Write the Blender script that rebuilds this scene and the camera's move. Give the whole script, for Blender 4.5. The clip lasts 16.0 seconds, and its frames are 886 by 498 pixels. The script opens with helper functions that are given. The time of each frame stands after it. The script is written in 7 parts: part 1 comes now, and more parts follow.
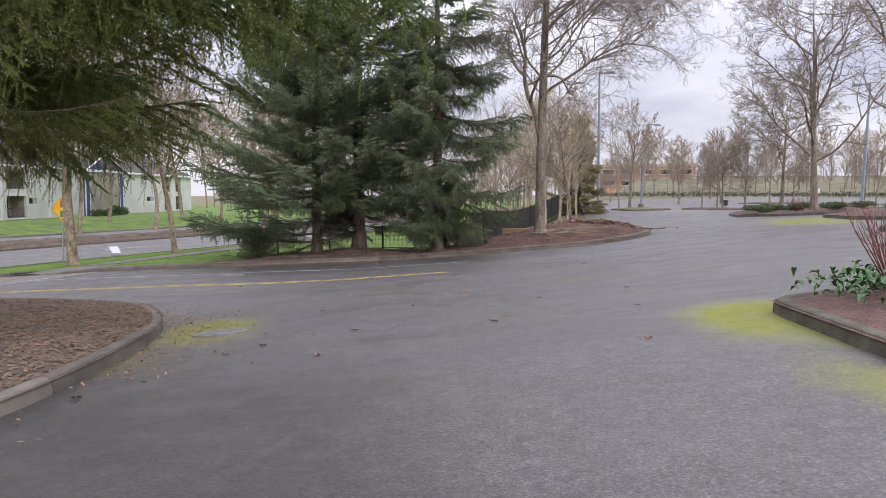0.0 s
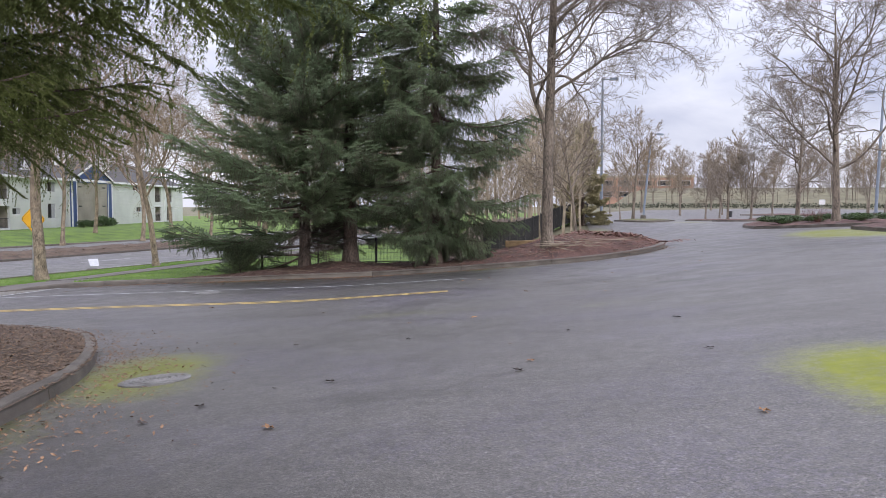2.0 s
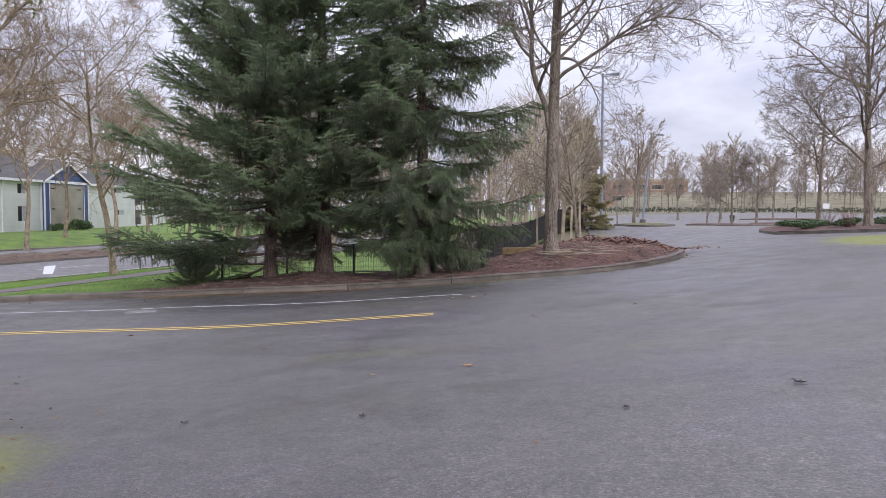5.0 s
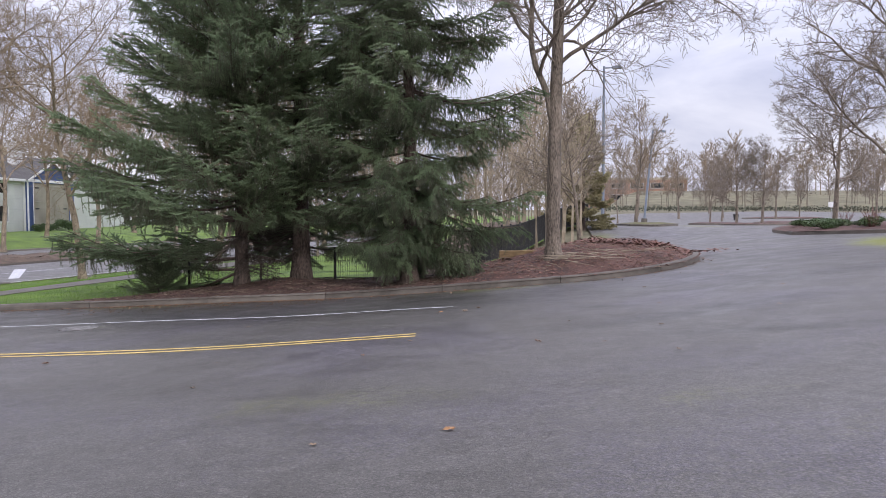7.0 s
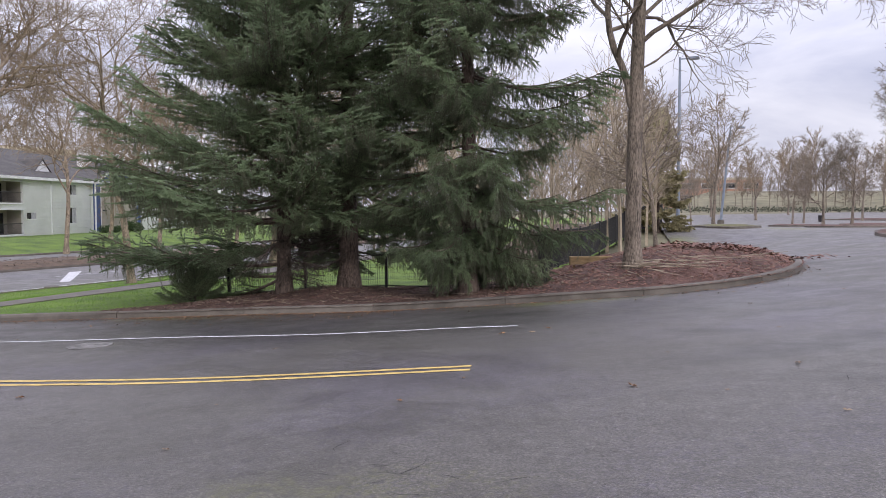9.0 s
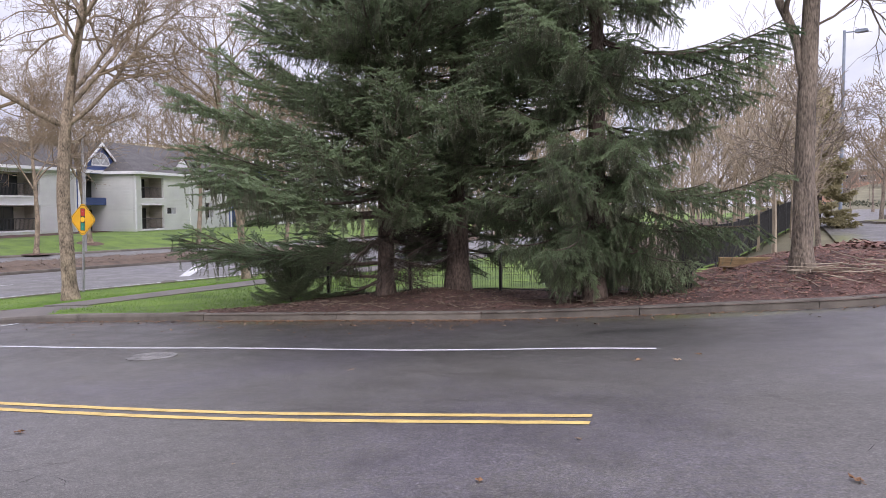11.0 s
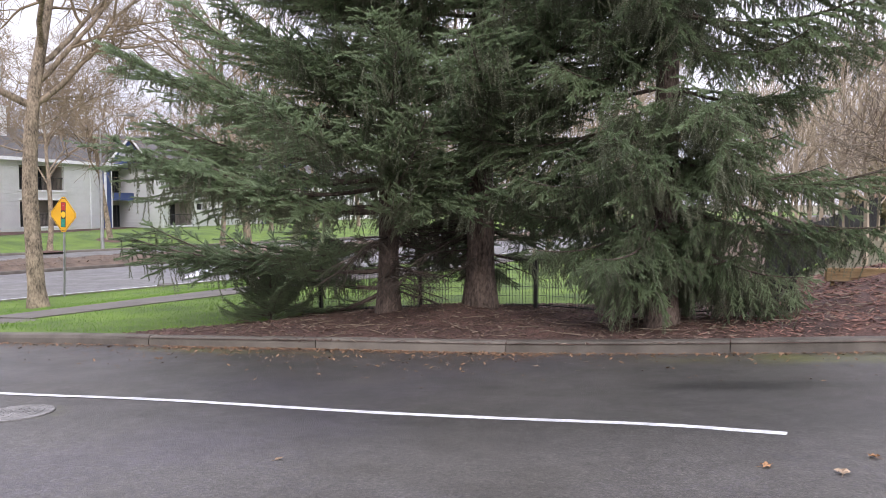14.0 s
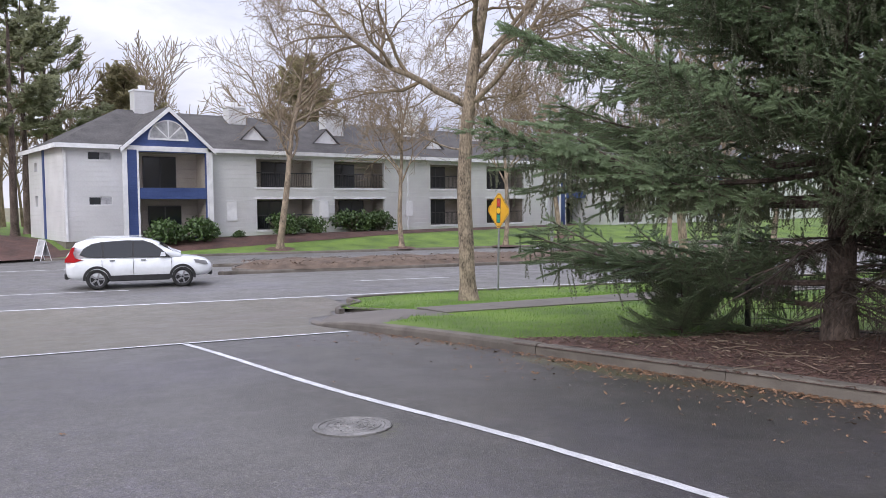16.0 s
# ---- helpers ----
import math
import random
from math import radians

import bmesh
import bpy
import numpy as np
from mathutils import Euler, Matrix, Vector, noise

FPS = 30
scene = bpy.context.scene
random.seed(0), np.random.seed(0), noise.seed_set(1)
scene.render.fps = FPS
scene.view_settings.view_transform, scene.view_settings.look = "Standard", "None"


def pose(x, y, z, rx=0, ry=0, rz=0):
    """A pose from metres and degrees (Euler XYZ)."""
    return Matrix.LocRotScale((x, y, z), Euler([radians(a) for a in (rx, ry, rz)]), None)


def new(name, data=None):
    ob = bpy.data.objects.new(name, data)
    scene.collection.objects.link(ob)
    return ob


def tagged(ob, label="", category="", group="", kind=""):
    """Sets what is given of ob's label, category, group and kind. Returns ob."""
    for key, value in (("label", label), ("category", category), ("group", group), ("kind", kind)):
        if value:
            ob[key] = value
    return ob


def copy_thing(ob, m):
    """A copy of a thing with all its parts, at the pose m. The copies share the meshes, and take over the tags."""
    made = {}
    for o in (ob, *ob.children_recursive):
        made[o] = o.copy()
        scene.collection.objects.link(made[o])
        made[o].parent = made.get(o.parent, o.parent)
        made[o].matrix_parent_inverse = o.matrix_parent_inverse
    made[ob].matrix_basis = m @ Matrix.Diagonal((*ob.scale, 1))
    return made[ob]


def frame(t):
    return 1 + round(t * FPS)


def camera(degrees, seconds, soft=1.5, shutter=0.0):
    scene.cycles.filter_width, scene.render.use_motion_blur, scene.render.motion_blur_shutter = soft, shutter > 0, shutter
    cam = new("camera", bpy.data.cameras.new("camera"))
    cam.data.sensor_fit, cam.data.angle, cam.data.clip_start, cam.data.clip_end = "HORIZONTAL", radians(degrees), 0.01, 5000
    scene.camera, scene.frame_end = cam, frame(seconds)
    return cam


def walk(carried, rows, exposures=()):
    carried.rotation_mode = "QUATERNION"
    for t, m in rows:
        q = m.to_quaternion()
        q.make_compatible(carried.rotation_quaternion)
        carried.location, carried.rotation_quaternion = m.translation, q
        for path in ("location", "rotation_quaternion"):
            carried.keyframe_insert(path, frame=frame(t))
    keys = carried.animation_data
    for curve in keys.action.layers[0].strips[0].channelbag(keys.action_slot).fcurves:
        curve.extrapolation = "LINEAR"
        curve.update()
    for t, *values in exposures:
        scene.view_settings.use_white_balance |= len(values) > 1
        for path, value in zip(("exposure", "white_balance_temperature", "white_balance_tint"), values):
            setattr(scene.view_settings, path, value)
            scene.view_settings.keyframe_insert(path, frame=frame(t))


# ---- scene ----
cam = camera(59.74, 16.0, soft=0.85)
# seconds, x, y, z, yaw, pitch, roll
PATH = [
    (0, 0.471, 0.268, 1.609, 1.76, -4.02, 0.13),
    (0.5, 0.431, 0.897, 1.607, 1.71, -3.27, 0.11),
    (1, 0.403, 1.53, 1.581, 1.62, -3.14, 0.04),
    (1.5, 0.309, 2.093, 1.562, 1.55, -3.08, 0.04),
    (2, 0.302, 2.741, 1.539, 1.47, -3.18, 0.05),
    (2.5, 0.285, 3.365, 1.534, 1.35, -3.12, 0.02),
    (3, 0.325, 4.009, 1.51, 1.28, -3.16, 0.05),
    (3.2, 0.322, 4.275, 1.521, 1.21, -3.06, 0),
    (5.3, 0.336, 6.937, 1.462, 0.84, -2.88, -0.05),
    (5.5, 0.352, 7.197, 1.475, 0.91, -3.01, 0),
    (6, 0.442, 7.777, 1.463, 0.85, -2.96, 0.09),
    (6.5, 0.499, 8.409, 1.469, 0.69, -2.92, 0.04),
    (7, 0.503, 8.995, 1.467, 0.66, -2.94, 0.05),
    (7.5, 0.463, 9.654, 1.467, 0.55, -2.93, -0.01),
    (8, 0.45, 10.228, 1.46, 2.46, -2.93, 0.05),
    (8.5, 0.449, 10.854, 1.46, 4.62, -2.93, 0.1),
    (9, 0.488, 11.428, 1.452, 5.39, -2.83, 0.11),
    (9.5, 0.584, 12.147, 1.425, 11.11, -2.9, 0.16),
    (9.7, 0.57, 12.367, 1.417, 12.01, -2.9, 0.2),
    (11.8, 0.354, 15.145, 1.378, 15.84, -3.26, 0.04),
    (12, 0.341, 15.414, 1.384, 15.87, -3.25, -0),
    (12.5, 0.25, 16.099, 1.358, 15.94, -3.34, 0.01),
    (13, 0.114, 16.717, 1.326, 15.86, -3.25, 0.03),
    (13.5, 0.023, 17.339, 1.323, 15.95, -3.34, -0.02),
    (14, -0.177, 18.008, 1.294, 18.26, -3.32, -0.03),
    (14.5, -0.277, 18.675, 1.268, 27.12, -3.41, 0.21),
    (15, -0.438, 19.241, 1.237, 36.44, -3.34, 0.31),
    (15.5, -0.566, 19.845, 1.221, 46.38, -3.36, 0.52),
    (16, -0.775, 20.373, 1.201, 51.34, -3.37, 0.43),
]
walk(cam, [(t, pose(x, y, z, 90 + pitch, roll, yaw)) for t, x, y, z, yaw, pitch, roll in PATH],
     [(t, e, k, tint) for t, e, k, tint in ((0, 0.06, 6600, 11), (1, 0.05, 6400, 11), (3, 0.05, 6330, 11), (6, 0.0, 6300, 13), (9, -0.03, 6450, 13), (12, 0.26, 6430, 17), (13.5, 0.37, 6480, 14), (14.5, 0.50, 6550, 12), (15.0, 0.48, 6550, 12), (15.5, 0.24, 6480, 11), (16, 0.08, 6350, 11))])

# ---- light: a bright overcast winter sky ----
world = bpy.data.worlds.new("sky")
scene.world = world
world.use_nodes = True
wn, wl = world.node_tree.nodes, world.node_tree.links
wn.clear()
w_out = wn.new("ShaderNodeOutputWorld")
w_bg = wn.new("ShaderNodeBackground")
w_sky = wn.new("ShaderNodeTexSky")
w_sky.sky_type = "NISHITA"
w_sky.sun_disc = False
w_sky.sun_elevation = radians(28)
w_sky.sun_rotation = radians(208)
w_sky.dust_density = 2.0
w_co = wn.new("ShaderNodeTexCoord")
w_map = wn.new("ShaderNodeMapping")
w_map.inputs["Scale"].default_value = (1.0, 1.0, 3.2)
w_noise = wn.new("ShaderNodeTexNoise")
w_noise.inputs["Scale"].default_value = 2.6
w_noise.inputs["Detail"].default_value = 7
w_noise.inputs["Roughness"].default_value = 0.55
w_noise.inputs["Distortion"].default_value = 0.35
w_ramp = wn.new("ShaderNodeValToRGB")
w_ramp.color_ramp.elements[0].position = 0.36
w_ramp.color_ramp.elements[0].color = (6.1, 6.25, 7.9, 1)
w_ramp.color_ramp.elements[1].position = 0.64
w_ramp.color_ramp.elements[1].color = (9.9, 9.8, 10.9, 1)
w_mix = wn.new("ShaderNodeMix")
w_mix.data_type = "RGBA"
w_mix.inputs[0].default_value = 0.88
wl.new(w_co.outputs["Generated"], w_map.inputs["Vector"])
wl.new(w_map.outputs[0], w_noise.inputs["Vector"])
wl.new(w_noise.outputs[0], w_ramp.inputs[0])
wl.new(w_sky.outputs[0], w_mix.inputs[6])
wl.new(w_ramp.outputs[0], w_mix.inputs[7])
w_sep = wn.new("ShaderNodeSeparateXYZ")
wl.new(w_co.outputs["Generated"], w_sep.inputs[0])
w_up = wn.new("ShaderNodeMapRange")
w_up.inputs["From Min"].default_value, w_up.inputs["From Max"].default_value = 0.12, 1.0
w_up.inputs["To Min"].default_value, w_up.inputs["To Max"].default_value = 0.98, 3.0
wl.new(w_sep.outputs[2], w_up.inputs["Value"])
w_scale = wn.new("ShaderNodeVectorMath")
w_scale.operation = "SCALE"
wl.new(w_mix.outputs[2], w_scale.inputs[0])
wl.new(w_up.outputs[0], w_scale.inputs["Scale"])
wl.new(w_scale.outputs[0], w_bg.inputs[0])
wl.new(w_bg.outputs[0], w_out.inputs[0])
w_bg.inputs[1].default_value = 0.1

sun = new("sun", bpy.data.lights.new("sun", "SUN"))
sun.data.energy = 1.5
sun.data.angle = radians(26)
sun.data.color = (1.0, 0.96, 0.9)
sun.matrix_world = pose(0, 0, 50, 62, 0, 28)


# ---- materials ----
def material(name, dark, light, scale=6.0, rough=0.8, bump=0.3, fine=60.0, metal=0.0, spread=0.5, per_piece=0.0, streak=(1, 1, 1), bump_dist=0.01, spec=0.5):
    """Two scales of noise between two base colours, with fine relief."""
    m = bpy.data.materials.new(name)
    m.use_nodes = True
    n, l = m.node_tree.nodes, m.node_tree.links
    b = n["Principled BSDF"]
    b.inputs["Metallic"].default_value = metal
    b.inputs["Specular IOR Level"].default_value = spec
    co = n.new("ShaderNodeTexCoord")
    mp = n.new("ShaderNodeMapping")
    mp.inputs["Scale"].default_value = streak
    l.new(co.outputs["Object"], mp.inputs["Vector"])
    big, small = n.new("ShaderNodeTexNoise"), n.new("ShaderNodeTexNoise")
    big.inputs["Scale"].default_value, big.inputs["Detail"].default_value = scale, 5
    small.inputs["Scale"].default_value, small.inputs["Detail"].default_value = fine, 4
    for t in (big, small):
        l.new(mp.outputs[0], t.inputs["Vector"])
    add = n.new("ShaderNodeMath")
    add.operation = "MULTIPLY_ADD"
    add.inputs[1].default_value = spread
    l.new(small.outputs[0], add.inputs[0])
    l.new(big.outputs[0], add.inputs[2])
    last = add.outputs[0]
    if per_piece:
        info = n.new("ShaderNodeObjectInfo")
        p = n.new("ShaderNodeMath")
        p.operation = "MULTIPLY_ADD"
        p.inputs[1].default_value = per_piece
        l.new(info.outputs["Random"], p.inputs[0])
        l.new(last, p.inputs[2])
        last = p.outputs[0]
    mr = n.new("ShaderNodeMapRange")
    mr.inputs["From Min"].default_value = 0.36 + spread * 0.36
    mr.inputs["From Max"].default_value = 0.64 + spread * 0.64 + per_piece
    l.new(last, mr.inputs["Value"])
    mix = n.new("ShaderNodeMix")
    mix.data_type = "RGBA"
    mix.inputs[6].default_value, mix.inputs[7].default_value = (*dark, 1), (*light, 1)
    l.new(mr.outputs[0], mix.inputs[0])
    l.new(mix.outputs[2], b.inputs["Base Color"])
    rr = n.new("ShaderNodeMapRange")
    rr.inputs["To Min"].default_value, rr.inputs["To Max"].default_value = max(rough - 0.12, 0.03), min(rough + 0.12, 1)
    l.new(big.outputs[0], rr.inputs["Value"])
    l.new(rr.outputs[0], b.inputs["Roughness"])
    if bump:
        bp = n.new("ShaderNodeBump")
        bp.inputs["Strength"].default_value, bp.inputs["Distance"].default_value = bump, bump_dist
        l.new(small.outputs[0], bp.inputs["Height"])
        l.new(bp.outputs[0], b.inputs["Normal"])
    return m


def thin(m, share=0.45):
    """Lets part of the light pass through a thin leaf or needle."""
    n, l = m.node_tree.nodes, m.node_tree.links
    b = n["Principled BSDF"]
    tr, mix = n.new("ShaderNodeBsdfTranslucent"), n.new("ShaderNodeMixShader")
    mix.inputs[0].default_value = share
    l.new(b.inputs["Base Color"].links[0].from_socket, tr.inputs["Color"])
    l.new(b.outputs[0], mix.inputs[1])
    l.new(tr.outputs[0], mix.inputs[2])
    l.new(mix.outputs[0], n["Material Output"].inputs["Surface"])
    return m


def ellipse_mask(n, l, pos, cx, cy, rx, ry, turn=0.0, soft=0.5, cut=None):
    """1 inside an ellipse on the ground, fading outwards."""
    mp = n.new("ShaderNodeMapping")
    mp.vector_type = "TEXTURE"
    mp.inputs["Location"].default_value = (cx, cy, 0)
    mp.inputs["Rotation"].default_value = (0, 0, radians(turn))
    mp.inputs["Scale"].default_value = (rx, ry, 1e4)
    l.new(pos, mp.inputs["Vector"])
    d = n.new("ShaderNodeVectorMath")
    d.operation = "LENGTH"
    l.new(mp.outputs[0], d.inputs[0])
    mr = n.new("ShaderNodeMapRange")
    mr.interpolation_type = "SMOOTHSTEP"
    mr.inputs["From Min"].default_value, mr.inputs["From Max"].default_value = 1.0, 1.0 - soft
    l.new(d.outputs["Value"], mr.inputs["Value"])
    return mr.outputs[0]


def combine(n, l, op, a, b):
    m = n.new("ShaderNodeMath")
    m.operation = op
    m.use_clamp = op in ("ADD", "MAXIMUM", "MULTIPLY_ADD")
    for s, v in ((m.inputs[0], a), (m.inputs[1], b)):
        if isinstance(v, (int, float)):
            s.default_value = v
        else:
            l.new(v, s)
    return m.outputs[0]


def blend(n, l, fac, a, b):
    m = n.new("ShaderNodeMix")
    m.data_type = "RGBA"
    for s, v in ((m.inputs[0], fac), (m.inputs[6], a), (m.inputs[7], b)):
        if isinstance(v, (tuple, float, int)):
            s.default_value = v if isinstance(v, (float, int)) else (*v, 1)
        else:
            l.new(v, s)
    return m.outputs[2]


def asphalt_material(name, dark, light, damp=(), moss=(), stains=(), film_col=(0.112, 0.108, 0.072)):
    """Worn asphalt: aggregate, broad patches, damp stains and moss that grows at kerbs."""
    m = bpy.data.materials.new(name)
    m.use_nodes = True
    n, l = m.node_tree.nodes, m.node_tree.links
    b = n["Principled BSDF"]
    pos = n.new("ShaderNodeNewGeometry").outputs["Position"]

    def noise_out(scale, detail=4, rough=0.55, stretch=None, distortion=0.0):
        t = n.new("ShaderNodeTexNoise")
        t.inputs["Scale"].default_value, t.inputs["Detail"].default_value, t.inputs["Roughness"].default_value = scale, detail, rough
        t.inputs["Distortion"].default_value = distortion
        src = pos
        if stretch:
            mp = n.new("ShaderNodeMapping")
            mp.inputs["Scale"].default_value = stretch
            l.new(pos, mp.inputs["Vector"])
            src = mp.outputs[0]
        l.new(src, t.inputs["Vector"])
        return t.outputs[0]

    broad, mid, grain = noise_out(0.16, 5, 0.6, (1, 1.6, 1), 0.4), noise_out(1.3, 6, 0.65), noise_out(120, 3, 0.7)
    streaks = noise_out(0.5, 6, 0.6, (0.25, 2.2, 1), 0.6)
    vor = n.new("ShaderNodeTexVoronoi")
    vor.inputs["Scale"].default_value = 70
    l.new(pos, vor.inputs["Vector"])
    mr = n.new("ShaderNodeMapRange")
    mr.inputs["From Min"].default_value, mr.inputs["From Max"].default_value = 0.34, 0.68
    l.new(combine(n, l, "ADD", combine(n, l, "MULTIPLY", broad, 0.5), combine(n, l, "ADD", combine(n, l, "MULTIPLY", mid, 0.28), combine(n, l, "MULTIPLY", streaks, 0.22))), mr.inputs["Value"])
    col = blend(n, l, mr.outputs[0], dark, light)
    # aggregate: light and dark stone grains
    gr = n.new("ShaderNodeMapRange")
    gr.inputs["From Min"].default_value, gr.inputs["From Max"].default_value = 0.3, 0.72
    gr.inputs["To Min"].default_value, gr.inputs["To Max"].default_value = 0.5, 1.5
    l.new(grain, gr.inputs["Value"])
    ch = n.new("ShaderNodeMapRange")
    ch.inputs["From Min"].default_value = 0.5
    ch.inputs["To Min"].default_value, ch.inputs["To Max"].default_value = 0.88, 1.45
    sep = n.new("ShaderNodeSeparateColor")
    l.new(vor.outputs["Color"], sep.inputs[0])
    l.new(sep.outputs[0], ch.inputs["Value"])
    fleck = n.new("ShaderNodeMapRange")
    fleck.inputs["From Min"].default_value, fleck.inputs["From Max"].default_value = 0.3, 0.7
    fleck.inputs["To Min"].default_value, fleck.inputs["To Max"].default_value = 0.60, 1.40
    l.new(noise_out(38, 4, 0.75), fleck.inputs["Value"])
    blot = n.new("ShaderNodeMapRange")
    blot.inputs["From Min"].default_value, blot.inputs["From Max"].default_value = 0.32, 0.68
    blot.inputs["To Min"].default_value, blot.inputs["To Max"].default_value = 0.83, 1.17
    l.new(noise_out(7, 6, 0.7), blot.inputs["Value"])
    # thin brown-green film in patches
    film = n.new("ShaderNodeMapRange")
    film.inputs["From Min"].default_value, film.inputs["From Max"].default_value = 0.80, 1.14
    l.new(combine(n, l, "ADD", noise_out(0.28, 4, 0.6), combine(n, l, "MULTIPLY", noise_out(17, 4, 0.75), 1.0)), film.inputs["Value"])
    film.clamp = True
    film_out = combine(n, l, "MULTIPLY", film.outputs[0], 0.68)
    k = combine(n, l, "MULTIPLY", combine(n, l, "MULTIPLY", combine(n, l, "MULTIPLY", gr.outputs[0], blot.outputs[0]), ch.outputs[0]), fleck.outputs[0])
    mul = n.new("ShaderNodeVectorMath")
    mul.operation = "SCALE"
    l.new(blend(n, l, film_out, col, film_col), mul.inputs[0])
    l.new(k, mul.inputs["Scale"])
    col = mul.outputs[0]
    wet = None
    for e in damp:
        x = ellipse_mask(n, l, pos, *e[:6])
        x = combine(n, l, "MULTIPLY", x, e[6])
        wet = x if wet is None else combine(n, l, "MAXIMUM", wet, x)
    rough = n.new("ShaderNodeMapRange")
    rough.inputs["From Min"].default_value, rough.inputs["From Max"].default_value = 0.35, 0.65
    rough.inputs["To Min"].default_value, rough.inputs["To Max"].default_value = 0.42, 0.64
    l.new(mid, rough.inputs["Value"])
    r_out = rough.outputs[0]
    if wet is not None:
        wn_ = n.new("ShaderNodeMapRange")
        wn_.inputs["From Min"].default_value, wn_.inputs["From Max"].default_value = 0.35, 0.6
        l.new(combine(n, l, "ADD", combine(n, l, "MULTIPLY", mid, 0.6), combine(n, l, "MULTIPLY", streaks, 0.4)), wn_.inputs["Value"])
        wet = combine(n, l, "MULTIPLY", wet, combine(n, l, "ADD", combine(n, l, "MULTIPLY", wn_.outputs[0], 0.55), 0.45))
        sc = n.new("ShaderNodeVectorMath")
        sc.operation = "SCALE"
        l.new(col, sc.inputs[0])
        l.new(combine(n, l, "SUBTRACT", 1.0, combine(n, l, "MULTIPLY", wet, 0.48)), sc.inputs["Scale"])
        col = sc.outputs[0]
        r_out = combine(n, l, "SUBTRACT", r_out, combine(n, l, "MULTIPLY", wet, 0.16))
    for e in stains:
        dark_spot = combine(n, l, "MULTIPLY", ellipse_mask(n, l, pos, *e[:6]), combine(n, l, "ADD", combine(n, l, "MULTIPLY", mid, 0.8), 0.4))
        oil = n.new("ShaderNodeVectorMath")
        oil.operation = "SCALE"
        l.new(col, oil.inputs[0])
        l.new(combine(n, l, "SUBTRACT", 1.0, combine(n, l, "MULTIPLY", dark_spot, e[6])), oil.inputs["Scale"])
        col = oil.outputs[0]
    if moss:
        ms = None
        for e in moss:
            x = combine(n, l, "MULTIPLY", ellipse_mask(n, l, pos, *e[:6]), e[6])
            ms = x if ms is None else combine(n, l, "MAXIMUM", ms, x)
        mm = n.new("ShaderNodeMapRange")
        mm.interpolation_type = "SMOOTHSTEP"
        mossn = combine(n, l, "ADD", combine(n, l, "MULTIPLY", noise_out(0.9, 6, 0.7), 0.55), combine(n, l, "MULTIPLY", noise_out(14, 5, 0.7), 0.5))
        sm = n.new("ShaderNodeMath")
        sm.operation = "ADD"
        l.new(combine(n, l, "MULTIPLY", ms, 0.8), sm.inputs[0])
        l.new(combine(n, l, "MULTIPLY", mossn, 1.5), sm.inputs[1])
        l.new(sm.outputs[0], mm.inputs["Value"])
        mm.inputs["From Min"].default_value, mm.inputs["From Max"].default_value = 1.05, 1.85
        fac = combine(n, l, "MULTIPLY", mm.outputs[0], combine(n, l, "GREATER_THAN", ms, 0.001))
        mcol = blend(n, l, noise_out(5, 5, 0.7), (0.10, 0.112, 0.012), (0.28, 0.305, 0.018))
        col = blend(n, l, fac, col, mcol)
        r_out = combine(n, l, "MAXIMUM", r_out, combine(n, l, "MULTIPLY", fac, 0.9))
    l.new(col, b.inputs["Base Color"])
    l.new(r_out, b.inputs["Roughness"])
    bp = n.new("ShaderNodeBump")
    bp.inputs["Strength"].default_value, bp.inputs["Distance"].default_value = 0.8, 0.006
    l.new(combine(n, l, "ADD", combine(n, l, "MULTIPLY", grain, 0.6), combine(n, l, "MULTIPLY", vor.outputs["Distance"], 0.5)), bp.inputs["Height"])
    l.new(bp.outputs[0], b.inputs["Normal"])
    return m


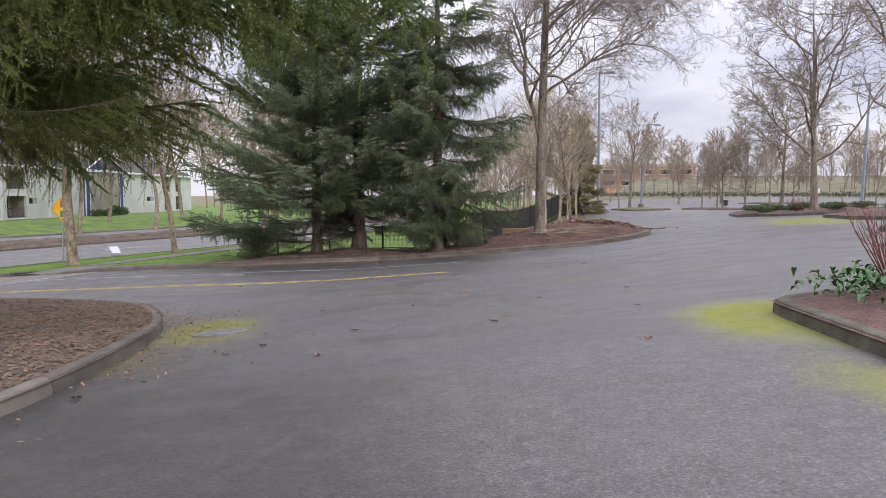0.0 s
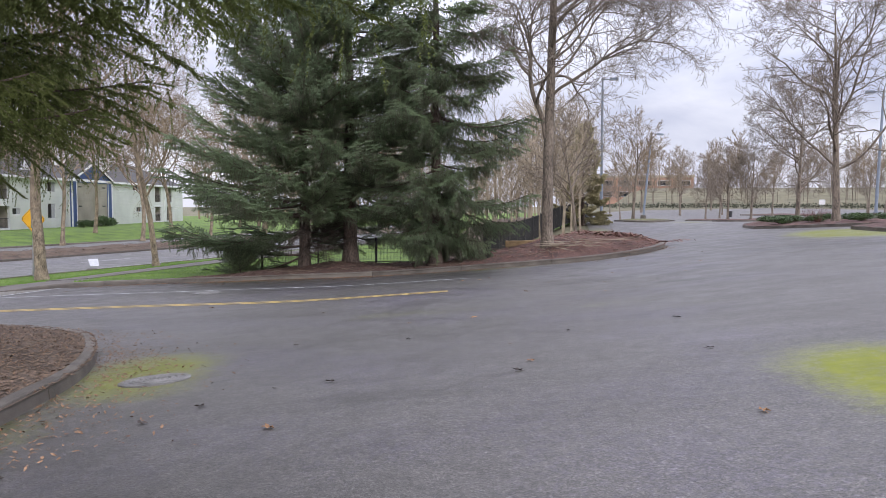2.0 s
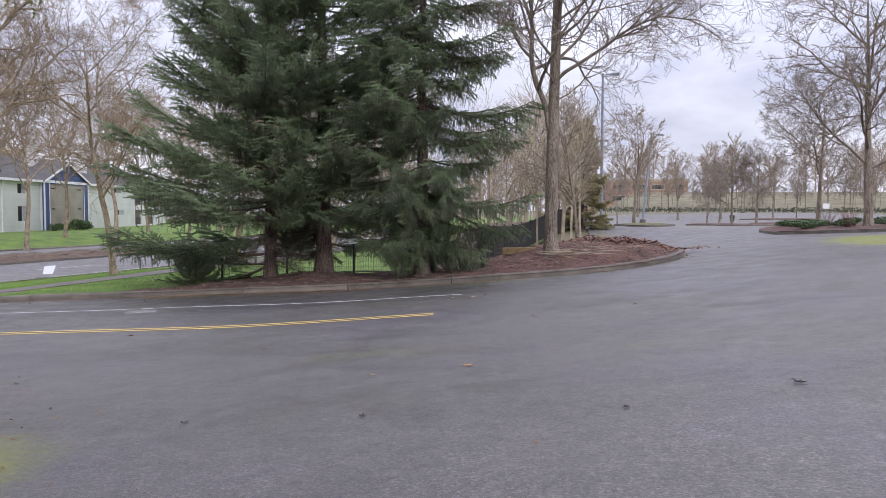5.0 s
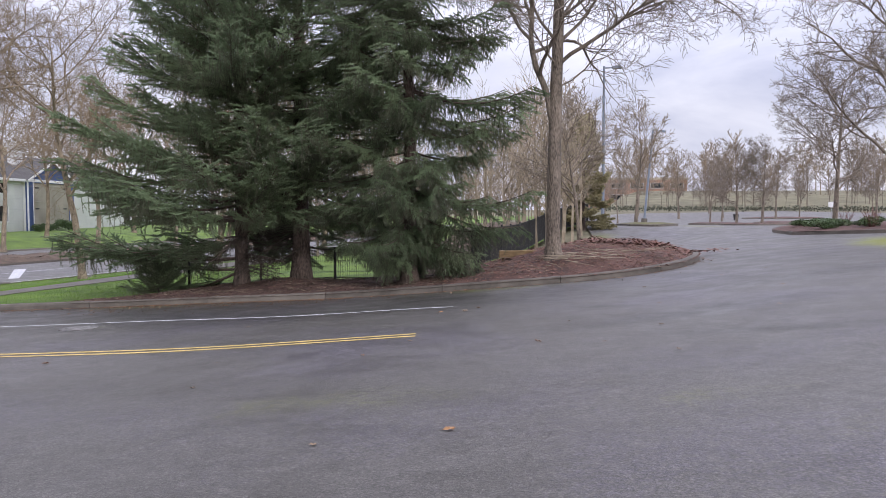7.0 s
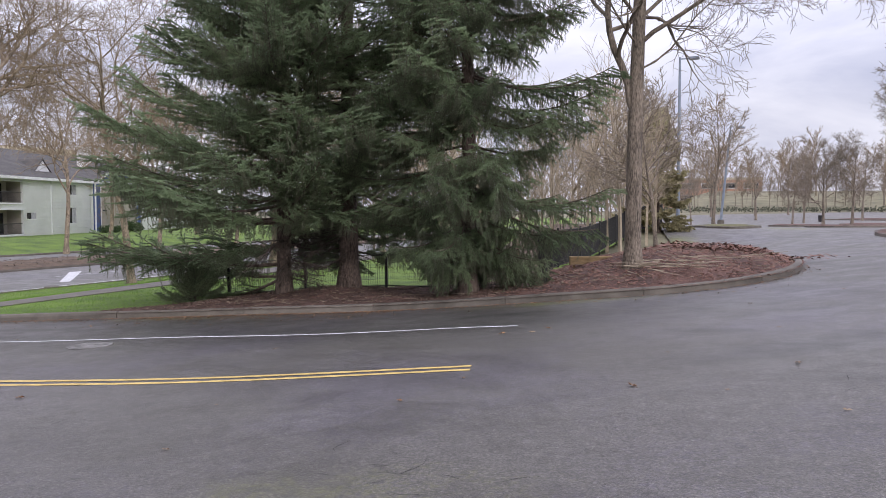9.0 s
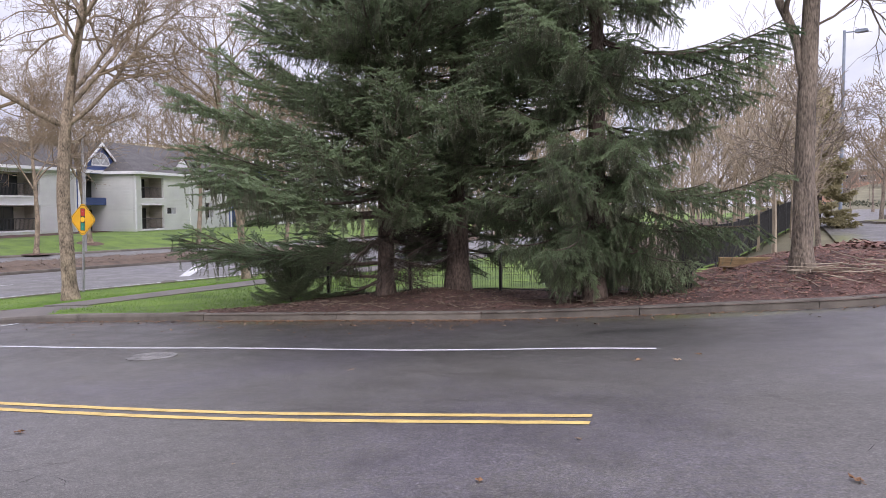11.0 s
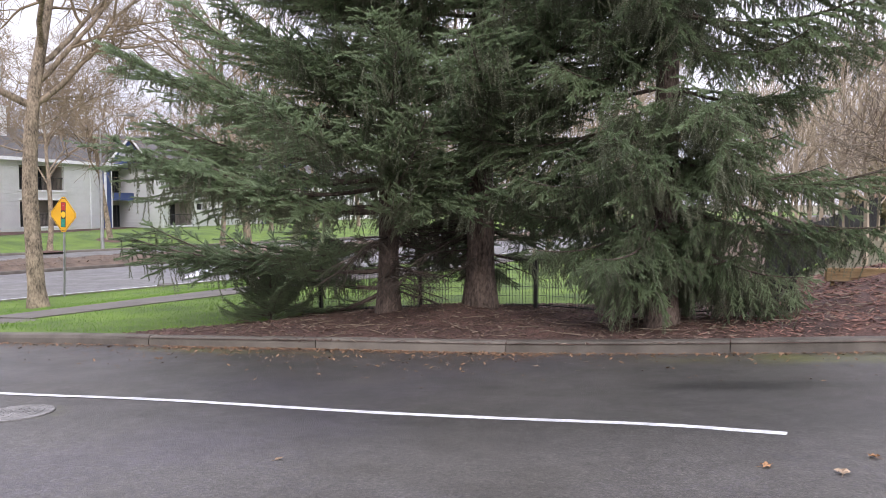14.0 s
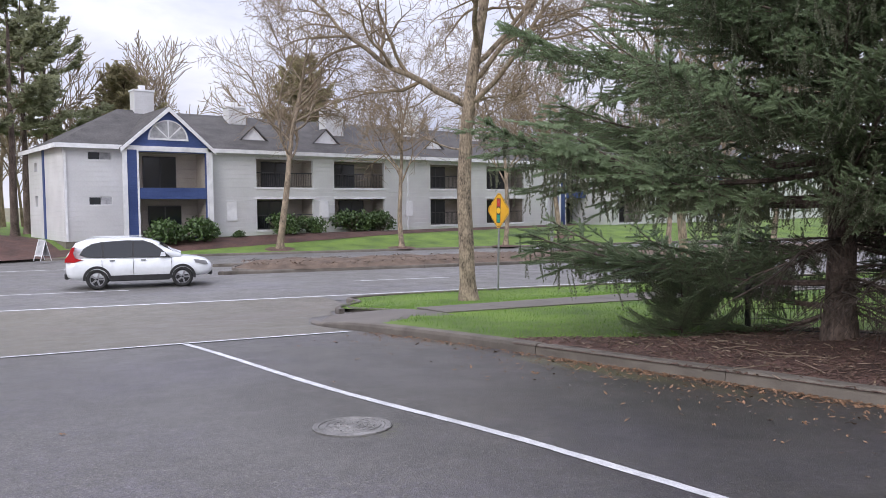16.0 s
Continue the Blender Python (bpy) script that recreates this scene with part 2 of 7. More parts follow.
# cx, cy, rx, ry, turn, softness, amount
ASPHALT = asphalt_material("lot_asphalt", (0.067, 0.060, 0.068), (0.146, 0.135, 0.147),
    damp=[(-2.0, 26.4, 7.5, 2.8, 0, 0.6, 1.8), (-5, 26.2, 13, 3.4, 0, 0.45, 0.85), (0.26, 26.43, 1.5, 0.5, 2, 0.9, 1.7), (-2.8, 4.2, 4.4, 7.0, 18, 0.85, 1.9), (-6.5, 27.4, 10, 1.5, 0, 0.7, 1.25), (-6, 23.2, 10, 3.2, 0, 0.6, 0.2), (9, 24.5, 6, 0.8, 12, 0.8, 0.9), (4.2, 20.8, 3.4, 0.8, 14, 0.8, 0.8), (-1, 1, 5, 5.5, 0, 0.7, 0.75)],
    stains=[(4.8, 18.2, 2.6, 0.4, -26, 0.9, 0.4), (3.2, 22.6, 1.2, 0.4, -30, 0.9, 0.35), (0.3, 26.45, 1.5, 0.42, 2, 0.9, 0.7), (-2.3, 26.3, 0.8, 0.2, 4, 0.9, 0.35)],
    moss=[(3.5, 7.9, 1.4, 3.2, 6, 1.0, 1.3), (3.2, 5.2, 1.0, 2.6, 4, 1.0, 0.85), (-3.3, 11.2, 1.6, 3.2, 14, 0.9, 1.1), (14.2, 31.0, 3.6, 7.5, -15, 0.9, 1.3), (-3.3, 8.8, 1.0, 2.6, 0, 0.9, 0.6), (1.5, 28.1, 4.5, 0.8, 0, 0.8, 0.62), (-8, 28.2, 6, 0.45, 0, 0.8, 0.55), (7.5, 49, 2.6, 13, -18, 0.8, 0.8), (17, 66, 3, 9, 10, 0.8, 0.8), (24, 74, 5, 3, 20, 0.8, 0.75), (-0.6, 16.2, 3.4, 1.4, 0, 1.0, 0.52), (2.4, 15.2, 3.0, 0.9, 8, 1.0, 0.45), (4, 14, 5, 1.5, 10, 1.0, 0.33), (17, 60, 2.5, 6, 0, .8, .7), (-6.8, 24.3, 0.75, 0.6, 0, 0.6, 0.5)])
STREET = asphalt_material("street_asphalt", (0.105, 0.100, 0.108), (0.165, 0.158, 0.168))
LAWN = material("lawn_grass", (0.050, 0.092, 0.014), (0.170, 0.262, 0.040), 0.7, 0.9, 0.9, 45, spread=0.9, bump_dist=0.03)
EARTH = material("rough_grass", (0.095, 0.088, 0.05), (0.21, 0.19, 0.115), 0.3, 0.95, 0.6, 12, bump_dist=0.03)
MOSSY = material("mossy_earth", (0.055, 0.050, 0.022), (0.17, 0.165, 0.07), 1.2, 0.95, 0.8, 20, spread=0.9, bump_dist=0.03)
MULCH = material("bark_mulch", (0.034, 0.020, 0.017), (0.195, 0.108, 0.088), 2.2, 0.95, 1.0, 38, spread=1.2, bump_dist=0.03)
SOIL = material("needle_soil", (0.045, 0.031, 0.022), (0.19, 0.135, 0.095), 2.0, 0.95, 1.0, 40, spread=1.2, bump_dist=0.03)
KERB = material("kerb_concrete", (0.064, 0.055, 0.046), (0.210, 0.184, 0.156), 2.5, 0.85, 0.6, 90, spread=0.7, per_piece=0.25)
MOSS_KERB = material("mossy_kerb_concrete", (0.034, 0.032, 0.020), (0.150, 0.132, 0.098), 3.5, 0.9, 0.7, 70, spread=0.9)
WALK = material("walk_concrete", (0.088, 0.078, 0.068), (0.175, 0.156, 0.138), 1.2, 0.85, 0.5, 70, spread=0.6, per_piece=0.15)
WHITE_LINE = material("white_road_paint", (0.40, 0.40, 0.41), (0.70, 0.70, 0.71), 5, 0.65, 0.1, 80, spread=1.0, spec=0.3)
YELLOW_LINE = material("yellow_road_paint", (0.44, 0.31, 0.11), (0.74, 0.54, 0.19), 5, 0.65, 0.1, 80, spread=1.0, spec=0.3)
BARK = material("spruce_bark", (0.032, 0.022, 0.018), (0.20, 0.15, 0.125), 4, 0.95, 1.0, 26, spread=1.2, streak=(1, 1, 0.45), bump_dist=0.05)
GREY_BARK = material("smooth_grey_bark", (0.05, 0.040, 0.032), (0.33, 0.27, 0.215), 5, 0.9, 1.0, 34, spread=1.3, streak=(1, 1, 0.28), bump_dist=0.04)
TAN_BARK = material("plane_bark", (0.065, 0.05, 0.035), (0.42, 0.335, 0.24), 5, 0.9, 0.8, 24, spread=1.0, streak=(1, 1, 0.5), bump_dist=0.01)
TWIG = material("bare_twigs", (0.125, 0.102, 0.080), (0.265, 0.222, 0.178), 2, 0.9, 0, 20)
PALE_TWIG = material("pale_brush", (0.24, 0.195, 0.14), (0.46, 0.385, 0.29), 2, 0.9, 0, 20)
TAN_TWIG = material("tan_twigs", (0.15, 0.11, 0.07), (0.32, 0.25, 0.17), 2, 0.9, 0, 20)


# ---- the lie of the land ----
def spline(x, knots):
    k = np.array(knots, float)
    X, Y = k[:, 0], k[:, 1]
    s = np.gradient(Y, X)
    x = np.clip(np.asarray(x, float), X[0], X[-1])
    i = np.clip(np.searchsorted(X, x) - 1, 0, len(X) - 2)
    h = X[i + 1] - X[i]
    t = (x - X[i]) / h
    return (2 * t**3 - 3 * t**2 + 1) * Y[i] + (t**3 - 2 * t**2 + t) * h * s[i] + (3 * t**2 - 2 * t**3) * Y[i + 1] + (t**3 - t**2) * h * s[i + 1]


def ease(a, b, x):
    t = np.clip((np.asarray(x, float) - a) / (b - a), 0, 1)
    return t * t * (3 - 2 * t)


FALL = [(-40, 1.0), (-20, 0.95), (-10, 0.78), (-4, 0.33), (0, -0.15), (4.2, -0.5), (7.6, -0.75), (11.4, -0.9), (18.4, -1.2), (23.5, -1.6), (27, -1.78), (34, -1.78), (400, -1.78)]
NEAR = [(-60, 0), (0, 0.2), (9.6, 0.3), (14.8, 0.14), (19, 0.06), (24, 0), (400, 0)]
FAR_LOT = [(40, 0.6), (64, 0.3), (79, 0), (100, -0.2), (120, 0.1), (150, 1.1), (166, 1.7), (200, 5), (260, 8), (400, 11)]
ACROSS = np.array((-0.944, 0.33))
ALONG = np.array((0.33, 0.944))


def street_w(x, y):
    """Distance across the street's line."""
    return -0.944 * x + 0.33 * y


def height(x, y):
    """The paved ground's height."""
    x, y = np.asarray(x, float), np.asarray(y, float)
    w = -0.98 * x + 0.19 * y
    a = spline(w, FALL) + spline(y, NEAR) * ease(20, 12, w)
    k = ease(44, 64, y) * ease(20, 10, w)
    z = a * (1 - k) + spline(y, FAR_LOT) * k
    s = street_w(x, y)
    z = z + (-1.78 - z) * ease(25, 31, s)
    return z + 0.76 * ease(54.5, 62, s)


def mesh_object(name, verts, faces, mat, parent=None, label="", smooth=False, mats=None, index=None):
    me = bpy.data.meshes.new(name)
    me.from_pydata([tuple(v) for v in verts], [], [tuple(f) for f in faces])
    for m in (mats or [mat]):
        me.materials.append(m)
    if index is not None:
        me.polygons.foreach_set("material_index", list(index))
    if smooth:
        me.polygons.foreach_set("use_smooth", [True] * len(me.polygons))
    me.update()
    ob = new(name, me)
    if parent:
        ob.parent = parent
    if label:
        ob["label"] = label
    return ob


def inside(px, py, outline):
    o = np.array(outline, float)
    res = np.zeros(np.shape(px), bool)
    for (x1, y1), (x2, y2) in zip(o, np.roll(o, -1, 0)):
        c = (y1 > py) != (y2 > py)
        with np.errstate(divide="ignore", invalid="ignore"):
            res ^= c & (px < (x2 - x1) * (py - y1) / (y2 - y1) + x1)
    return res


def nearest_on(p, outline):
    o = np.array(outline, float)
    a, b = o, np.roll(o, -1, 0)
    d = b - a
    t = np.clip(((p[:, None] - a) * d).sum(-1) / np.maximum((d * d).sum(-1), 1e-9), 0, 1)
    q = a + t[..., None] * d
    dist = np.linalg.norm(p[:, None] - q, axis=-1)
    i = dist.argmin(1)
    return q[np.arange(len(p)), i], dist.min(1)


def draped(name, outline, cell, lift, mat, label="", category="", kind="structure", relief=None):
    """A sheet over the ground inside an outline; lift(x, y, distance from the edge) is added to the ground's height."""
    o = np.array(outline, float)
    lo, hi = o.min(0) - cell, o.max(0) + cell
    nx, ny = int((hi[0] - lo[0]) / cell) + 1, int((hi[1] - lo[1]) / cell) + 1
    gx, gy = np.meshgrid(lo[0] + np.arange(nx + 1) * cell, lo[1] + np.arange(ny + 1) * cell, indexing="ij")
    keep = inside((gx[:-1, :-1] + gx[1:, 1:]) / 2, (gy[:-1, :-1] + gy[1:, 1:]) / 2, o)
    count = np.zeros((nx + 1, ny + 1), int)
    for dx in (0, 1):
        for dy in (0, 1):
            count[dx:dx + nx, dy:dy + ny] += keep
    used = count > 0
    pts = np.stack([gx[used], gy[used]], -1)
    edge = count[used] < 4
    near, dist = nearest_on(pts, o)
    pts[edge] = near[edge]
    dist[edge] = 0
    z = height(pts[:, 0], pts[:, 1]) + lift(pts[:, 0], pts[:, 1], dist)
    ids = -np.ones((nx + 1, ny + 1), int)
    ids[used] = np.arange(used.sum())
    i, j = np.nonzero(keep)
    faces = np.stack([ids[i, j], ids[i + 1, j], ids[i + 1, j + 1], ids[i, j + 1]], -1)
    ob = mesh_object(name, np.c_[pts, z].tolist(), faces.tolist(), mat, smooth=True)
    return tagged(ob, label, category or name, kind=kind)


def curve_points(ctrl, step):
    """A smooth line through control points, resampled evenly."""
    c = np.array(ctrl, float)
    pts = []
    e = np.vstack([2 * c[0] - c[1], c, 2 * c[-1] - c[-2]])
    for k in range(1, len(e) - 2):
        p0, p1, p2, p3 = e[k - 1:k + 3]
        for t in np.linspace(0, 1, 24, endpoint=False):
            pts.append(0.5 * (2 * p1 + (p2 - p0) * t + (2 * p0 - 5 * p1 + 4 * p2 - p3) * t * t + (3 * p1 - p0 - 3 * p2 + p3) * t**3))
    pts.append(c[-1])
    pts = np.array(pts)
    s = np.r_[0, np.cumsum(np.linalg.norm(np.diff(pts, axis=0), axis=1))]
    n = max(2, int(round(s[-1] / step)) + 1)
    q = np.linspace(0, s[-1], n)
    return np.stack([np.interp(q, s, pts[:, 0]), np.interp(q, s, pts[:, 1])], -1)


def kerb_run(label, ctrl, wide=0.16, high=0.15, piece=3.0, side=1, mat=None, dip=None):
    """A cast kerb laid along a line in lengths, its face on the line and its body to one side."""
    base = tagged(new("kerb"), label, "kerb", kind="structure")
    pts = curve_points(ctrl, 0.25)
    per = int(piece / 0.25)
    d = np.gradient(pts, axis=0)
    d /= np.linalg.norm(d, axis=1)[:, None]
    nrm = np.stack([-d[:, 1], d[:, 0]], -1) * side
    rng = random.Random(len(ctrl) + int(piece * 10))
    prof = [(0.0, -0.12), (0.015, high * 0.62), (0.035, high * 0.93), (0.06, high), (wide - 0.02, high + 0.004), (wide, high - 0.015), (wide, -0.12)]
    for s in range(0, len(pts) - 1, per):
        seg = list(range(s, min(s + per, len(pts) - 1) + 1))
        if len(seg) < 2:
            continue
        jx, jz = rng.uniform(-0.008, 0.008), rng.uniform(-0.008, 0.008)
        verts, faces = [], []
        for q, k in enumerate(seg):
            p = pts[k] + d[k] * (0.006 if q == 0 else -0.006 if q == len(seg) - 1 else 0)
            z = float(height(*pts[k]))
            hh = 1.0 if dip is None else dip(pts[k])
            for a, b in prof:
                w = p + nrm[k] * (a + jx)
                verts.append((w[0], w[1], z + (b * hh if b > 0 else b) + jz + rng.uniform(-0.002, 0.002)))
        m = len(prof)
        for q in range(len(seg) - 1):
            for k in range(m - 1):
                faces.append((q * m + k, q * m + k + 1, (q + 1) * m + k + 1, (q + 1) * m + k))
        faces.append(tuple(range(m - 1, -1, -1)))
        faces.append(tuple(range((len(seg) - 1) * m, len(seg) * m)))
        mesh_object("kerb_stone", verts, faces, mat or KERB, base)
    return base


def ribbon(name, ctrl, wide, mat, label, category="road marking", lift=0.006, worn=0.0, seed=1):
    """A painted line on the ground, with slightly ragged edges."""
    pts = curve_points(ctrl, 0.2)
    d = np.gradient(pts, axis=0)
    d /= np.linalg.norm(d, axis=1)[:, None]
    nrm = np.stack([-d[:, 1], d[:, 0]], -1)
    rng = random.Random(seed)
    verts, faces = [], []
    for k, p in enumerate(pts):
        for s in (-1, 1):
            q = p + nrm[k] * s * (wide / 2 + rng.uniform(-1, 1) * worn)
            verts.append((q[0], q[1], float(height(*q)) + lift))
        if k:
            faces.append((2 * k - 2, 2 * k - 1, 2 * k + 1, 2 * k))
    return tagged(mesh_object(name, verts, faces, mat), label, category, kind="structure")


def on_street(u, w):
    """The point at u along and w across the street."""
    p = ALONG * u + ACROSS * w
    return float(p[0]), float(p[1])


# the open land, to the horizon
axis = np.r_[np.linspace(-1500, -130, 12), np.linspace(-120, -22, 50), np.linspace(-20, 60, 81), np.linspace(62, 200, 50), np.linspace(230, 2500, 14)]
gx, gy = np.meshgrid(axis, axis, indexing="ij")
gz = height(gx, gy) - 0.10
n_ax = len(axis)
quads = [(i * n_ax + j, (i + 1) * n_ax + j, (i + 1) * n_ax + j + 1, i * n_ax + j + 1) for i in range(n_ax - 1) for j in range(n_ax - 1)]
ground = tagged(mesh_object("ground", np.stack([gx.ravel(), gy.ravel(), gz.ravel()], -1).tolist(), quads, EARTH, smooth=True), "rough winter grass running out to the far treeline", "ground", kind="structure")

LOT = [(-31, 24.5), (-25.6, 20), (-27, 10), (-14, -14), (12, -14), (75, -14), (85, 60), (90, 132), (60, 150), (30, 140), (12, 118), (9.9, 64), (8.2, 50), (6.6, 42), (3.4, 37), (1, 34), (-14, 34), (-19.6, 34.2), (-27.4, 35)]
draped("lot", LOT, 0.5, lambda x, y, d: 0 * d, ASPHALT, "worn grey asphalt of the car park and its driveway, damp in patches and mossy at the kerbs", "asphalt")

su, sw = np.meshgrid(np.linspace(-140, 260, 161), np.linspace(31.0, 54.6, 13), indexing="ij")
sx, sy = ALONG[0] * su + ACROSS[0] * sw, ALONG[1] * su + ACROSS[1] * sw
sz = height(sx, sy) + 0.012
quads = [(i * 13 + j, (i + 1) * 13 + j, (i + 1) * 13 + j + 1, i * 13 + j + 1) for i in range(160) for j in range(12)]
tagged(mesh_object("road", np.stack([sx.ravel(), sy.ravel(), sz.ravel()], -1).tolist(), [q[::-1] for q in quads], STREET, smooth=True), "grey asphalt road with two lanes each way", "road", kind="structure")

APRON = asphalt_material("apron_asphalt", (0.115, 0.100, 0.084), (0.185, 0.164, 0.140))
draped("driveway_apron", [(-18.0, 13.5), (-16.72, 17.5), (-14.92, 22.5), (-14.12, 25.2), (-13.25, 28.0), (-15.2, 28.25), (-17.45, 29.5), (-18.0, 30.5), (-19.0, 31.0), (-20.0, 32.3), on_street(23.5, 32.05), on_street(14, 32.05), on_street(3, 32.05)], 0.4, lambda x, y, d: 0.006 + 0.012 * ease(30.4, 30.9, street_w(x, y)), APRON, "tan worn apron where the driveway meets the road", "asphalt")

# lawns, walks and planting beds
KERB_NORTH = [(-17.4, 29.6), (-15.2, 28.35), (-13.1, 28.15), (-10, 28.4), (-6, 28.6), (-2, 28.66), (1.5, 28.5), (4.0, 28.55), (5.7, 29.2), (7.0, 30.4), (8.0, 32.4), (8.5, 34.6), (8.4, 37.5), (8.2, 42)]
rimN = curve_points(KERB_NORTH, 0.25)
back = [on_street(150, 10), on_street(150, 31.0), on_street(24.5, 31.0), (-19.9, 32.2), (-19.0, 31.2)]
lawn_edge = [tuple(p + np.array((0, 0.1))) for p in rimN if p[0] > -13.2 or p[1] > 30] + [(2.1, 41), (4.6, 49), (7.4, 57), (10.0, 63.2), (5, 66), (2, 100), (-2, 150)] + back[1:] + [(-17.0, 31.2), (-14.8, 30.6), (-13.4, 29.6)]
draped("lawn", lawn_edge, 0.4, lambda x, y, d: 0.10 + 0.03 * ease(0, 1, d), LAWN, "bright green winter lawn beside the road and behind the fence", "lawn")


WALK_W = (22.7, 24.8)
BED = [(-9.6, 28.8), (-8.0, 30.6), (-7.4, 33.2), (-3, 34.2), (0.3, 33.6), (1.5, 36), (2.2, 40), (5.0, 42.6), (8.0, 41.5)] + [tuple(p) for p in rimN[::-1] if p[0] > -9.4 and p[1] < 41]


def bed_lift(x, y, d):
    mound = 0.62 * np.exp(-((x - 4.4) / 2.6) ** 2 - ((y - 33.6) / 4.2) ** 2) + 0.22 * np.exp(-((x + 3.9) / 1.2) ** 2 - ((y - 31.3) / 1.0) ** 2) + 0.10 * np.exp(-((x + 5.5) / 0.9) ** 2 - ((y - 31.0) / 0.8) ** 2)
    lumps = 0.05 * np.sin(2.3 * x + 1.1 * y) * np.sin(1.7 * y - 0.6 * x) + 0.025 * np.sin(5.1 * x - 2.2 * y) * np.sin(4.3 * y + 1.3 * x)
    return 0.13 + (0.06 + mound + lumps) * ease(0, 0.9, d)


draped("planting_bed", BED, 0.2, bed_lift, MULCH, "raised bed of red-brown bark mulch under the trees", "planting bed")
draped("fence_bed", [(1.5, 34.5), (-0.8, 35.6), (-1.2, 42), (-0.6, 50), (1.6, 60), (4.5, 70), (9.0, 72), (10.2, 66), (9.7, 63.2), (7.1, 57), (4.3, 49), (1.9, 41)], 0.4, lambda x, y, d: 0.145 + 0.12 * ease(0, 1.2, d) + 0.05 * np.sin(2.1 * x + y) * np.sin(1.4 * y) * ease(0, 1, d), SOIL, "brown leaf-strewn ground along the black fence", "planting bed")
BED_WEST = [(-3.45, -12), (-3.45, 4), (-3.35, 7.0), (-3.5, 9.0), (-3.95, 11.2), (-5.1, 13.9), (-6.35, 15.7), (-9.2, 17.3), (-12.5, 18.4), (-16, 18.6), (-19, 17.5), (-26, 12), (-26, -12)]
rimW = curve_points(BED_WEST[:11], 0.25)
draped("planting_bed_west", [tuple(p) for p in rimW] + BED_WEST[11:], 0.25, lambda x, y, d: 0.13 + (0.05 + 0.06 * np.sin(1.9 * x + 0.7 * y) * np.sin(1.3 * y)) * ease(0, 1.0, d) + 0.2 * ease(1, 6, d), SOIL, "bed of bare brown soil and fallen needles under a conifer", "planting bed")
BED_EAST = [(3.46, -12), (3.46, 3), (3.47, 5.8), (3.53, 7.5), (3.58, 8.15), (3.66, 8.32), (3.85, 8.4), (4.8, 8.42), (7, 8.5), (14, 8.7), (20, 8.6)]
rimE = curve_points(BED_EAST, 0.25)
draped("planting_bed_east", [tuple(p) for p in rimE] + [(20, -12)], 0.25, lambda x, y, d: 0.12 + (0.03 + 0.03 * np.sin(3.1 * x + 0.7 * y) * np.sin(2.3 * y)) * ease(0, 0.7, d), MULCH, "bed of reddish bark mulch with low shrubs behind a kerb", "planting bed")

kerb_run("long weathered concrete kerb of the spruce bed, in cast lengths", KERB_NORTH, piece=3.0, side=1, wide=0.21, high=0.16, dip=lambda p: float(ease(-16.6, -12.6, p[0])) if p[0] < -12 else 1.0)
kerb_run("weathered concrete kerb curving round the soil bed", BED_WEST[:11], piece=2.75, side=1, wide=0.17)
kerb_run("mossy concrete kerb round the shrub bed", BED_EAST, piece=2.5, side=-1, wide=0.17, mat=MOSS_KERB)
# the street's kerbs
kerb_run("low concrete edging between the ramp and the lawn", [(-19.4, 31.6), (-18.3, 31.25), (-17.0, 31.2), (-15.4, 30.8)], piece=2.0, side=1, wide=0.14, high=0.125)
kerb_run("concrete street kerb beside the verge", [(-17.9, 30.6), (-18.9, 31.1), (-19.8, 32.3), on_street(25.5, 31.0), on_street(40, 31.0), on_street(90, 31.0), on_street(150, 31.0)], side=-1, piece=6)
kerb_run("concrete street kerb below the far lawn", [on_street(-90, 54.4), on_street(-20, 54.4), on_street(50, 54.4), on_street(150, 54.4)], side=1, piece=8)

# pavement along the street, slab by slab
walk_base = tagged(new("pavement"), "tan concrete pavement beside the road", "pavement", kind="structure")
for k in range(70):
    u0, u1 = 24.4 + k * 1.5, 24.4 + (k + 1) * 1.5 - 0.02
    c = [on_street(u0, WALK_W[0]), on_street(u1, WALK_W[0]), on_street(u1, WALK_W[1]), on_street(u0, WALK_W[1])]
    v = [(x, y, float(height(x, y)) + 0.155) for x, y in c] + [(x, y, float(height(x, y)) + 0.02) for x, y in c]
    mesh_object("slab", v, [(3, 2, 1, 0), (0, 1, 5, 4), (1, 2, 6, 5), (2, 3, 7, 6), (3, 0, 4, 7)], WALK, walk_base)
draped("pavement_ramp", [(-17.6, 30.35), (-15.3, 28.55), (-13.2, 28.35), (-13.1, 29.4), (-12.6, 30.3), (-14.8, 30.9), (-17.0, 31.3), (-18.3, 31.0)], 0.2, lambda x, y, d: 0.012 + 0.12 * ease(28.4, 30.6, y) * ease(-18.4, -15.5, x), WALK, "dark concrete ramp where the pavement meets the driveway", "ramp")

# the far lawn across the street
fu, fw = np.meshgrid(np.linspace(-140, 260, 101), np.r_[np.linspace(54.55, 66, 12), np.linspace(70, 130, 8)], indexing="ij")
fx, fy = ALONG[0] * fu + ACROSS[0] * fw, ALONG[1] * fu + ACROSS[1] * fw
quads = [(i * 20 + j, (i + 1) * 20 + j, (i + 1) * 20 + j + 1, i * 20 + j + 1)[::-1] for i in range(100) for j in range(19)]
tagged(mesh_object("lawn_far", np.stack([fx.ravel(), fy.ravel(), (height(fx, fy) + 0.13).ravel()], -1).tolist(), quads, LAWN, smooth=True), "sloping green lawn in front of the apartments", "lawn", kind="structure")

